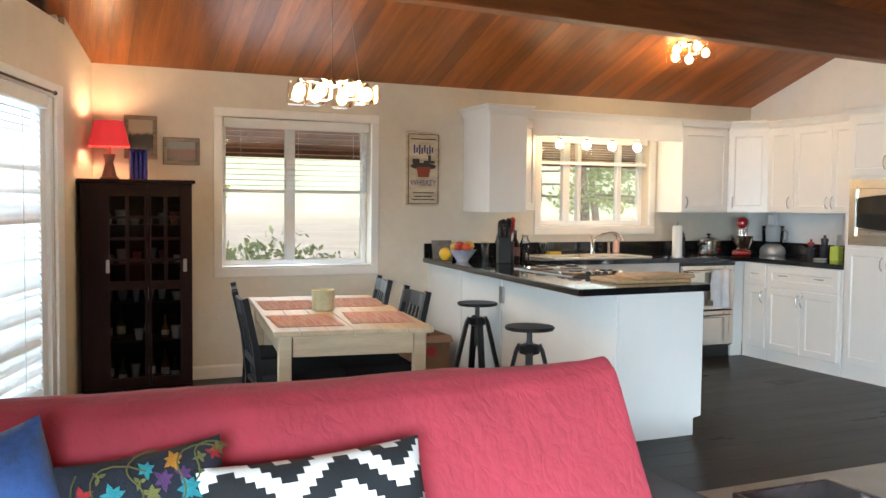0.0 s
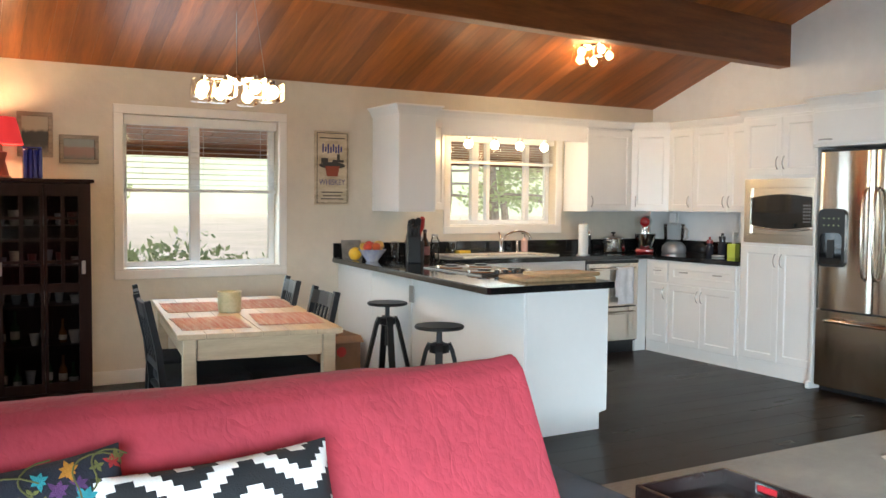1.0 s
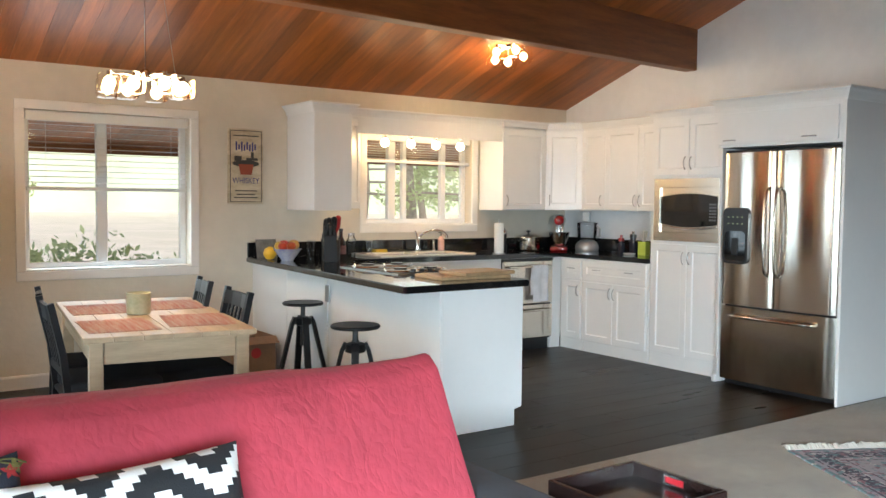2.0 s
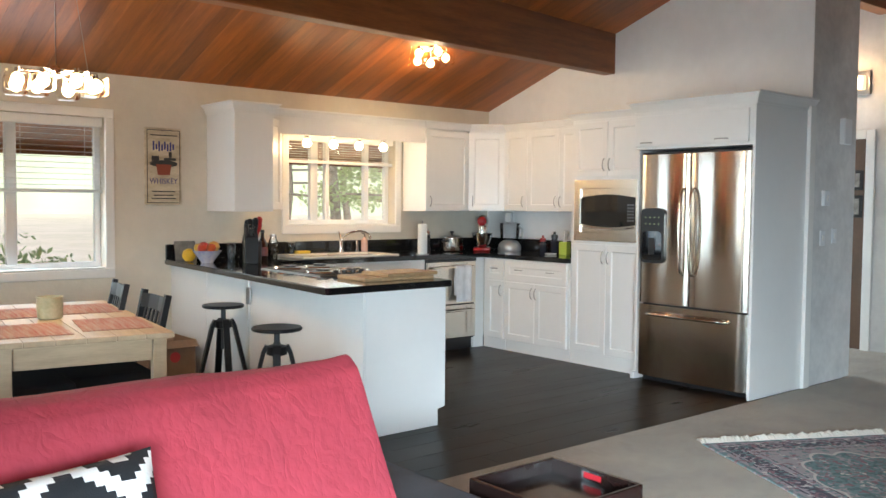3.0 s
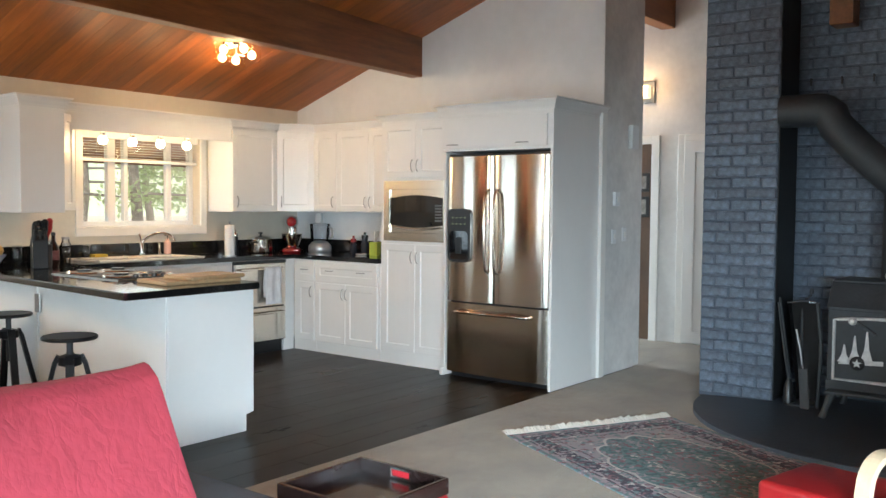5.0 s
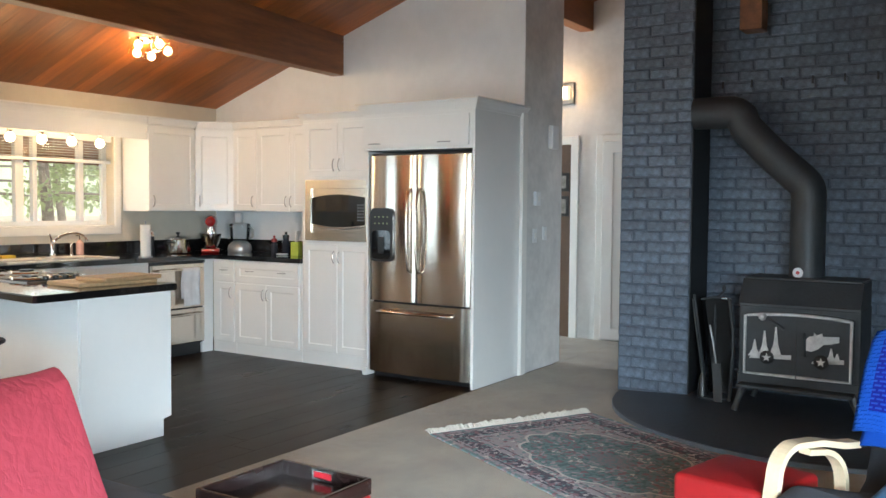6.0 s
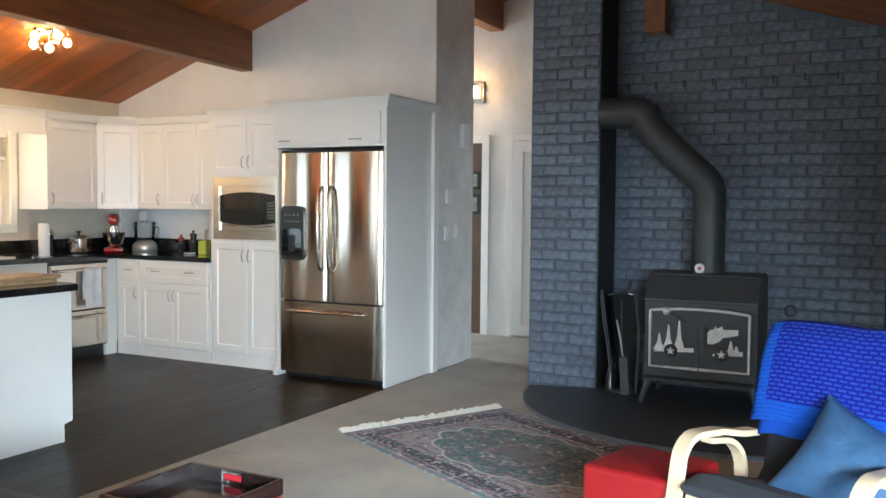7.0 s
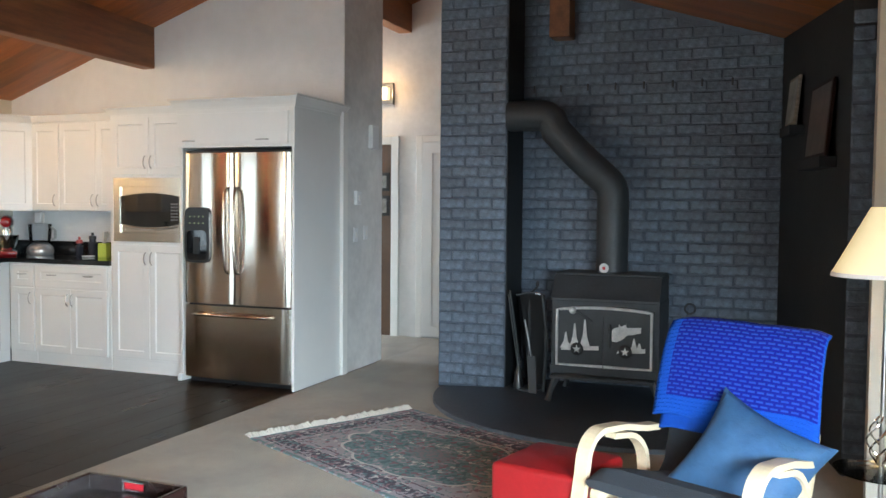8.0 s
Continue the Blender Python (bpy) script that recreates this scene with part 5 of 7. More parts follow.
part("cap", lathe([(0.024, 0.1605), (0.026, 0.185), (0.012, 0.21), (0.004, 0.225)], 16), M_chrome, gr, smooth=True)

mx = thing("stand_mixer", pose(5.93, 6.47, 0.9005, 0, 0, -45), "red stand mixer with a steel bowl", "mixer")
M_redgloss = mat("red_enamel", (0.24, 0.008, 0.01), 0.15, coat=0.6)
part("base", box(-0.085, 0.085, -0.16, 0.12, 0, 0.045, bevel=0.018, seg=3), M_redgloss, mx, smooth=True)
part("column", box(-0.045, 0.045, 0.05, 0.12, 0.045, 0.25, bevel=0.016, seg=3), M_chrome, mx, smooth=True)
part("bowl", lathe([(0.04, 0.046), (0.06, 0.055), (0.09, 0.12), (0.1, 0.18), (0.104, 0.182), (0.096, 0.178)], 24, pose(0, -0.07, 0)), M_chrome, mx, smooth=True)
bm = bmesh.new()
bm_lathe(bm, [(0.02, -0.18), (0.045, -0.17), (0.055, -0.1), (0.06, 0.02), (0.05, 0.11), (0.02, 0.13)], 20, pose(0, 0, 0.3, -90, 0, 0))
part("head", bm, M_redgloss, mx, "rounded red motor head", smooth=True)
part("beater", lathe([(0.006, 0.12), (0.02, 0.15), (0.02, 0.19), (0.016, 0.25)], 12, pose(0, -0.09, 0)), M_chrome, mx, smooth=True)
fp = thing("food_processor", pose(6.2, 6.36, 0.9005, 0, 0, -70), "food processor with a clear bowl on a silver base", "food processor")
M_silver = mat("silver_plastic", (0.5, 0.5, 0.5), 0.3, metal=0.6)
part("base", lathe([(0.11, 0), (0.118, 0.02), (0.112, 0.06), (0.085, 0.09), (0.06, 0.105)], 24), M_silver, fp, smooth=True)
cl_ = glass_mat("clear_plastic", (0.93, 0.94, 0.95), 0.05)
part("bowl", lathe([(0.08, 0.106), (0.092, 0.112), (0.1, 0.25), (0.1, 0.26)], 24, cap=False), cl_, fp, smooth=True)
part("lid", lathe([(0.102, 0.262), (0.1, 0.275), (0.05, 0.285)], 24), cl_, fp, smooth=True)
part("feed_tube", box(-0.035, 0.035, -0.05, 0.01, 0.286, 0.385, bevel=0.008), mat("frosted_white_plastic", (0.62, 0.63, 0.64), 0.4), fp)
part("handle", tube([(0.1, 0, 0.13), (0.14, 0, 0.15), (0.14, 0, 0.22), (0.1, 0, 0.25)], 0.012, 10), M_silver, fp, smooth=True)

for k, (x, y, r, h, c, nm, lb) in enumerate(((6.2, 5.9, 0.035, 0.11, (0.3, 0.02, 0.02), "spice_jar", "small jar with a red lid on the counter"), (6.19, 5.74, 0.04, 0.15, (0.015, 0.015, 0.015), "oil_bottle", "black oil bottle on the counter"))):
    j = thing(nm, pose(x, y, 0.9005), lb, "jar")
    part("body", lathe([(r * 0.9, 0), (r, 0.006), (r, h * 0.75), (r * 0.7, h * 0.85), (r * 0.7, h)], 16), mat("jar_glass", (0.03, 0.03, 0.04), 0.15), j, smooth=True)
    part("lid", lathe([(r * 0.8, h + 0.0005), (r * 0.8, h + 0.03), (r * 0.3, h + 0.035), (r * 0.3, h + 0.06)], 16), mat("jar_lid", c, 0.3), j, smooth=True)
sd = thing("spoon_rest", pose(6.02, 5.63, 0.9005), "small white dish lying on the black counter", "dish")
part("dish", lathe([(0.03, 0), (0.05, 0.004), (0.058, 0.014), (0.055, 0.014), (0.045, 0.007), (0.01, 0.005)], 20), mat("white_glaze", (0.75, 0.75, 0.74), 0.2), sd, smooth=True)
gb = thing("utensil_crock", pose(6.07, 5.5, 0.9005, 0, 0, 12), "lime green square holder on the counter", "holder")
part("body", box(-0.04, 0.04, -0.04, 0.04, 0, 0.125, bevel=0.006), mat("lime_green", (0.45, 0.55, 0.08), 0.5), gb)
for k in range(3):
    part("utensil", tube([(-0.02 + k * 0.02, 0, 0.1255), (-0.03 + k * 0.035, -0.01, 0.225)], [0.005, 0.009], 8), M_silver if k else M_white, gb, smooth=True)

# fruit, knives, bottles by the dining side
bw = thing("fruit_bowl", pose(2.93, 6.3, 0.9005), "white and blue china bowl heaped with fruit", "bowl")
part("bowl", lathe([(0.045, 0), (0.05, 0.012), (0.075, 0.045), (0.108, 0.09), (0.112, 0.094), (0.1, 0.088), (0.05, 0.02)], 28), mat("blue_white_china", (0.66, 0.65, 0.64), 0.2, vary=0.15, scale=7, tone=(0.25, 0.28, 0.5)), bw, smooth=True)
FRUIT = [((-0.05, -0.02, 0.11), 0.037, (0.5, 0.06, 0.03)), ((0.01, -0.05, 0.112), 0.038, (0.55, 0.1, 0.03)), ((0.055, 0.0, 0.12), 0.045, (0.7, 0.42, 0.12)), ((-0.01, 0.04, 0.12), 0.04, (0.5, 0.05, 0.04)), ((-0.055, 0.035, 0.112), 0.036, (0.65, 0.4, 0.06))]
for p, r, c in FRUIT:
    f = part("fruit", lathe([(0.004, -r * 0.9), (r * 0.6, -r * 0.8), (r, 0), (r * 0.75, r * 0.7), (r * 0.25, r * 0.92), (0.004, r * 0.8)], 16), mat("fruit_skin", c, 0.35, vary=0.3, scale=20), None, smooth=True)
    f.location = Vector((2.93, 6.3, 0.9005)) + Vector(p)
    tagged(f, "ripe fruit heaped in the china bowl", "fruit", "fruit in the bowl")
lm = tagged(part("grapefruit", lathe([(0.004, -0.05), (0.03, -0.043), (0.05, -0.012), (0.052, 0.008), (0.04, 0.036), (0.014, 0.051), (0.004, 0.053)], 20), mat("yellow_rind", (0.75, 0.45, 0.03), 0.45, bump=0.2, bscale=120), None, smooth=True), "yellow grapefruit beside the fruit bowl", "fruit")
lm.location = (2.855, 6.46, 0.9512)
pc = thing("postcard", pose(2.98, 6.79, 0.9005, -14, 0, 0), "grey photo card leaning on the backsplash", "card")
part("sheet", box(-0.09, 0.09, 0, 0.004, 0, 0.15), mat("card_grey", (0.25, 0.24, 0.22), 0.6, vary=0.5, scale=12), pc)

kb = thing("knife_block", pose(3.17, 6.06, 0.9005, 0, 0, -20), "black knife block with steel tipped knife handles", "knife block")
bm = bmesh.new()
bm_prism(bm, [(-0.075, 0.0), (0.07, 0.0), (0.09, 0.2), (-0.02, 0.235), (-0.05, 0.2)], -0.05, 0.05, Matrix(((0, 0, 1, 0), (1, 0, 0, 0), (0, 1, 0, 0), (0, 0, 0, 1))))
bmesh.ops.bevel(bm, geom=bm.edges[:], offset=0.005, segments=1, affect="EDGES")
part("block", bm, M_chairblk, kb)
part("side_band", box(-0.052, -0.0505, -0.055, -0.04, 0.02, 0.18), M_chrome, kb)
rng = random.Random(4)
for k in range(9):
    x, y = -0.033 + (k % 3) * 0.033, -0.03 + (k // 3) * 0.04
    top_ = 0.262 + rng.uniform(0, 0.035)
    kh = part("knife_handle", box(x - 0.01, x + 0.01, y - 0.013, y + 0.013, 0.196, top_, bevel=0.005), M_chairblk, kb)
    part("end_cap", box(x - 0.009, x + 0.009, y - 0.012, y + 0.012, top_ + 0.0003, top_ + 0.006, bevel=0.002, seg=1), M_chrome if k % 2 else M_chairblk, kh)
uc = thing("utensil_pot", pose(3.27, 6.2, 0.9005), "dark pot of kitchen utensils with a red spatula", "pot")
part("pot", lathe([(0.055, 0), (0.06, 0.01), (0.062, 0.16), (0.055, 0.16), (0.052, 0.02)], 18), mat("brown_stoneware", (0.03, 0.018, 0.014), 0.4), uc, smooth=True)
M_spat = mat("red_spatula", (0.4, 0.02, 0.02), 0.4)
for k in range(7):
    a = k * 0.9
    ca, sa = math.cos(a), math.sin(a)
    part("utensil", tube([(0.02 * ca, 0.02 * sa, 0.1), (0.035 * ca, 0.035 * sa, 0.22), (0.042 * ca, 0.042 * sa, 0.26), (0.048 * ca, 0.048 * sa, 0.29 + 0.008 * k), (0.05 * ca, 0.05 * sa, 0.305 + 0.008 * k)], [0.005, 0.006, 0.02, 0.024, 0.01], 8), M_spat if k == 6 else M_chairblk, uc, smooth=True)
for x, y, h in ((3.4, 6.3, 0.22), (3.36, 6.43, 0.25)):
    b = thing("sauce_bottle", pose(x, y, 0.9005), "dark brown sauce bottle with a black cap on the counter", "bottle", "sauce bottles")
    part("body", lathe([(0.036, 0), (0.04, 0.006), (0.04, h * 0.6), (0.015, h * 0.82), (0.013, h)], 16), mat("brown_bottle_glass", (0.03, 0.012, 0.008), 0.12, coat=0.3), b, smooth=True)
    part("paper_label", lathe([(0.0408, h * 0.18), (0.0408, h * 0.5)], 16, cap=False), mat("red_brown_label", (0.2, 0.06, 0.05), 0.6, vary=0.4, scale=30), b, smooth=True)
    part("cap", lathe([(0.016, h + 0.0005), (0.016, h + 0.022), (0.01, h + 0.026)], 14), M_black, b, smooth=True)
BOT = ((3.52, 6.5, 0.038, 0.12, 3), (3.62, 6.52, 0.035, 0.13, 3), (3.74, 6.74, 0.04, 0.17, 3), (3.6, 6.72, 0.045, 0.15, 3), (3.46, 6.68, 0.04, 0.18, 3))
for x, y, r, h, k in BOT:
    b = thing("glass_jar", pose(x, y, 0.9005), "glass storage jar with a lid beside the sink", "jar", "counter jars")
    part("body", lathe([(r * 0.9, 0), (r, 0.006), (r, h * 0.8), (r * 0.7, h * 0.9), (r * 0.7, h)], 16), cl_ if k == 3 else M_bottle[k], b, smooth=True)
    part("lid", lathe([(r * 0.75, h + 0.0005), (r * 0.75, h + 0.02)], 16), M_nickel, b, smooth=True)

# clear jars and dark bottles along the back of the counter
for x, y, r, h in ((3.33, 6.7, 0.042, 0.13), (3.92, 6.74, 0.035, 0.12)):
    jr = thing("glass_jar", pose(x, y, 0.9005), "clear glass jar standing on the black counter", "jar", "jars by the sink")
    part("jar", lathe([(r * 0.9, 0), (r, 0.006), (r, h * 0.85), (r * 0.85, h), (r * 0.85 - 0.003, h), (r - 0.003, h * 0.84), (r - 0.003, 0.008)], 20), cl_, jr, smooth=True)
    part("rim", lathe([(r * 0.86, h - 0.004), (r * 0.9, h), (r * 0.86, h + 0.003)], 20, cap=False), M_nickel, jr, smooth=True)

# ---------------------------------------------------------------- sofa with its coverlet and cushions
sofa = thing("sofa", pose(0, 0, 0), "low grey cloth sofa with a loose red coverlet on its back", "sofa")
part("base", box(-1.1, 1.57, 1.3, 2.6, 0.05, 0.3, bevel=0.02), M_sofa, sofa)
part("seat_cushion", box(-1.1, 0.24, 1.25, 2.2, 0.3005, 0.44, bevel=0.05, seg=4), M_sofa, sofa, smooth=True)
part("seat_cushion", box(0.245, 1.565, 1.25, 2.2, 0.3005, 0.44, bevel=0.05, seg=4), M_sofa, sofa, smooth=True)
part("arm", box(1.572, 1.83, 1.2, 2.62, 0.05, 0.46, bevel=0.03, seg=4), M_sofa, sofa, smooth=True)
part("backrest", box(-1.1, 1.5, 2.3, 2.55, 0.3, 0.8, bevel=0.06, seg=4), M_sofa, sofa, smooth=True)
for x in (-1.0, 1.7):
    for y in (1.3, 2.5):
        part("foot", lathe([(0.02, 0), (0.028, 0.05)], 12, pose(x, y, 0)), M_black, sofa)


def bump_at(x, s):
    return 0.006 * noise.noise(Vector((x * 5, s * 6, 0.3))) + 0.004 * noise.noise(Vector((x * 22 + 3, s * 9, 2.0)))


def along(table, x):
    """The value at x of a table of (x, value), joined by straight lines."""
    for (xa, va), (xb, vb) in zip(table, table[1:]):
        if x <= xb:
            return va + (vb - va) * max(0.0, (x - xa) / (xb - xa))
    return table[-1][1]


PROF = [(2.66, 0.42), (2.65, 0.56), (2.64, 0.7), (2.61, 0.79), (2.55, 0.845), (2.47, 0.868), (2.40, 0.874), (2.345, 0.862), (2.30, 0.83), (2.265, 0.78), (2.23, 0.72), (2.19, 0.65), (2.15, 0.58), (2.115, 0.52), (2.08, 0.46), (2.03, 0.446)]
CREST = [(-1.2, -0.006), (-0.16, -0.009), (0.11, -0.015), (0.39, -0.014), (0.73, -0.02), (1.08, -0.014), (1.33, -0.006), (1.5, 0.004), (1.6, 0.018)]
bm = bmesh.new()
NU, NV = 150, 60
rows = []
for i in range(NU + 1):
    x = -1.12 + 2.685 * i / NU
    tight = min(1.0, max(0.0, (x - 1.1) / 0.45))
    lift = along(CREST, x)
    col = []
    for j in range(NV + 1):
        t = j / NV * (len(PROF) - 1)
        k = min(int(t), len(PROF) - 2)
        f = t - k
        y = PROF[k][0] * (1 - f) + PROF[k + 1][0] * f
        z = PROF[k][1] * (1 - f) + PROF[k + 1][1] * f
        s = j / NV
        # towards the end the cloth is drawn to a ridge along the front of the crest
        z += lift * max(0.0, 1 - abs(z - 0.87) / 0.25) - tight * 0.5 * max(0.0, y - 2.36)
        n_ = bump_at(x, s)
        # long pulls run down from the crest
        n_ += 0.005 * math.sin(x * 15 + 2.5 * math.sin(s * 7)) * noise.noise(Vector((x * 2.2, s * 3, 9)))
        n_ *= 1 - 0.6 * tight
        col.append(bm.verts.new((x + n_ * 0.3, y - n_ * 0.8, max(z + n_ * 0.6, 0.445))))
    rows.append(col)
# the end folds round and hangs
last = rows[-1]
for q, (dx, sh) in enumerate(((0.007, 0.995), (0.009, 0.97), (0.003, 0.93))):
    rows.append([bm.verts.new((v.co.x + dx, 2.38 + (v.co.y - 2.38) * sh, max(0.4, v.co.z - 0.004 * (q + 1) ** 2))) for v in last])
for a, b in zip(rows, rows[1:]):
    for j in range(NV):
        bm.faces.new((a[j], b[j], b[j + 1], a[j + 1]))
cov = part("coverlet", bm, M_red, sofa, "wrinkled red quilted coverlet", smooth=True)
md = cov.modifiers.new("thick", "SOLIDIFY")
md.thickness, md.offset = 0.012, -1
nt = M_red.node_tree
wv, w2, bp, b2, tc = nt.nodes.new("ShaderNodeTexVoronoi"), nt.nodes.new("ShaderNodeTexNoise"), nt.nodes.new("ShaderNodeBump"), nt.nodes.new("ShaderNodeBump"), nt.nodes.new("ShaderNodeTexCoord")
mpp = nt.nodes.new("ShaderNodeMapping")
mpp.inputs["Scale"].default_value = (1.0, 1.0, 0.55)
nt.links.new(tc.outputs["Object"], mpp.inputs[0])
nz = nt.nodes.new("ShaderNodeTexNoise")
nz.inputs["Scale"].default_value = 9
vm = nt.nodes.new("ShaderNodeVectorMath")
vm.operation = "MULTIPLY_ADD"
vm.inputs[1].default_value = (0.2, 0.2, 0.2)
nt.links.new(mpp.outputs[0], nz.inputs["Vector"])
nt.links.new(nz.outputs["Color"], vm.inputs[0])
nt.links.new(mpp.outputs[0], vm.inputs[2])
wv.feature = "DISTANCE_TO_EDGE"
wv.inputs["Scale"].default_value = 16
nt.links.new(vm.outputs[0], wv.inputs["Vector"])
w2.inputs["Scale"].default_value = 42
w2.inputs["Detail"].default_value = 6
nt.links.new(mpp.outputs[0], w2.inputs["Vector"])
bp.inputs["Strength"].default_value, bp.inputs["Distance"].default_value = 0.42, 0.012
b2.inputs["Strength"].default_value, b2.inputs["Distance"].default_value = 0.38, 0.01
nt.links.new(wv.outputs[0], bp.inputs["Height"])
nt.links.new(w2.outputs[0], b2.inputs["Height"])
nt.links.new(bp.outputs[0], b2.inputs["Normal"])
nt.links.new(b2.outputs[0], nt.nodes["Principled BSDF"].inputs["Normal"])


def puff(u, v, t):
    """Half thickness of a cushion at u, v in -1..1."""
    e = max(0.0, (1 - abs(u) ** 3.2)) * max(0.0, (1 - abs(v) ** 3.2))
    return t * e ** 0.55 + 0.006


def cushion_bm(w, h, t, n=22, pinch=0.06):
    bm = bmesh.new()
    grids = []
    for side in (-1, 1):
        g = []
        for i in range(n + 1):
            row = []
            for j in range(n + 1):
                u, v = -1 + 2 * i / n, -1 + 2 * j / n
                x = u * w / 2 * (1 - pinch * (1 - v * v))
                z = v * h / 2 * (1 - pinch * (1 - u * u))
                wr = 0.006 * noise.noise(Vector((u * 2.5, v * 2.5, w * 7)))
                row.append(bm.verts.new((x, side * (puff(u, v, t) + wr), z)))
            g.append(row)
        for a, b in zip(g, g[1:]):
            for j in range(n):
                bm.faces.new((a[j], a[j + 1], b[j + 1], b[j]) if side < 0 else (a[j], b[j], b[j + 1], a[j + 1]))
        grids.append(g)
    a, b = grids
    rim = [(i, 0) for i in range(n)] + [(n, j) for j in range(n)] + [(i, n) for i in range(n, 0, -1)] + [(0, j) for j in range(n, 0, -1)]
    for (i, j), (k, l) in zip(rim, rim[1:] + rim[:1]):
        bm.faces.new((a[i][j], b[i][j], b[k][l], a[k][l]))
    return bm


def cushion(name, m, w, h, t, material, label, pinch=0.06):
    c = thing(name, m, label, "cushion")
    part("cover", cushion_bm(w, h, t, 22, pinch), material, c, smooth=True)
    return c


# stepped black and white zigzag
M_zig = mat("zigzag_cloth", (0.8, 0.8, 0.78), 0.85, bump=0.25, bscale=220)
nt = M_zig.node_tree


def op(kind, a, b=None, tree=nt):
    x = tree.nodes.new("ShaderNodeMath")
    x.operation = kind
    for k, v in enumerate((a, b)):
        if v is None:
            continue
        if isinstance(v, (int, float)):
            x.inputs[k].default_value = v
        else:
            tree.links.new(v, x.inputs[k])
    return x.outputs[0]


tc, sp_ = nt.nodes.new("ShaderNodeTexCoord"), nt.nodes.new("ShaderNodeSeparateXYZ")
nt.links.new(tc.outputs["Object"], sp_.inputs[0])
u = op("ABSOLUTE", op("SUBTRACT", op("FRACT", op("ADD", op("MULTIPLY", sp_.outputs[0], 3.7), 0.3)), 0.5))
q = op("DIVIDE", op("FLOOR", op("MULTIPLY", u, 14.0)), 14.0)
zq = op("DIVIDE", op("FLOOR", op("MULTIPLY", sp_.outputs[2], 60.0)), 60.0)
f_ = op("GREATER_THAN", op("FRACT", op("ADD", op("MULTIPLY", zq, 9.0), op("MULTIPLY", q, 2.1))), 0.5)
mxn = nt.nodes.new("ShaderNodeMix")
mxn.data_type = "RGBA"
mxn.inputs[6].default_value, mxn.inputs[7].default_value = (0.012, 0.013, 0.016, 1), (0.78, 0.78, 0.76, 1)
nt.links.new(f_, mxn.inputs[0])
nt.links.new(mxn.outputs[2], nt.nodes["Principled BSDF"].inputs["Base Color"])

cushion("cushion", pose(0.54, 1.97, 0.572, -28, -2, 2), 0.56, 0.42, 0.085, M_zig, "black and white stepped zigzag cushion on the sofa")
M_navy = mat("dark_navy_felt", (0.018, 0.02, 0.032), 0.95, vary=0.3, scale=12, bump=0.3, bscale=200)
emb = cushion("cushion", pose(0.165, 2.06, 0.6, -24, -5, 4), 0.37, 0.4, 0.08, M_navy, "dark navy cushion embroidered with bright flowers")
cushion("cushion", pose(-0.2, 2.08, 0.63, -22, -16, 8), 0.42, 0.42, 0.09, mat("blue_velvet", (0.03, 0.085, 0.27), 0.8, vary=0.6, scale=9, sheen=0.15, bump=0.6, bscale=14), "deep blue velvet cushion on the sofa")


def petal_bm(bm, cx_, cz_, a, ln, wd, t):
    up_, dn = [], []
    for k in range(7):
        s = k / 6
        hw = wd * math.sin(math.pi * min(0.98, max(0.03, s)) ** 0.8)
        for lst, sg2 in ((up_, 1), (dn, -1)):
            px, pz = s * ln, sg2 * hw
            x = cx_ + px * math.cos(a) - pz * math.sin(a)
            z = cz_ + px * math.sin(a) + pz * math.cos(a)
            y = -(puff(max(-1, min(1, x / 0.185)), max(-1, min(1, z / 0.2)), t) + 0.006)
            lst.append(bm.verts.new((x, y, z)))
    for k in range(6):
        bm.faces.new((up_[k], up_[k + 1], dn[k + 1], dn[k]))
    return bm


TQ, PU, OR, RD, GN = (0.02, 0.24, 0.28), (0.09, 0.03, 0.12), (0.45, 0.19, 0.02), (0.33, 0.015, 0.02), (0.15, 0.145, 0.04)
FLOW = [((-0.08, 0.1), TQ, 0.06, 8), ((-0.002, 0.145), TQ, 0.042, 6), ((0.06, 0.155), OR, 0.046, 8), ((0.03, 0.115), PU, 0.05, 6), ((0.08, 0.085), TQ, 0.06, 7), ((0.075, 0.12), PU, 0.04, 5), ((-0.14, 0.115), RD, 0.055, 4), ((0.155, 0.155), RD, 0.04, 5), ((0.17, 0.165), GN, 0.045, 4), ((-0.02, 0.12), GN, 0.035, 3), ((0.0, 0.09), GN, 0.045, 5), ((0.12, 0.15), GN, 0.035, 4), ((0.12, 0.11), GN, 0.04, 3), ((-0.1, 0.15), GN, 0.035, 3), ((0.14, 0.07), PU, 0.045, 6), ((-0.05, 0.05), RD, 0.05, 5), ((0.03, 0.05), OR, 0.05, 6)]
for (x, z), c, ln, n in FLOW:
    bm = bmesh.new()
    for k in range(n):
        petal_bm(bm, x, z, 2 * math.pi * k / n + 0.3 + 0.25 * math.sin(k * 5.1), ln * (0.5 + 0.15 * math.sin(k * 3.3)), ln * 0.13, 0.08)
    part("embroidered_flower", bm, mat("flower_thread", c, 0.8, vary=0.3, scale=60, bump=0.4, bscale=300), emb)

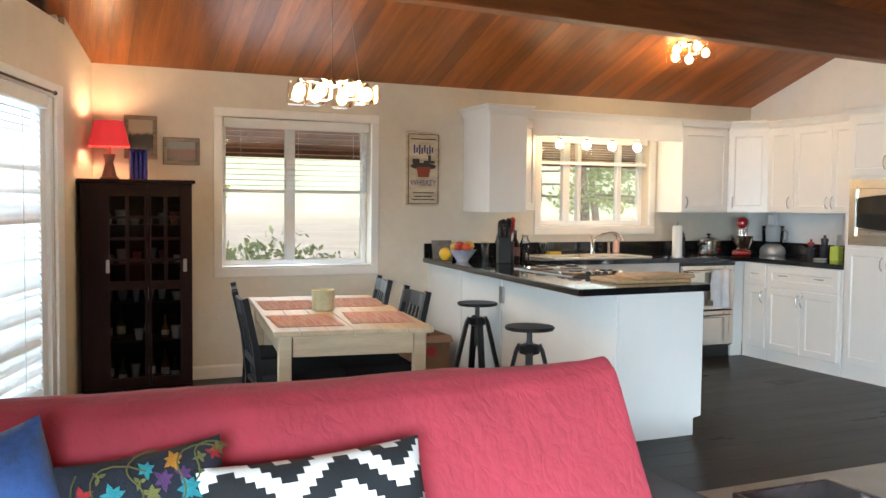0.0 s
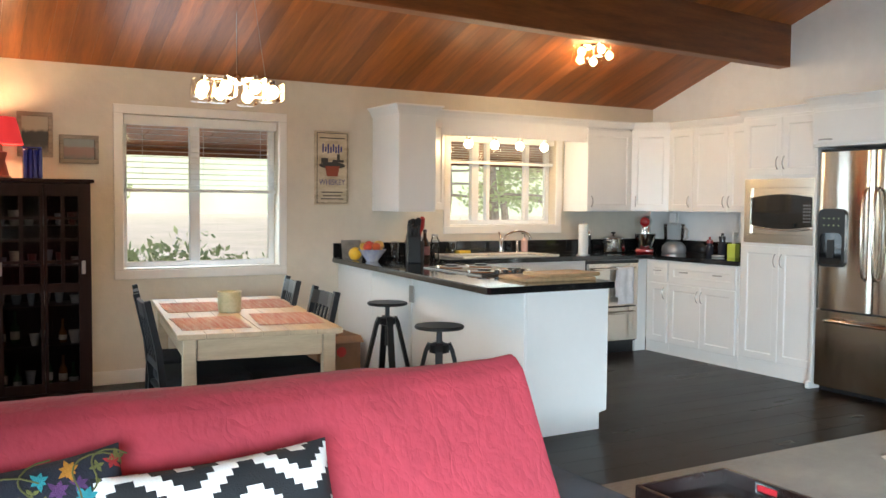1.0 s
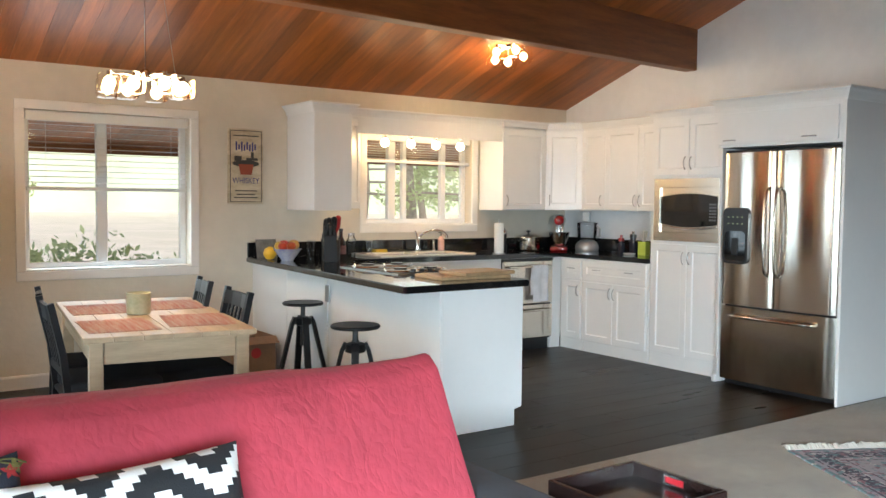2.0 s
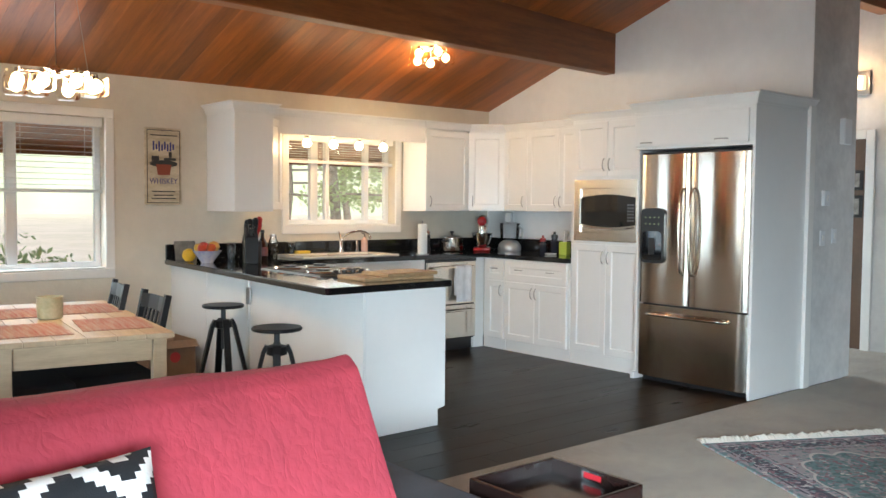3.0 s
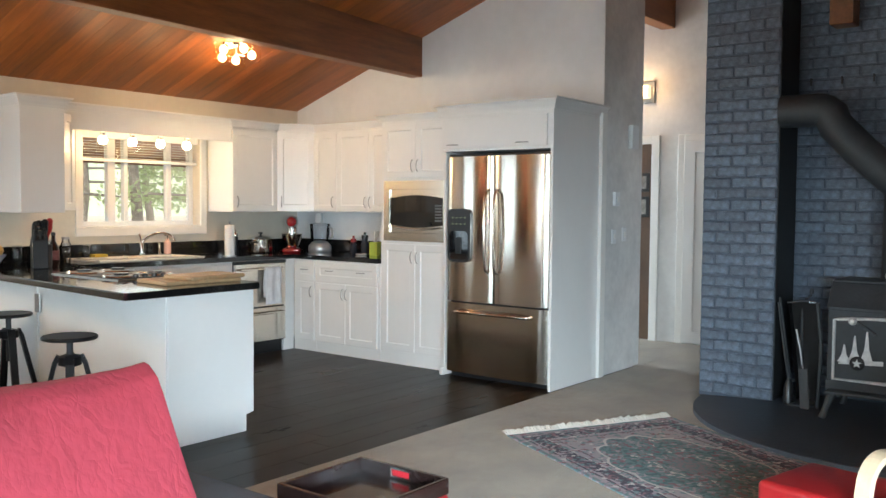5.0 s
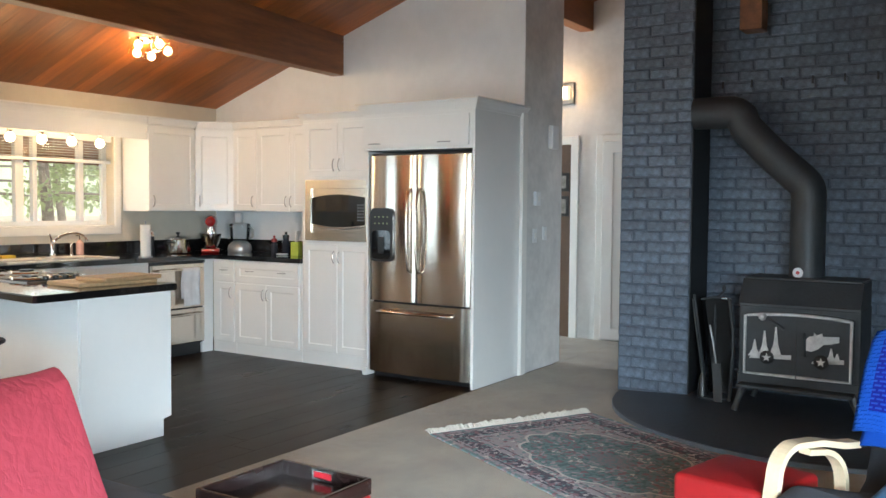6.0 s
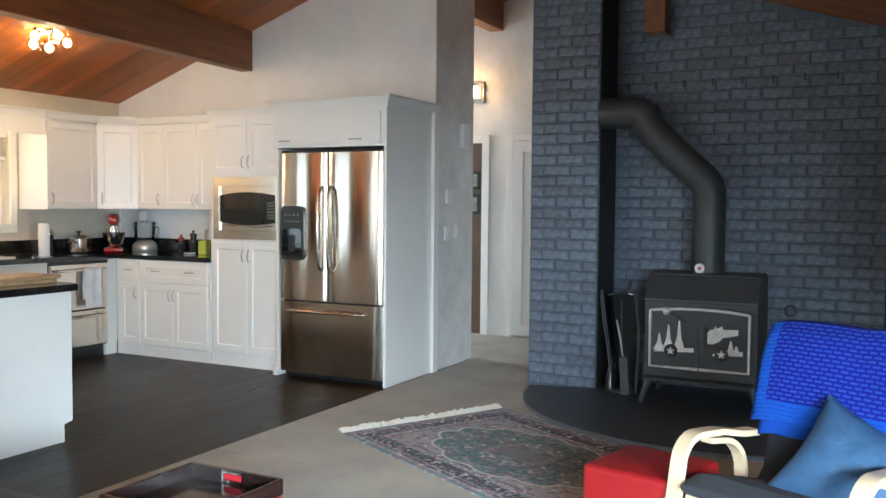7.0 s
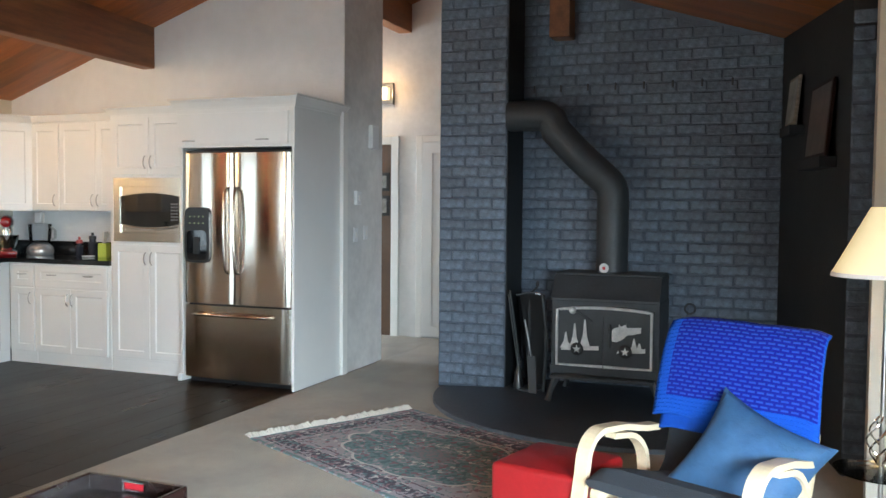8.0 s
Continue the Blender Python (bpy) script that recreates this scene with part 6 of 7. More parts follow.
M_vine = mat("olive_thread", (0.1, 0.1, 0.03), 0.8, bump=0.4, bscale=300)
for vx, vz, va, vl in ((-0.14, 0.06, 0.4, 0.16), (-0.02, 0.08, 1.0, 0.12), (0.06, 0.06, 0.6, 0.16), (0.1, 0.1, 0.5, 0.12), (-0.09, 0.08, 2.0, 0.1)):
    pts = []
    for k in range(12):
        u_ = k / 11
        x, z = vx + vl * u_ * math.cos(va + 0.9 * math.sin(3 * u_)), vz + vl * u_ * math.sin(va + 0.9 * math.sin(3 * u_))
        pts.append((x, -(puff(max(-1, min(1, x / 0.185)), max(-1, min(1, z / 0.2)), 0.08) + 0.006), z))
    part("embroidered_vine", tube(pts, 0.0022, 6), M_vine, emb)

# ---------------------------------------------------------------- red leather stools, tray
M_redlea = mat("red_leather", (0.3, 0.012, 0.014), 0.33, vary=0.2, scale=6, bump=0.12, bscale=90)


def ottoman(m):
    o = thing("ottoman", m, "red leather cube ottoman with stitched edges", "ottoman", "red ottomans")
    part("body", box(-0.19, 0.19, -0.19, 0.19, 0.012, 0.4, bevel=0.024, seg=4), M_redlea, o, smooth=True)
    for sx in (-1, 1):
        for sy in (-1, 1):
            part("foot", lathe([(0.018, 0), (0.02, 0.012)], 12, pose(sx * 0.15, sy * 0.15, 0)), M_black, o)
    return o


ot = ottoman(pose(3.27, 0.77, 0.006, 0, 0, -13))
copy_thing(ot, pose(2.13, 1.93, 0.006, 0, 0, 2))
tr = thing("serving_tray", pose(2.105, 1.94, 0.4065), "dark wood serving tray with red cut-out handles", "tray")
M_tray = mat("dark_tray_wood", (0.016, 0.008, 0.007), 0.25, vary=0.3, scale=6, coat=0.3)
part("bottom", box(-0.19, 0.19, -0.19, 0.19, 0, 0.008), M_tray, tr)
for a in ((-0.2, 0.2, 0.185, 0.2), (-0.2, 0.2, -0.2, -0.185), (-0.2, -0.185, -0.185, 0.185)):
    part("side", box(a[0], a[1], a[2], a[3], 0.0, 0.055, bevel=0.003, seg=1), M_tray, tr)
bm = holed(bmesh.new(), -0.185, 0.185, 0, 0.055, 0, 0.015, [(-0.04, 0.04, 0.02, 0.043)], pose(0.2, 0, 0, 0, 0, 90))
part("side", bm, M_tray, tr)
part("handle", box(0.186, 0.199, -0.039, 0.039, 0.021, 0.042), mat("red_handle", (0.45, 0.02, 0.03), 0.4), tr, "red handle slot")
bm = holed(bmesh.new(), -0.047, 0.047, 0.014, 0.049, 0, 0.002, [(-0.04, 0.04, 0.02, 0.043)], pose(0.1845, 0, 0, 0, 0, 90))
part("handle_rim", bm, M_chrome, tr)

# ---------------------------------------------------------------- rug
RW, RL = 0.6, 0.92
M_rug = mat("patterned_rug", (0.3, 0.3, 0.3), 0.95, bump=0.4, bscale=260)
nt = M_rug.node_tree


def rop(kind, a, b=None):
    return op(kind, a, b, M_rug.node_tree)


tc, sp_ = nt.nodes.new("ShaderNodeTexCoord"), nt.nodes.new("ShaderNodeSeparateXYZ")
nt.links.new(tc.outputs["Object"], sp_.inputs[0])
au, av = rop("ABSOLUTE", sp_.outputs[0]), rop("ABSOLUTE", sp_.outputs[1])
edge = rop("MINIMUM", rop("SUBTRACT", RW, au), rop("SUBTRACT", RL, av))
# mirrored motif cells give the rug its twofold symmetry
cmb = nt.nodes.new("ShaderNodeCombineXYZ")
nt.links.new(au, cmb.inputs[0])
nt.links.new(av, cmb.inputs[1])
vo = nt.nodes.new("ShaderNodeTexVoronoi")
vo.inputs["Scale"].default_value = 30
nt.links.new(cmb.outputs[0], vo.inputs["Vector"])
vo2 = nt.nodes.new("ShaderNodeTexNoise")
vo2.inputs["Scale"].default_value = 34
vo2.inputs["Detail"].default_value = 3
nt.links.new(cmb.outputs[0], vo2.inputs["Vector"])


def ramp(fac, stops, kind="CONSTANT"):
    r = nt.nodes.new("ShaderNodeValToRGB")
    r.color_ramp.interpolation = kind
    e = r.color_ramp.elements
    while len(e) < len(stops):
        e.new(0.5)
    for x, (p_, c) in zip(e, stops):
        x.position, x.color = p_, (*c, 1)
    nt.links.new(fac, r.inputs[0])
    return r.outputs[0]


def blend(fac, a, b):
    x = nt.nodes.new("ShaderNodeMix")
    x.data_type = "RGBA"
    for k, v in ((0, fac), (6, a), (7, b)):
        if isinstance(v, (int, float)):
            x.inputs[k].default_value = v
        elif isinstance(v, tuple):
            x.inputs[k].default_value = (*v, 1)
        else:
            nt.links.new(v, x.inputs[k])
    return x.outputs[2]


TEAL, MAUVE, DARK, ROSE, PALE = (0.17, 0.27, 0.285), (0.38, 0.345, 0.38), (0.095, 0.09, 0.12), (0.27, 0.16, 0.19), (0.6, 0.58, 0.56)
bands = ramp(rop("DIVIDE", edge, 0.4), [(0.0, TEAL), (0.06, MAUVE), (0.13, DARK), (0.17, MAUVE), (0.2, DARK), (0.42, PALE), (0.44, MAUVE), (0.52, DARK), (0.55, (0.38, 0.36, 0.38))])
bands = blend(rop("GREATER_THAN", vo2.outputs[0], 0.51), bands, ramp(vo.outputs["Color"], [(0.0, ROSE), (0.3, MAUVE), (0.55, TEAL), (0.8, PALE)]))
ang = rop("ARCTAN2", rop("DIVIDE", sp_.outputs[1], 0.64), rop("DIVIDE", sp_.outputs[0], 0.39))
rad = rop("SQRT", rop("ADD", rop("POWER", rop("DIVIDE", au, 0.39), 2.0), rop("POWER", rop("DIVIDE", av, 0.64), 2.0)))
rad = rop("ADD", rad, rop("MULTIPLY", rop("ABSOLUTE", rop("SINE", rop("MULTIPLY", ang, 6.0))), -0.09))
med = blend(rop("GREATER_THAN", vo2.outputs[0], 0.5), TEAL, ramp(vo.outputs["Color"], [(0.0, ROSE), (0.35, (0.11, 0.19, 0.2)), (0.6, MAUVE), (0.85, PALE)]))
inner = blend(rop("LESS_THAN", rad, 0.17), med, blend(rop("GREATER_THAN", vo2.outputs[0], 0.52), (0.27, 0.25, 0.28), TEAL))
col = blend(rop("LESS_THAN", rad, 0.93), bands, PALE)
col = blend(rop("LESS_THAN", rad, 0.895), col, inner)
nt.links.new(col, nt.nodes["Principled BSDF"].inputs["Base Color"])
e1 = Vector((0.88, -0.475, 0))
rc = Vector((4.842, 2.56, 0)) + Vector((-0.475, -0.88, 0)) * RL
rug = thing("area_rug", pose(rc.x, rc.y, 0.0065, 0, 0, math.degrees(math.atan2(e1.y, e1.x))), "grey teal and rose oriental rug with white fringe", "rug")
bm = bmesh.new()
N1, N2 = 24, 36
gr_ = [[bm.verts.new((-RW + 2 * RW * i / N1, -RL + 2 * RL * j / N2, 0.009 + 0.002 * noise.noise(Vector((i * 0.3, j * 0.3, 1))))) for j in range(N2 + 1)] for i in range(N1 + 1)]
for a, b in zip(gr_, gr_[1:]):
    for j in range(N2):
        bm.faces.new((a[j], b[j], b[j + 1], a[j + 1]))
pile = part("rug_field", bm, M_rug, rug)
md = pile.modifiers.new("thick", "SOLIDIFY")
md.thickness = 0.007
rng = random.Random(2)
M_fringe = mat("white_fringe", (0.7, 0.67, 0.6), 0.9)
for s in (1, -1):
    bm = bmesh.new()
    for k in range(110):
        x = -RW + 2 * RW * (k + 0.5) / 110
        ln = rng.uniform(0.05, 0.085) + 0.03 * math.sin(k * 0.55) ** 2
        dx = rng.uniform(-0.02, 0.02)
        bm_tube(bm, [(x, s * RL, 0.006), (x + dx * 0.4, s * (RL + ln * 0.5), 0.012 + rng.uniform(0, 0.018)), (x + dx, s * (RL + ln), 0.005)], [0.006, 0.008, 0.004], 5)
    part("fringe", bm, M_fringe, rug, "knotted white fringe")

# ---------------------------------------------------------------- bentwood armchair with throw and cushion
AM = pose(2.92, 0.334, 0.006, 0, 0, -116)
M_birch = mat("bent_birch", (0.68, 0.54, 0.36), 0.35, vary=0.15, scale=4, stretch=(4, 0.8, 4), coat=0.2)
M_char = mat("charcoal_cushion", (0.024, 0.028, 0.036), 0.95, vary=0.3, scale=9, bump=0.3, bscale=200)
ac = thing("armchair", AM, "bentwood birch armchair with a charcoal cushion", "armchair")
for s in (-1, 1):
    x = s * 0.315
    pts = [(x, 0.72, 0.02), (x, 0.4, 0.02), (x, 0.05, 0.02)] + arc((x, 0.03, 0.12), 0.1, 270, 190, 6, "yz") + [(x, -0.045, 0.3)] + arc((x, 0.085, 0.462), 0.1, 175, 90, 8, "yz") + [(x, 0.2, 0.556), (x, 0.33, 0.53), (x, 0.42, 0.522)]
    part("arm_frame", bm_ribbon(bmesh.new(), pts, (1, 0, 0), 0.054, 0.022), M_birch, ac)
    pts = [(x * 0.98, 0.13, 0.534)] + arc((x * 0.98, 0.2, 0.385), 0.14, 90, 0, 8, "yz") + [(x * 0.98, 0.345, 0.28), (x * 0.98, 0.33, 0.15), (x * 0.98, 0.3, 0.042)]
    part("arm_brace", bm_ribbon(bmesh.new(), pts, (1, 0, 0), 0.045, 0.02), M_birch, ac)
    pts = [(x * 0.8, -0.03, 0.37), (x * 0.8, 0.2, 0.31), (x * 0.8, 0.38, 0.28), (x * 0.8, 0.46, 0.33), (x * 0.8, 0.5, 0.45), (x * 0.8, 0.53, 0.58)]
    part("seat_frame", bm_ribbon(bmesh.new(), pts, (1, 0, 0), 0.04, 0.02), M_birch, ac)
for y, z in ((0.02, 0.345), (0.42, 0.275)):
    part("crossbar", box(-0.3, 0.3, y - 0.02, y + 0.02, z - 0.012, z + 0.012, bevel=0.003, seg=1), M_birch, ac)


def pad(prof, w, th, name, material, parent, label=""):
    """A soft pad following a side profile (y, z), with rounded sides."""
    bm = bmesh.new()
    rows = []
    n = len(prof)
    for k, (y, z) in enumerate(prof):
        a, b = prof[max(0, k - 1)], prof[min(n - 1, k + 1)]
        d = Vector((0, b[0] - a[0], b[1] - a[1])).normalized()
        nn = Vector((0, -d.z, d.y))
        ring = []
        endt = min(1, min(k, n - 1 - k) * 0.55 + 0.45)
        for q in range(24):
            ang_ = 2 * math.pi * q / 24
            cx_, sx_ = math.cos(ang_), math.sin(ang_)
            ex = math.copysign(abs(cx_) ** 0.35, cx_) * w / 2
            en = math.copysign(abs(sx_) ** 0.6, sx_) * th / 2 * endt
            ring.append(bm.verts.new(Vector((ex, y, z)) + nn * en))
        rows.append(ring)
    for a, b in zip(rows, rows[1:]):
        for q in range(24):
            bm.faces.new((a[q], a[(q + 1) % 24], b[(q + 1) % 24], b[q]))
    bm.faces.new(list(reversed(rows[0])))
    bm.faces.new(rows[-1])
    return part(name, bm, material, parent, label, smooth=True)


pad([(-0.06, 0.41), (0.0, 0.42), (0.1, 0.4), (0.2, 0.375), (0.3, 0.35), (0.38, 0.34), (0.43, 0.39), (0.455, 0.48), (0.475, 0.6), (0.495, 0.72), (0.52, 0.84), (0.54, 0.9)], 0.54, 0.085, "seat_pad", M_char, ac)

M_throw = mat("royal_blue_throw", (0.02, 0.055, 0.6), 0.95, spec=0.15)
nt = M_throw.node_tree
tc, sp_ = nt.nodes.new("ShaderNodeTexCoord"), nt.nodes.new("ShaderNodeSeparateXYZ")
uvn = nt.nodes.new("ShaderNodeUVMap")
nt.links.new(uvn.outputs[0], sp_.inputs[0])
bk = nt.nodes.new("ShaderNodeTexBrick")
nt.links.new(uvn.outputs[0], bk.inputs["Vector"])
bk.inputs["Scale"].default_value = 1.0
bk.inputs["Brick Width"].default_value, bk.inputs["Row Height"].default_value = 0.034, 0.0158
bk.inputs["Mortar Size"].default_value, bk.inputs["Mortar Smooth"].default_value = 0.0056, 0.5
bk.inputs["Color1"].default_value, bk.inputs["Color2"].default_value, bk.inputs["Mortar"].default_value = (0.018, 0.058, 0.37, 1), (0.026, 0.075, 0.4, 1), (0.007, 0.013, 0.22, 1)
inside = op("MULTIPLY", op("MULTIPLY", op("GREATER_THAN", sp_.outputs[0], 0.05, nt), op("LESS_THAN", sp_.outputs[0], 0.6, nt), nt), op("GREATER_THAN", sp_.outputs[1], 0.075, nt), nt)
mxn = nt.nodes.new("ShaderNodeMix")
mxn.data_type = "RGBA"
mxn.inputs[6].default_value = (0.008, 0.075, 0.42, 1)
nt.links.new(inside, mxn.inputs[0])
nt.links.new(bk.outputs["Color"], mxn.inputs[7])
nt.links.new(mxn.outputs[2], nt.nodes["Principled BSDF"].inputs["Base Color"])
bpn = nt.nodes.new("ShaderNodeBump")
bpn.inputs["Strength"].default_value, bpn.inputs["Distance"].default_value = 0.6, 0.006
nt.links.new(bk.outputs["Fac"], bpn.inputs["Height"])
bpn.invert = True
nt.links.new(bpn.outputs[0], nt.nodes["Principled BSDF"].inputs["Normal"])


def throw_mesh(name, prof, w, mat_, parent, flare=0.02):
    bm = bmesh.new()
    uvl = bm.loops.layers.uv.new("uv")
    lens = [0]
    for a, b in zip(prof, prof[1:]):
        lens.append(lens[-1] + math.hypot(b[0] - a[0], b[1] - a[1]))
    fine = []
    for k in range(41):
        s = lens[-1] * k / 40
        i = max(0, min(len(prof) - 2, next((q for q in range(len(lens) - 1) if lens[q + 1] >= s), len(prof) - 2)))
        f = (s - lens[i]) / max(1e-6, lens[i + 1] - lens[i])
        fine.append((prof[i][0] * (1 - f) + prof[i + 1][0] * f, prof[i][1] * (1 - f) + prof[i + 1][1] * f, s))
    info, rows = {}, []
    for y, z, s in fine:
        row = []
        for k in range(31):
            u_ = -1 + 2 * k / 30
            wob = 0.008 * noise.noise(Vector((u_ * 2.2, s * 5, 4)))
            sag = -0.04 * abs(u_) ** 5
            v = bm.verts.new((u_ * (w / 2 + flare * (1 - s / lens[-1])), y + wob + 0.012 * u_ * u_, z + sag * 0.5 + 0.006 * noise.noise(Vector((u_ * 3, s * 3, 8)))))
            info[v] = ((u_ + 1) / 2 * w, s)
            row.append(v)
        rows.append(row)
    for a, b in zip(rows, rows[1:]):
        for k in range(30):
            f = bm.faces.new((a[k], a[k + 1], b[k + 1], b[k]))
            for l_ in f.loops:
                l_[uvl].uv = info[l_.vert]
    ob = part(name, bm, mat_, parent, smooth=True)
    md = ob.modifiers.new("thick", "SOLIDIFY")
    md.thickness = 0.014
    return ob


tw = thing("throw_blanket", AM, "royal blue knitted throw folded over the armchair back", "blanket")
throw_mesh("upper_layer", [(0.395, 0.585), (0.415, 0.7), (0.44, 0.82), (0.47, 0.905), (0.5, 0.94), (0.53, 0.944)], 0.605, M_throw, tw)
M_throw2 = mat("plain_blue_knit", (0.008, 0.072, 0.42), 0.9, vary=0.15, scale=30, spec=0.15, bump=0.4, bscale=200)
throw_mesh("lower_layer", [(0.405, 0.535), (0.42, 0.58), (0.44, 0.7), (0.455, 0.8)], 0.56, M_throw2, tw, 0.01)
cushion("cushion", AM @ pose(0.135, 0.285, 0.482, -34, 21, 4), 0.42, 0.42, 0.09, mat("steel_blue_cushion", (0.026, 0.085, 0.185), 0.7, vary=0.25, scale=6, bump=1.0, bscale=11), "steel blue satin cushion in the armchair", 0.13)

# floor lamp beside the chair
fl_ = thing("floor_lamp", pose(3.58, -0.365, 0.006), "brushed metal floor lamp with a pale shade and twisted cage", "lamp")
part("base", lathe([(0.14, 0), (0.14, 0.015), (0.03, 0.03), (0.012, 0.05)], 28), M_nickel, fl_, smooth=True)
part("stem", lathe([(0.009, 0.05), (0.009, 1.13)], 12), M_nickel, fl_, smooth=True)
for k in range(6):
    a0 = 2 * math.pi * k / 6
    part("cage_wire", tube([((0.012 + 0.04 * math.sin(math.pi * i / 12)) * math.cos(a0 + i * 0.26), (0.012 + 0.04 * math.sin(math.pi * i / 12)) * math.sin(a0 + i * 0.26), 0.42 + 0.18 * i / 12) for i in range(13)], 0.004, 6), M_chrome, fl_, smooth=True)
part("tray", lathe([(0.02, 0.39), (0.16, 0.392), (0.165, 0.4), (0.02, 0.402)], 28), cl_, fl_, "round clear glass tray", smooth=True)
M_lsh = mat("ivory_lampshade", (0.8, 0.72, 0.5), 0.8, emit=0.65, ecolor=(1.0, 0.8, 0.4))
part("shade", lathe([(0.188, 1.115), (0.19, 1.118), (0.06, 1.365), (0.058, 1.365), (0.186, 1.118)], 36, cap=False), M_lsh, fl_, "glowing ivory cone shade", smooth=True)
part("shade_band", lathe([(0.1905, 1.112), (0.1915, 1.112), (0.1875, 1.128), (0.1865, 1.128)], 36, cap=False), mat("white_band", (0.85, 0.83, 0.78), 0.7), fl_, smooth=True)
part("bulb", lathe([(0.012, 1.135), (0.03, 1.17), (0.03, 1.2), (0.004, 1.235)], 12), M_bulb, fl_, smooth=True)
bulb("floor_lamp_light", (3.58, -0.365, 1.2), 0.6, 0.03, (1.0, 0.76, 0.46))

# ---------------------------------------------------------------- wood stove and its things
sv = thing("wood_stove", pose(5.9, 1.11, 0.0352), "black cast iron wood stove with silver trimmed doors", "stove")
# local: x into the wall, y to the north
SW = 0.365
bm = bmesh.new()
bm_box(bm, 0.02, 0.5, -SW, SW, 0.17, 0.7, bevel=0.008)
part("firebox", bm, M_iron, sv)
bm = bm_prism(bmesh.new(), [(-0.012, 0.7), (0.46, 0.7), (0.46, 0.868), (0.11, 0.868), (0.1, 0.858), (-0.012, 0.715)], -SW, SW, Matrix(((1, 0, 0, 0), (0, 0, 1, 0), (0, 1, 0, 0), (0, 0, 0, 1))))
part("hood", bm, M_iron, sv, "sloped top plate")
part("top_lip", box(0.09, 0.47, -SW + 0.01, SW - 0.01, 0.8685, 0.88, bevel=0.004), M_iron, sv)
part("ash_lip", box(-0.1, 0.02, -SW + 0.02, SW - 0.02, 0.175, 0.195, bevel=0.005), M_iron, sv)
part("ash_front", box(-0.005, 0.0195, -SW, SW, 0.196, 0.25, bevel=0.004), M_iron, sv)
for sx, sy in ((0.03, 1), (0.03, -1), (0.52, 1), (0.52, -1)):
    part("leg", bm_tube(bmesh.new(), [(sx, sy * (SW - 0.04), 0.175), (sx - 0.02 if sx < 0.1 else sx, sy * (SW + 0.0), 0.06), (sx - 0.03 if sx < 0.1 else sx, sy * (SW + 0.015), 0.0)], [0.03, 0.018, 0.024], 8), M_iron, sv, smooth=True)
M_trimsil = mat("worn_silver_trim", (0.72, 0.72, 0.7), 0.45, metal=0.55, vary=0.3, scale=20)


def arch(y):
    return 0.648 + 0.022 * (1 - (y / 0.33) ** 2)


for s in (-1, 1):
    ys = [s * 0.33 * k / 10 for k in range(11)]
    poly = [(ys[0] + s * 0.002, 0.25)] + [(s * 0.33, 0.25)] + [(y, arch(y)) for y in reversed(ys)]
    YZ = Matrix(((0, 0, 1, 0), (1, 0, 0, 0), (0, 1, 0, 0), (0, 0, 0, 1)))
    d = part("door", bm_prism(bmesh.new(), poly, -0.012, 0.019, YZ), M_iron, sv)
    bm = bmesh.new()
    pts = [(-0.016, s * 0.004, 0.262), (-0.016, s * 0.318, 0.262), (-0.016, s * 0.318, arch(0.318) - 0.012)] + [(-0.016, y, arch(y) - 0.012) for y in reversed(ys[:10])]
    bm_tube(bm, pts, 0.0105, 8)
    part("silver_trim", bm, M_trimsil, d, "worn silver edging", smooth=True)
    # pines in relief
    bm = bmesh.new()
    trees = ((0.255, 0.11), (0.195, 0.17), (0.125, 0.2)) if s > 0 else ((-0.205, 0.09), (-0.24, 0.06))
    for ty, th_ in trees:
        bm_prism(bm, [(ty - 0.04, 0.375), (ty + 0.04, 0.375), (ty + 0.014, 0.375 + th_ * 0.45), (ty + 0.004, 0.375 + th_), (ty - 0.004, 0.375 + th_), (ty - 0.014, 0.375 + th_ * 0.45)], -0.019, -0.0125, YZ)
    y0, y1 = (0.03, 0.29) if s > 0 else (-0.28, -0.09)
    bm_prism(bm, [(y0, 0.372), (y1, 0.36), (y1 - 0.01, 0.376), ((y0 + y1) / 2, 0.392), (y0, 0.4)], -0.018, -0.0126, YZ)
    part("relief", bm, M_trimsil, d, "silver pine trees in relief")
    wy = 0.175 if s > 0 else -0.15
    wheel = part("draft_wheel", lathe([(0.042, 0), (0.044, 0.01), (0.036, 0.016), (0.012, 0.018)], 24, Matrix.Translation((-0.0205, wy, 0.375)) @ pose(0, 0, 0, 0, -90, 0)), M_black, d, smooth=True)
    bm = bmesh.new()
    star = []
    for k in range(10):
        r = 0.03 if k % 2 == 0 else 0.012
        star.append((wy + r * math.sin(k * math.pi / 5), 0.375 + r * math.cos(k * math.pi / 5)))
    bm_prism(bm, star, -0.042, -0.0388, YZ)
    part("star", bm, M_trimsil, wheel)
# a bright badge shape on the right door and the latch
bm = bmesh.new()
bm_prism(bm, [(-0.057, 0.44), (-0.057, 0.51), (-0.075, 0.53), (-0.1, 0.535), (-0.105, 0.556), (-0.118, 0.54), (-0.15, 0.556), (-0.155, 0.535), (-0.25, 0.54), (-0.25, 0.505), (-0.2, 0.49), (-0.16, 0.485), (-0.13, 0.455), (-0.09, 0.435)], -0.02, -0.0125, YZ)
part("badge", bm, M_trimsil, sv, "plain silver badge shape")
part("latch", tube([(-0.02, 0.0 - 0.05, 0.4), (-0.03, -0.05, 0.5), (-0.03, -0.045, 0.55)], 0.009, 8), M_iron, sv, smooth=True)
part("door_handle", tube([(-0.02, 0.19, 0.635), (-0.045, 0.17, 0.63), (-0.05, 0.07, 0.565)], 0.01, 8), M_iron, sv, smooth=True)
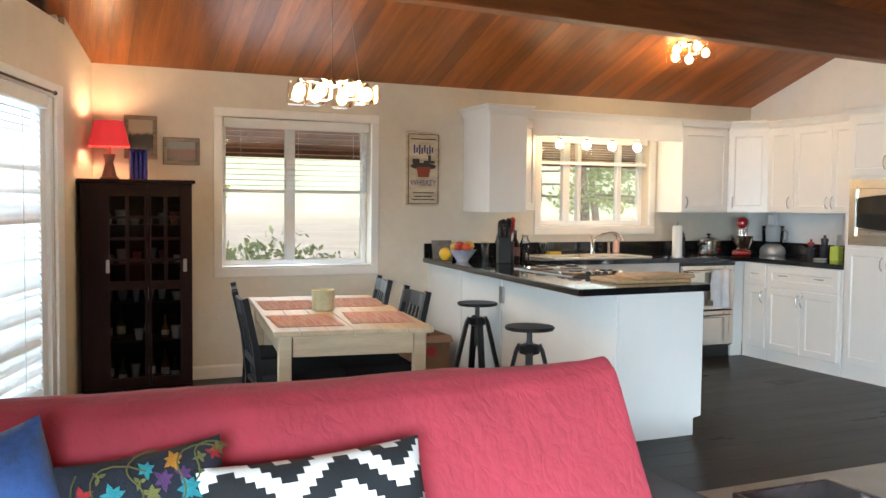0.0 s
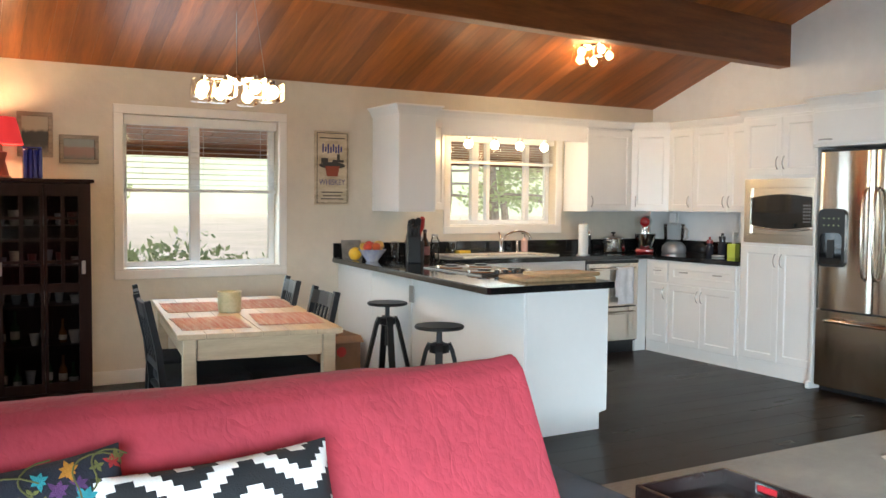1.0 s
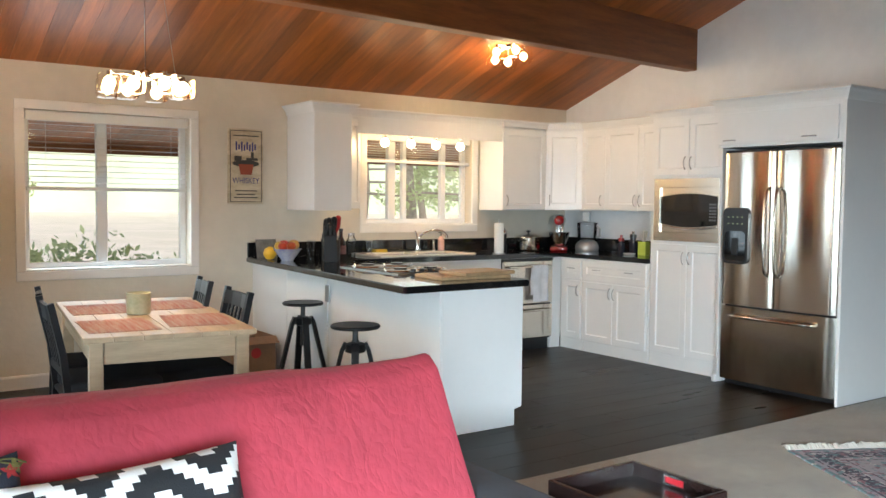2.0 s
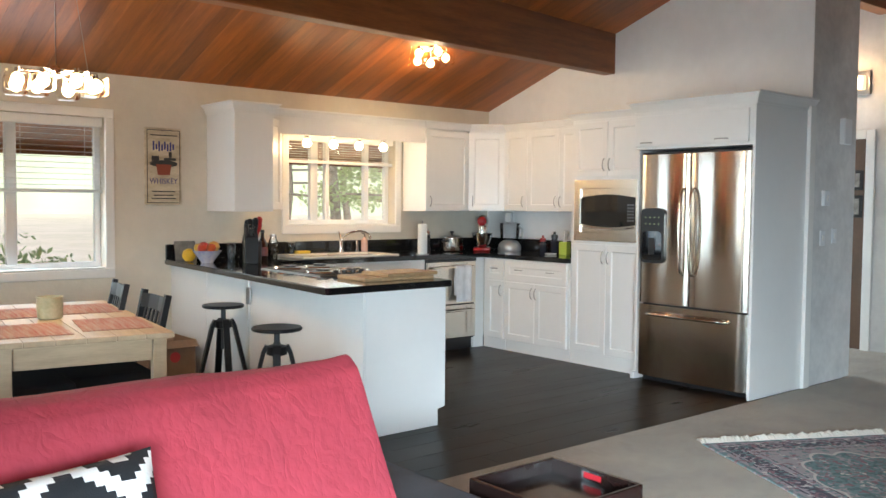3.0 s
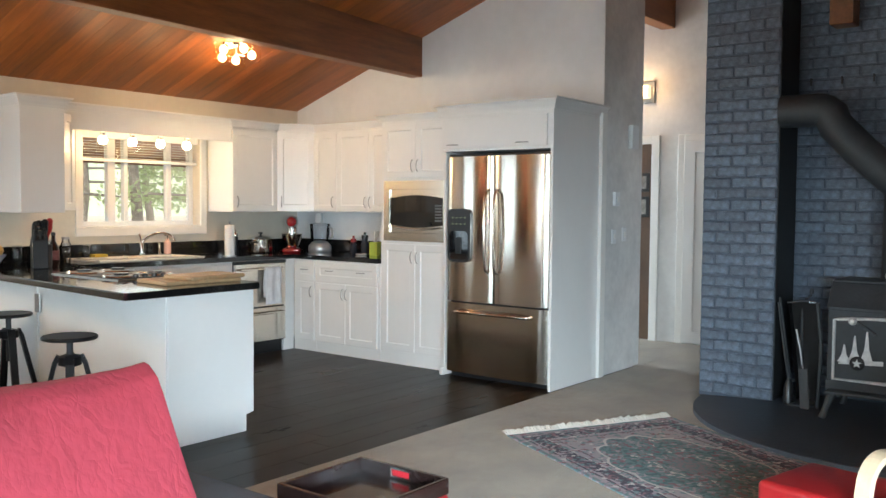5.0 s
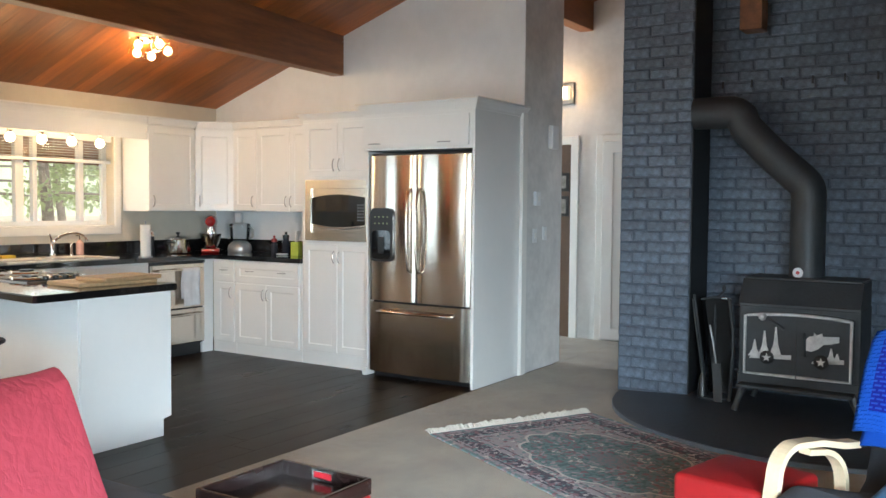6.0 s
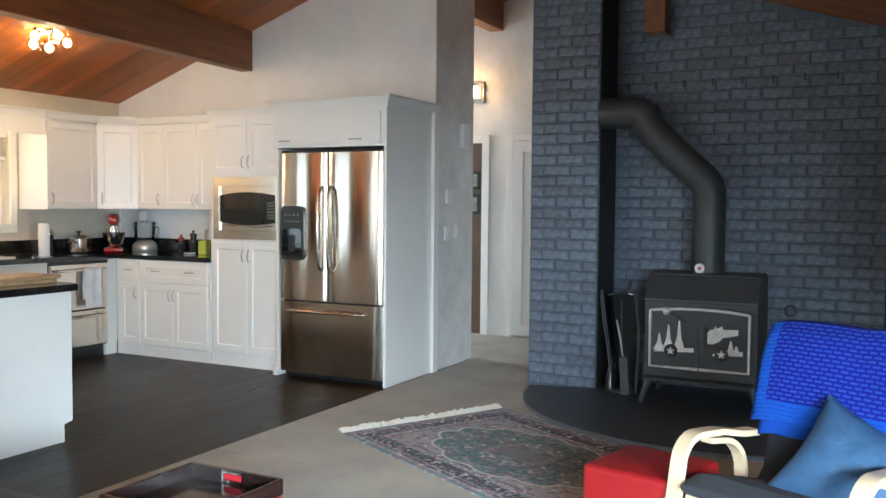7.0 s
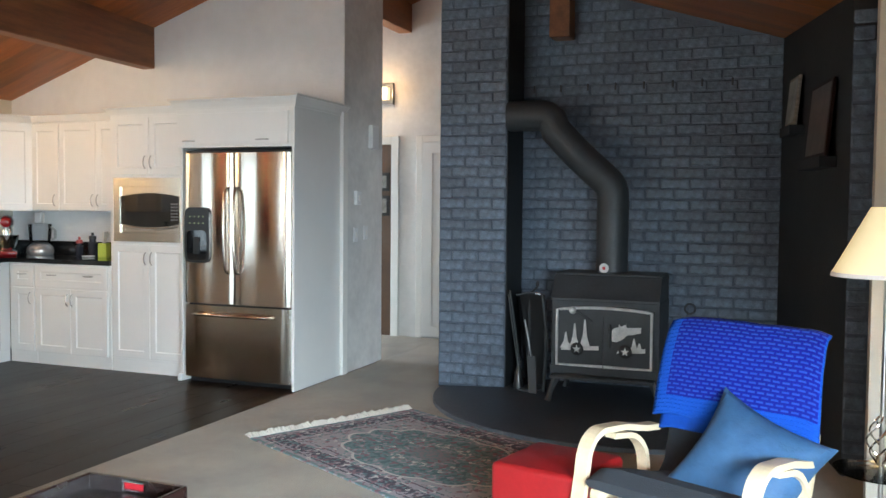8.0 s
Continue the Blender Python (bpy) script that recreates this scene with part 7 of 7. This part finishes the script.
part("coil_knob", lathe([(0.024, 0), (0.026, 0.012), (0.012, 0.03)], 16, Matrix.Translation((-0.03, 0.205, 0.638)) @ pose(0, 0, 0, 0, -90, 0)), M_trimsil, sv, smooth=True)

sp2 = thing("stove_pipe", pose(6.25, 1.127, 0.9157), "black stove pipe rising in two bends into the brick", "stove pipe")
part("pipe", tube([(0, 0, 0), (0, 0, 0.3), (0, 0, 0.53)] + [(0, 0.14 - 0.14 * math.cos(radians(a)), 0.535 + 0.14 * math.sin(radians(a))) for a in (12, 24, 36, 46)] + [(0, 0.25, 0.825), (0, 0.42, 1.005)] + [(0, 0.52 - 0.14 * math.cos(radians(a)) + 0.02, 0.975 + 0.14 * math.sin(radians(a))) for a in (50, 65, 80, 90)] + [(0, 0.768, 1.115)], 0.111, 24), M_iron, sp2, smooth=True)
for z in (0.002, 0.42):
    part("collar", lathe([(0.109, z), (0.109, z + 0.03)], 24, cap=False), M_iron, sp2, smooth=True)
part("thermometer", lathe([(0.032, 0), (0.034, 0.006), (0.03, 0.009)], 20, Matrix.Translation((-0.106, 0.035, 0.03)) @ pose(0, 0, 0, 0, -90, 0)), mat("dial_white", (0.7, 0.68, 0.66), 0.3), sp2, "round white pipe thermometer", smooth=True)
part("dial_centre", lathe([(0.012, 0), (0.012, 0.002)], 12, Matrix.Translation((-0.1155, 0.035, 0.03)) @ pose(0, 0, 0, 0, -90, 0)), mat("dial_red", (0.5, 0.03, 0.03), 0.4), sp2)

ft = thing("fireplace_tools", pose(6.2, 1.72, 0.0352), "black iron fireplace tool set with shovel, brush and ash pan", "tool set")
part("base", lathe([(0.11, 0.0), (0.112, 0.012), (0.09, 0.02), (0.016, 0.026)], 20, pose(0.03, 0.0, 0)), M_iron, ft, smooth=True)
part("stand", tube([(0.03, 0.0, 0.02), (0.03, 0.0, 0.7), (0.02, -0.06, 0.75)], 0.009, 8), M_iron, ft, smooth=True)
bm = bmesh.new()
pan = []
for k in range(9):
    u = k / 8
    w, yc, z = 0.105 - 0.035 * u, -0.02 - 0.04 * u, 0.7 - 0.66 * u
    pan.append([bm.verts.new((x + 0.02 * math.sin(3 * u), yc + w * q, z + (0.012 if q in (-1, 1) else 0.0) * (1 - u))) for q, x in ((-1, -0.02), (-0.85, 0.012), (0, 0.02), (0.85, 0.012), (1, -0.02))])
for a, b in zip(pan, pan[1:]):
    for k in range(4):
        bm.faces.new((a[k], a[k + 1], b[k + 1], b[k]))
bmesh.ops.solidify(bm, geom=bm.faces[:], thickness=0.006)
part("ash_pan", bm, M_black, ft, "long black ash pan with raised sides", smooth=True)
part("pan_rim", tube([(-0.025, 0.085, 0.692), (-0.012, 0.0, 0.712), (-0.025, -0.085, 0.708), (-0.025, -0.112, 0.7)], 0.0075, 8), M_iron, ft, smooth=True)
# the bright highlight on the pan's rim, put in as a chrome piece
part("rim_cap", tube([(-0.028, -0.062, 0.709), (-0.028, -0.098, 0.705)], 0.0095, 8), M_chrome, ft, smooth=True)
part("rim_post", tube([(-0.03, -0.115, 0.7), (-0.04, -0.15, 0.4), (-0.045, -0.13, 0.0)], 0.012, 8), M_iron, ft, smooth=True)
part("shovel_handle", tube([(-0.06, 0.01, 0.52), (-0.07, -0.02, 0.4), (-0.08, -0.045, 0.26)], [0.006, 0.008, 0.005], 8), M_nickel, ft, smooth=True)
part("shovel", bm_ribbon(bmesh.new(), [(-0.08, -0.045, 0.26), (-0.085, -0.05, 0.2), (-0.1, -0.065, 0.1), (-0.13, -0.075, 0.003)], (0, 1, 0), 0.06, 0.006), M_iron, ft)
part("poker", tube([(-0.02, 0.03, 0.003), (0.0, 0.09, 0.38), (0.01, 0.145, 0.72)], 0.0085, 8), M_iron, ft, smooth=True)
part("brush_handle", tube([(-0.03, 0.06, 0.17), (-0.01, 0.12, 0.5), (0.0, 0.15, 0.69)], 0.009, 8), M_iron, ft, smooth=True)
part("brush", lathe([(0.018, 0.0), (0.04, 0.012), (0.032, 0.12), (0.012, 0.17)], 12, pose(-0.03, 0.06, 0.002)), M_black, ft, smooth=True)
part("finial", lathe([(0.004, 0), (0.014, 0.01), (0.014, 0.03), (0.004, 0.045)], 10, pose(0.02, -0.06, 0.752)), M_iron, ft, smooth=True)
rg = tagged(part("iron_ring", tube([(0, 0.036 * math.cos(k * math.pi / 10), 0.036 * math.sin(k * math.pi / 10)) for k in range(20)] + [(0, 0.036, 0)], 0.008, 8), M_iron, None, smooth=True), "black iron ring hook on the brick wall", "hook")
rg.location = (6.598, 0.62, 0.64)
# dark blocks stand in for the dark open joints of one course
for k in range(8):
    y = 1.81 - k * 0.2065
    hk = tagged(part("wall_peg", box(-0.014, 0.012, -0.006, 0.006, -0.027, 0.027, bevel=0.002, seg=1), M_iron), "dark block in place of an open joint in the brick", "peg", "row of pegs")
    hk.location = (XB - 0.006, y, 2.268)
# two pictures on little ledges on the slanted brick
SM = pose(6.62, 0.03, 0, 0, 0, 180 + math.degrees(math.atan2(0.03 - WY, XB - WX)))
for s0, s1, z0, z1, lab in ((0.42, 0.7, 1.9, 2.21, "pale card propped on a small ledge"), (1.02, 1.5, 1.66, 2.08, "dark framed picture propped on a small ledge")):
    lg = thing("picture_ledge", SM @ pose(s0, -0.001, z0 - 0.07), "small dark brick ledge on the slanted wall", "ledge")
    # the ledge takes the same charcoal, its shade in the colour
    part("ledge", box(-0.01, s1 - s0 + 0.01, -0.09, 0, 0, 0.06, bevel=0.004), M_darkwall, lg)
    pc = thing("framed_picture", SM @ pose(s0, -0.062, z0 - 0.0095, -5, 0, 0), lab, "picture")
    part("frame", box(0, s1 - s0, -0.0, 0.02, 0, z1 - z0, bevel=0.004), M_espresso if s0 > 0.5 else M_weath, pc)
    part("print", box(0.02, s1 - s0 - 0.02, -0.003, -0.0005, 0.02, z1 - z0 - 0.02), mat("dim_print", (0.1, 0.08, 0.07) if s0 > 0.5 else (0.3, 0.29, 0.27), 0.5, vary=0.6, scale=9), pc)
M_stub = mat("beige_wall_paint", (0.46, 0.41, 0.34), 0.6, vary=0.12, scale=2, bump=0.2, bscale=26)
tagged(part("trim", box(SX - 0.012, SX + 0.1, SY - 0.045, SY, 0, 2.45), M_stub), kind="structure")
wl = gable(bmesh.new(), SX, SX + 0.1, [YS, SY - 0.046])
gable(wl, WX + 0.004, WX + 0.1, [YS, WY - 0.131])
setting("wall_stub", wl, M_stub, "cream painted wall end beside the brick")


# ---------------------------------------------------------------- outdoors
M_ground = mat("dry_ground", (0.8, 0.69, 0.61), 0.95, vary=0.3, scale=0.4, bump=0.4, bscale=8, tone=(0.7, 0.63, 0.5))
bm = bmesh.new()
for a in ((-400, 400, 7.1, 400), (-400, 400, -400, -1.6), (-400, -3.1, -1.6, 7.1), (8.7, 400, -1.6, 7.1)):
    vs = [bm.verts.new((x, y, -0.25)) for x, y in ((a[0], a[2]), (a[1], a[2]), (a[1], a[3]), (a[0], a[3]))]
    bm.faces.new(vs)
setting("ground", bm, M_ground, "bare sunlit ground with thin grass")
# the bright haze and glare outdoors are put into the pale leaf colour
M_leaf = mat("hazed_sunlit_leaves", (0.55, 0.62, 0.36), 0.6, vary=0.4, scale=3, pieces=0.3)
nt = M_leaf.node_tree
tl, ms = nt.nodes.new("ShaderNodeBsdfTranslucent"), nt.nodes.new("ShaderNodeMixShader")
tl.inputs[0].default_value = (0.72, 0.82, 0.46, 1)
ms.inputs[0].default_value = 0.5
nt.links.new(nt.nodes["Principled BSDF"].outputs[0], ms.inputs[1])
nt.links.new(tl.outputs[0], ms.inputs[2])
nt.links.new(ms.outputs[0], nt.nodes["Material Output"].inputs[0])
M_bark = mat("grey_bark", (0.45, 0.39, 0.32), 0.9, vary=0.4, scale=6, bump=0.6, bscale=20)


def leaves(bm, rng, c, r, n, size):
    for k in range(n):
        d = Vector((rng.gauss(0, 1), rng.gauss(0, 1), rng.gauss(0, 1))).normalized() * r * rng.random() ** 0.4
        p = Vector(c) + d
        a, b = Vector((rng.gauss(0, 1), rng.gauss(0, 1), rng.gauss(0, 1))).normalized(), Vector((rng.gauss(0, 1), rng.gauss(0, 1), rng.gauss(0, 1)))
        b = a.cross(b).normalized()
        s = size * rng.uniform(0.6, 1.3)
        bm.faces.new([bm.verts.new(p + a * s * x + b * s * 0.5 * y) for x, y in ((-1, 0), (0, -1), (1, 0), (0, 1))])


def tree(seed, h):
    rng = random.Random(seed)
    t = thing("tree", pose(0, 0, 0), "tall slim tree with sunlit green foliage outdoors", "tree", "trees outside")
    trunk = bmesh.new()
    pts = [(0.15 * math.sin(k * 0.9 + seed), 0.12 * math.cos(k * 1.3), h * k / 8) for k in range(9)]
    bm_tube(trunk, pts, [0.2 * (1 - 0.1 * k) for k in range(9)], 9)
    crown = bmesh.new()
    for k in range(16):
        z = h * rng.uniform(0.2, 0.98)
        a = rng.uniform(0, 6.28)
        ln = (h - z) * 0.3 + rng.uniform(0.5, 1.4)
        tip = Vector((ln * math.cos(a), ln * math.sin(a), z + rng.uniform(-0.3, 0.4)))
        bm_tube(trunk, [(0, 0, z * 0.95), tuple(tip * 0.6 + Vector((0, 0, z * 0.38))), tuple(tip)], [0.05, 0.03, 0.012], 5)
        for q in range(3):
            leaves(crown, rng, tip * (0.6 + 0.2 * q) + Vector((0, 0, z * (0.4 - 0.2 * q))), rng.uniform(0.35, 0.7), 42, 0.11)
    part("trunk", trunk, M_bark, t)
    part("crown", crown, M_leaf, t)
    return t


t1, t2 = tree(1, 8.0), tree(5, 10.0)
SPOTS = [(3.0, 33), (16.2, 25), (15.5, 27), (21, 24), (1.5, 38), (17, 30), (22, 29), (18, 34), (3, 52), (24, 36), (-3, 34), (19, 40), (27, 26)]
rng = random.Random(9)
for k, (x, y) in enumerate(SPOTS):
    m = pose(x, y, -0.25, 0, 0, rng.uniform(0, 360))
    if k < 2:
        (t1, t2)[k].matrix_world = m
    else:
        copy_thing((t1, t2)[k % 2], m)
for k, (x, y, r) in enumerate(((1.85, 9.4, 0.7), (2.25, 9.7, 0.74), (2.65, 9.5, 0.66), (3.4, 10.6, 0.5), (1.5, 10.0, 0.66), (6.0, 11, 0.5), (7.2, 11.6, 0.55))):
    rng = random.Random(40 + k)
    bm = bmesh.new()
    for q in range(5):
        leaves(bm, rng, (rng.uniform(-0.2, 0.2), rng.uniform(-0.2, 0.2), r * 0.9 + rng.uniform(-0.1, 0.15)), r * 0.75, 150, 0.05)
    sh = thing("shrub", pose(x, y, -0.25), "leafy green shrub outside the window", "shrub", "shrubs outside")
    part("foliage", bm, M_leaf, sh)
    part("stem", tube([(0, 0, 0), (0.02, 0, r * 0.8)], 0.03, 6), M_bark, sh)
# porch roof beyond the north wall
pr = thing("porch_roof", pose(0, 0, 0), "red brown board porch roof on posts outside the windows", "porch")
bm = bmesh.new()
for k in range(60):
    x0 = -1.5 + k * 0.2
    vs = [bm.verts.new((x, y, z + dz)) for dz in (0, 0.03) for y, z in ((7.7, 2.14), (9.3, 1.9)) for x in (x0, x0 + 0.195)]
    for q in ((0, 1, 3, 2), (4, 6, 7, 5), (0, 4, 5, 1), (2, 3, 7, 6), (0, 2, 6, 4), (1, 5, 7, 3)):
        bm.faces.new([vs[i] for i in q])
part("boards", bm, M_cedar, pr)
part("fascia", box(-1.5, 10.5, 9.24, 9.3, 1.82, 1.899), M_beam, pr)
for x in (-1.2, 10.2):
    part("post", box(x - 0.06, x + 0.06, 9.21, 9.33, -0.25, 1.819), M_beam, pr)

# glowing sheet in place of the pale sunlit distance far behind the trees
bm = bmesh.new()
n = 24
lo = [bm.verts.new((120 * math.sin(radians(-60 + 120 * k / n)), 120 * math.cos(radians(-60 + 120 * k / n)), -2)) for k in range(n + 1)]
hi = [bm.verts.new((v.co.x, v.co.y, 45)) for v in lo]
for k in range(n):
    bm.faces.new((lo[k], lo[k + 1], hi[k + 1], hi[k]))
M_dist = mat("glowing_far_woods", (0.4, 0.45, 0.35), 1.0, vary=0.4, scale=0.12, emit=1.05, ecolor=(0.8, 0.87, 0.66))
setting("backdrop", bm, M_dist, "glowing sheet in place of hazy bright woods in the distance")


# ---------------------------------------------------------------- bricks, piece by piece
# hearth edge: its lit rim is put into a lighter slate blue paint
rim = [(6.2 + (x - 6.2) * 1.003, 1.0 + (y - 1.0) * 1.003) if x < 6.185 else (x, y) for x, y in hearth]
setting("trim_hearth_edge", prism(rim, 0.0068, 0.0305), mat("slate_blue_lit_edge_paint", (0.12, 0.15, 0.19), 0.45, vary=0.3, scale=9, bump=0.2, bscale=40), "slate blue painted edge of the hearth, its lit rim in the colour")
setting("hearth", prism(hearth, 0.031, 0.0355), M_hearth, "raised dark slate hearth with a curved edge")
ROW, BL, BH = 0.0777, 0.2, 0.067


def brick_mesh(w, seed=0):
    """A brick face under thick paint: softened edges, no two runs quite straight."""
    bm = box(0.0, w, -0.009, 0.004, 0.0, BH, bevel=0.006, seg=1)
    wear = random.Random(seed * 7 + int(w * 1000))
    for v in bm.verts:
        v.co += Vector((wear.uniform(-0.0025, 0.0025), wear.uniform(-0.0012, 0.0012), wear.uniform(-0.0025, 0.0025)))
    me = bpy.data.meshes.new("brick")
    bm.to_mesh(me)
    bm.free()
    me.materials.append(M_brick)
    return me


FULL = [brick_mesh(BL, k) for k in range(8)]
CUTS = {}


def lay(wall, p0, along, length, z_top, single, seed):
    """Courses of brick on a face: p0 its foot, along its way (the face looks to the right of it)."""
    rng = random.Random(seed)
    ang_ = math.degrees(math.atan2(along[1], along[0]))
    base = pose(p0[0], p0[1], 0, 0, 0, ang_)
    rest = bmesh.new()
    row = 0
    while True:
        z = 0.037 + row * ROW
        off = 0.0 if row % 2 else -(BL + 0.0105) / 2
        x = off
        some = False
        while x < length - 0.02:
            a, b = max(x, 0.001), min(x + BL, length - 0.001)
            mid = base @ Vector(((a + b) / 2, 0, 0))
            if b - a > 0.03 and z + BH < z_top(mid):
                some = True
                jz, jy = rng.uniform(-0.0025, 0.0025), rng.uniform(-0.0035, 0.0035)
                w = round(b - a, 3)
                me = rng.choice(FULL) if abs(w - BL) < 1e-3 else CUTS.setdefault(w, brick_mesh(w))
                at = base @ pose(a, jy, z + jz, 0, 0, rng.uniform(-0.4, 0.4))
                if single(mid, z):
                    ob = new("brick", me)
                    ob.parent = wall
                    ob.matrix_world = at
                else:
                    n = len(rest.verts)
                    rest.from_mesh(me)
                    rest.verts.ensure_lookup_table()
                    for v in rest.verts[n:]:
                        v.co = at @ v.co
            x += BL + 0.0105
        row += 1
        if not some or row > 60:
            break
    if len(rest.verts):
        tagged(part("bricks", rest, M_brick, wall), kind="stuff")
    else:
        rest.free()


roofline = lambda p: ceil_z(p.y) - 0.01
lay(column, (XC, 2.42), (0, -1), 0.52, roofline, lambda p, z: True, 1)
lay(back, (XB, 1.897), (0, -1), 1.867, roofline, lambda p, z: 0.6 < z, 3)
lay(slant, (WX, WY - 0.002), (0, -1), 0.126, roofline, lambda p, z: False, 5)
